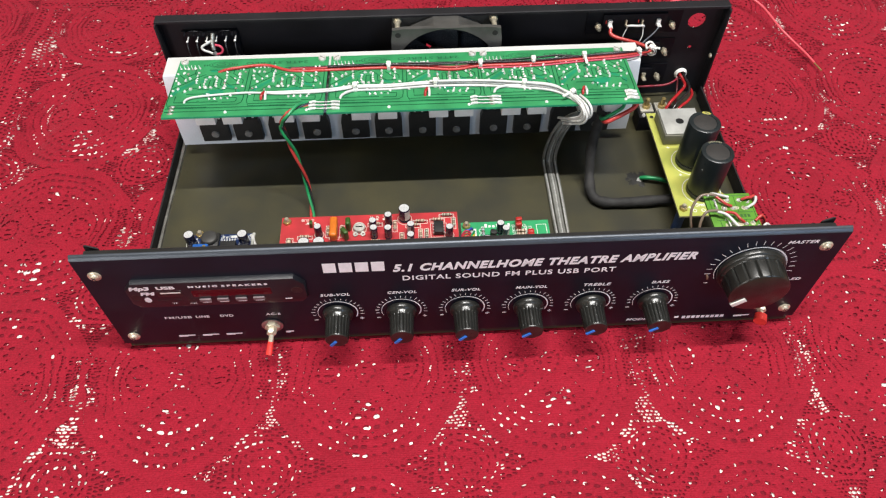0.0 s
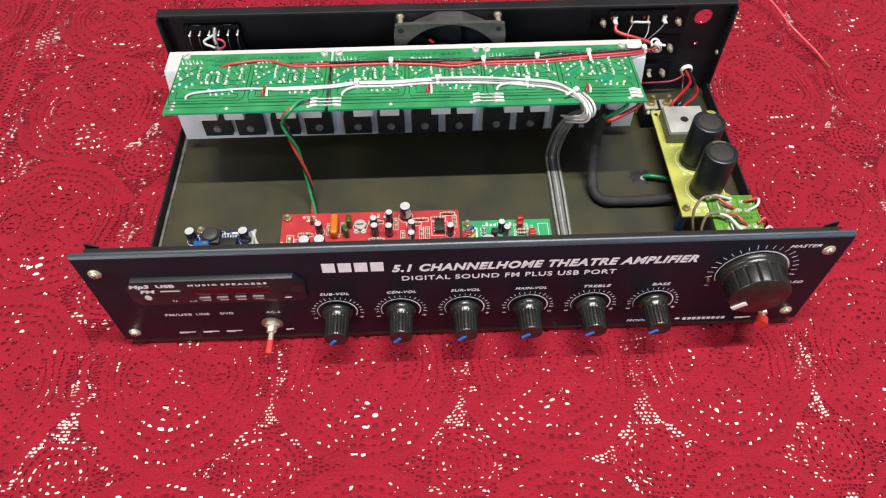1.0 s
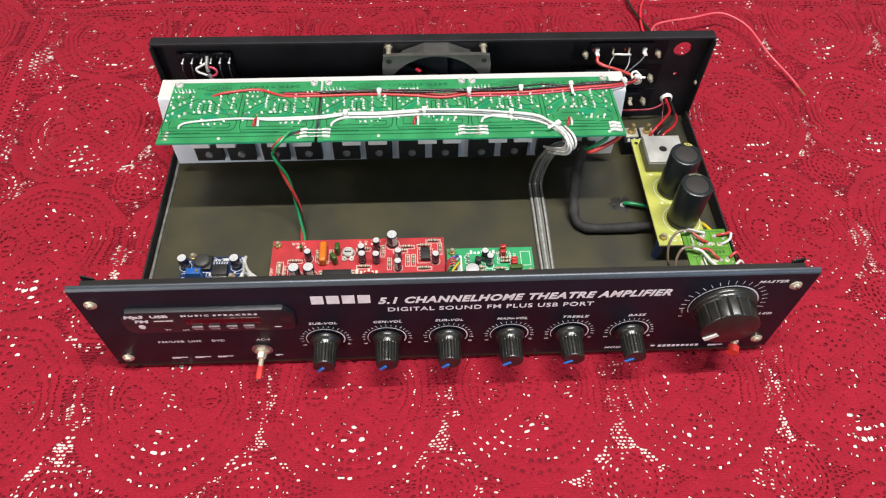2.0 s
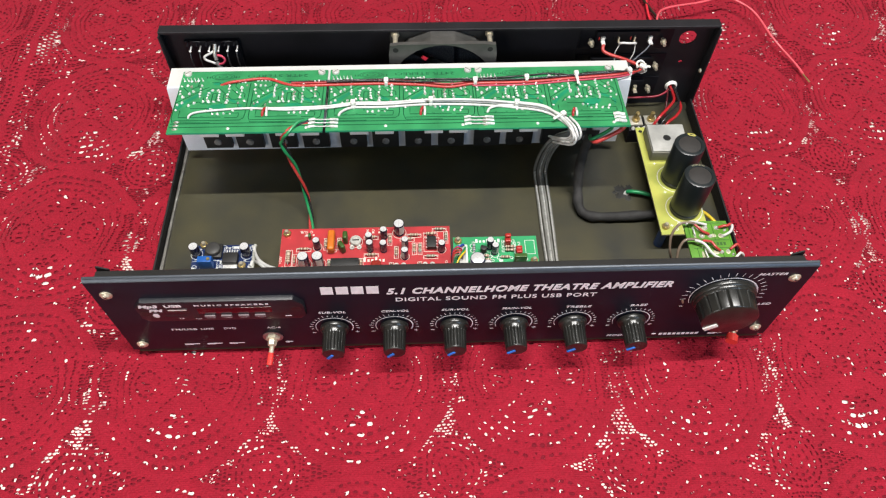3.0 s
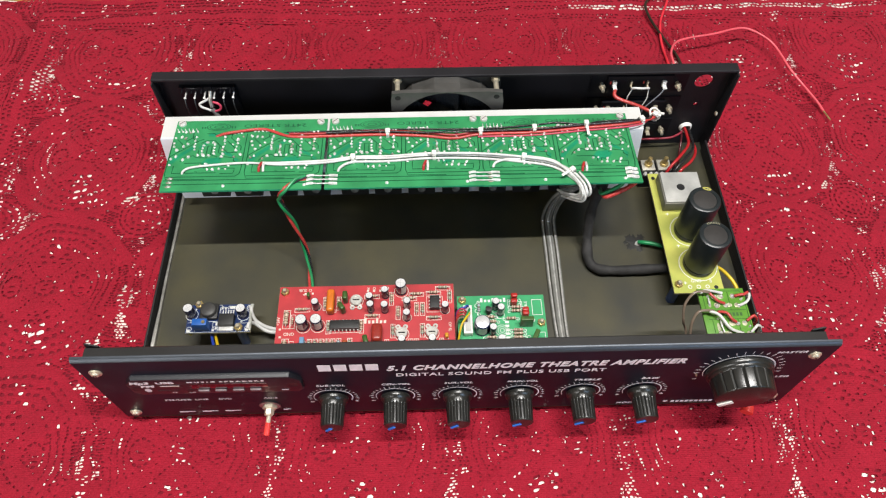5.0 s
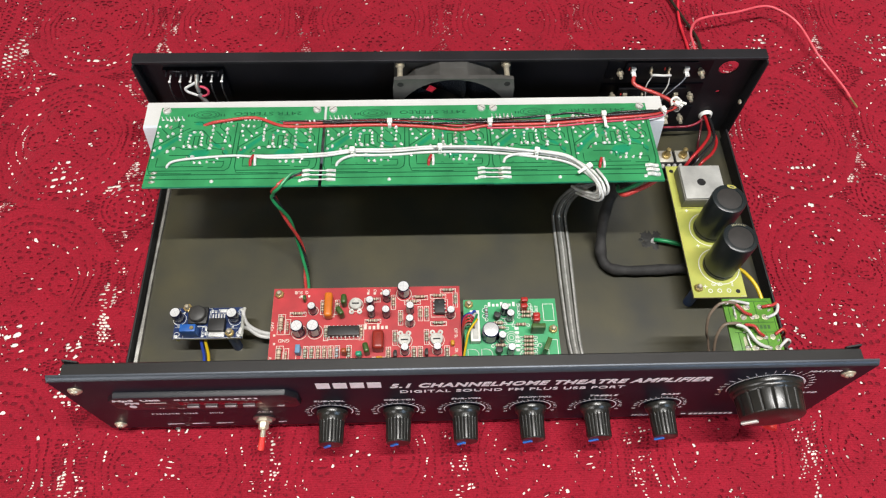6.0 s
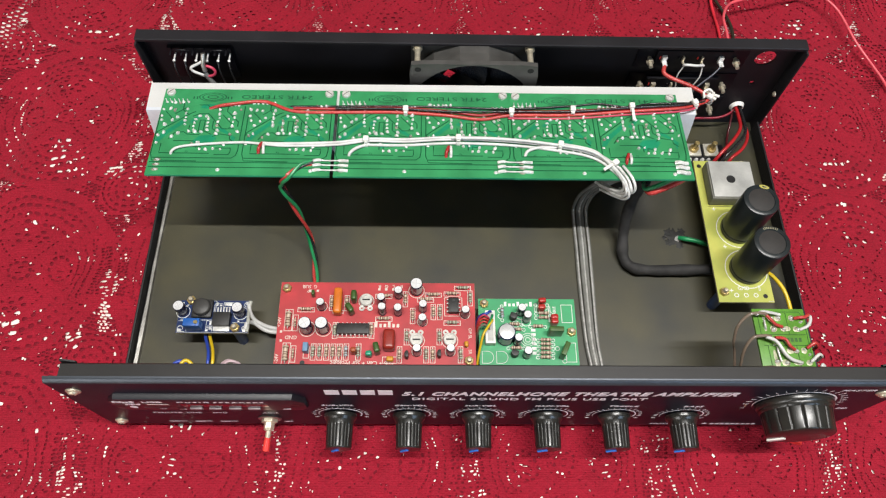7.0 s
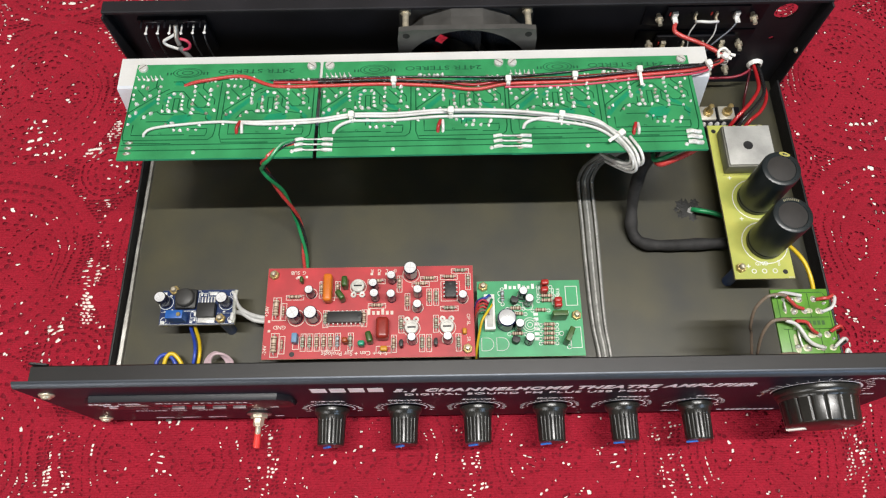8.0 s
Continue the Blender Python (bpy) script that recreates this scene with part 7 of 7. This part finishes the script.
wire(spk, [(136.6, 217.6, 74.6), (136.8, 216.4, 76.4), (139.4, 215.6, 77.2), (143.6, 215.4, 77.0), (147.2, 215.8, 76.8), (149.0, 216.6, 75.8), (149.0, 217.6, 74.2)], 0.85, WHITE_WIRE, label="white-sleeved link")
wire(spk, [(136.6, 217, 74.2), (133.8, 214, 68), (134.6, 211, 60), (133, 209, 52)], 0.45, GREY_WIRE)
wire(spk, [(149.0, 217, 74.2), (148.2, 213, 69), (144, 209, 63), (141, 207, 57)], 0.45, GREY_WIRE)
wire(spk, [(161.2, 217.4, 74.8), (157, 213.5, 72), (150, 209, 68.6), (144.6, 205.4, 65), (143.6, 203, 60)], 0.55, insulation("slate_wire", (0.07, 0.08, 0.10)))

rca = thing("input_sockets", "black input socket block with tinned pins and wires", "socket")
b = bmesh.new()
box(b, -197, -156, 222.8, 226.2, 50, 78, 0.8)
part("body", b, TERM, rca)
for row, z in enumerate((78.4, 73.6)):
    for k in range(6):
        b = bmesh.new()
        x = -193.4 + 7.0 * k + 1.2 * row
        box(b, x - 0.45, x + 0.45, 216.5, 223, z - 0.5, z + 0.3, 0.15)
        if row == 1:
            lathe(b, [(0, -1.1), (0.9, -0.5), (1.0, 0.3), (0, 1.2)], 8, Matrix.Translation((x, 216.6, z)))
        part("pin", b, TIN if row else TERM, rca, "tinned pin" if row else "")
for x in (-186.5, -163.5):
    b = bmesh.new()
    tube(b, [(x - 4.5, 219.5, 79), (x - 3, 218.8, 80.6), (x, 218.6, 81), (x + 3, 218.8, 80.6), (x + 4.5, 219.5, 79)], 0.45, 6)
    part("ground_clip", b, TERM, rca, "bent dark earth clip")
for k in (0, 1, 4, 5):
    x = -192.2 + 7.0 * k
    wire(rca, [(x, 216, 73.4), (x + 0.4, 213, 68), (x + 1.6, 211.6, 58), (x + 2.4, 211, 46)], 0.6, BLACK_WIRE)
wire(rca, [(-172.8, 214.4, 76), (-176.4, 213, 74.6), (-181, 212, 72.2), (-180.2, 211.2, 69.8), (-175.6, 210, 68.4), (-171.4, 209.6, 66)], 0.9, WHITE_WIRE)
wire(rca, [(-171.4, 213, 72.8), (-168, 212, 72.4), (-166.2, 211, 70.2), (-167.4, 210, 67.8), (-171, 209.6, 66.8)], 0.9, PINK_WIRE)
wire(rca, [(-172.2, 217, 80), (-172.6, 214.6, 76.6), (-173.2, 213, 73.4), (-172.6, 211.4, 69.6)], 1.5, BARE_METAL, "screen_braid", "bare twisted screen")
wire(rca, [(-173, 210.4, 68.4), (-169.8, 209, 62), (-165.6, 206, 51), (-162, 203, 36)], 1.7, insulation("grey_cable", (0.20, 0.20, 0.20), 0.3), label="grey screened cable")

# ---- screw terminals behind the power board ----
term = thing("screw_terminal_block", "black terminal block with two brass screws", "terminal")
b = bmesh.new()
box(b, 151, 180, 180.5, 196, 2.6, 17, 0.8)
part("body", b, TERM, term)
for x in (157.6, 170.0):
    b = bmesh.new()
    box(b, x - 5.2, x + 5.2, 185, 195, 17, 19.4, 0.5)
    pad = part("clamp", b, material("clamp_nickel", (0.62, 0.6, 0.52), 0.4, metal=0.5, vary=0.12, size=100, grain=1500), term, "pale metal clamp plate")
    b = bmesh.new()
    lathe(b, [(3.2, 19.4), (3.2, 21.4), (1.7, 21.6), (1.7, 27.5), (1.2, 28), (0, 28.1)], 12, Matrix.Translation((x, 190, 0)))
    part("terminal_screw", b, BRASS, pad, "brass terminal screw")
for k in range(4):
    b = bmesh.new()
    lathe(b, [(1.5, 17), (1.2, 18.4), (0.4, 19.2), (0, 19.2)], 9, Matrix.Translation((154.5 + 4.4 * k, 182.6, 0)))
    part("solder_tab", b, TIN, term)

# ---- loose leads behind the case ----
lead = thing("loose_red_lead", "loose red lead with bare end on the tablecloth", "cable")
wire(lead, [(197, 240, 20), (196, 262, 26), (196, 292, 28), (198, 309, 25), (207, 326.5, 20.5), (221.5, 334.7, 18.4), (245.7, 340.1, 18), (270.6, 347, 18), (285.1, 341.8, 17), (298.2, 328.7, 14), (307.8, 301.5, 9.2), (315.6, 288, 5.4), (323.7, 270, 3.0), (326.6, 259, 2.3)], 1.05, insulation("bright_red_lead", (0.78, 0.10, 0.13)))
b = bmesh.new()
tube(b, [(326.6, 259, 2.3), (328, 254, 2.1), (329.4, 249, 1.9)], 0.7, 8)
part("bare_end", b, BRASS, lead, "bare copper end")
lead = thing("loose_pair_lead", "red and black leads running over the cloth edge", "cable")
wire(lead, [(194, 240, 18), (198, 270, 6), (203, 310, 4), (202, 345, 4), (207, 375, 4), (218, 402, 6), (224, 430, -6), (228, 470, -24), (230, 560, -26), (260, 700, -28)], 1.15, insulation("bright_red_lead", (0.72, 0.03, 0.05)))
wire(lead, [(199, 240, 18), (208, 275, 6), (214, 318, 4), (206, 348, 4), (198, 376, 4), (196, 396, 5), (203, 408, 5), (212, 424, -4), (218, 470, -24), (215, 560, -26), (240, 700, -28)], 1.25, insulation("olive_black_lead", (0.022, 0.02, 0.012)))
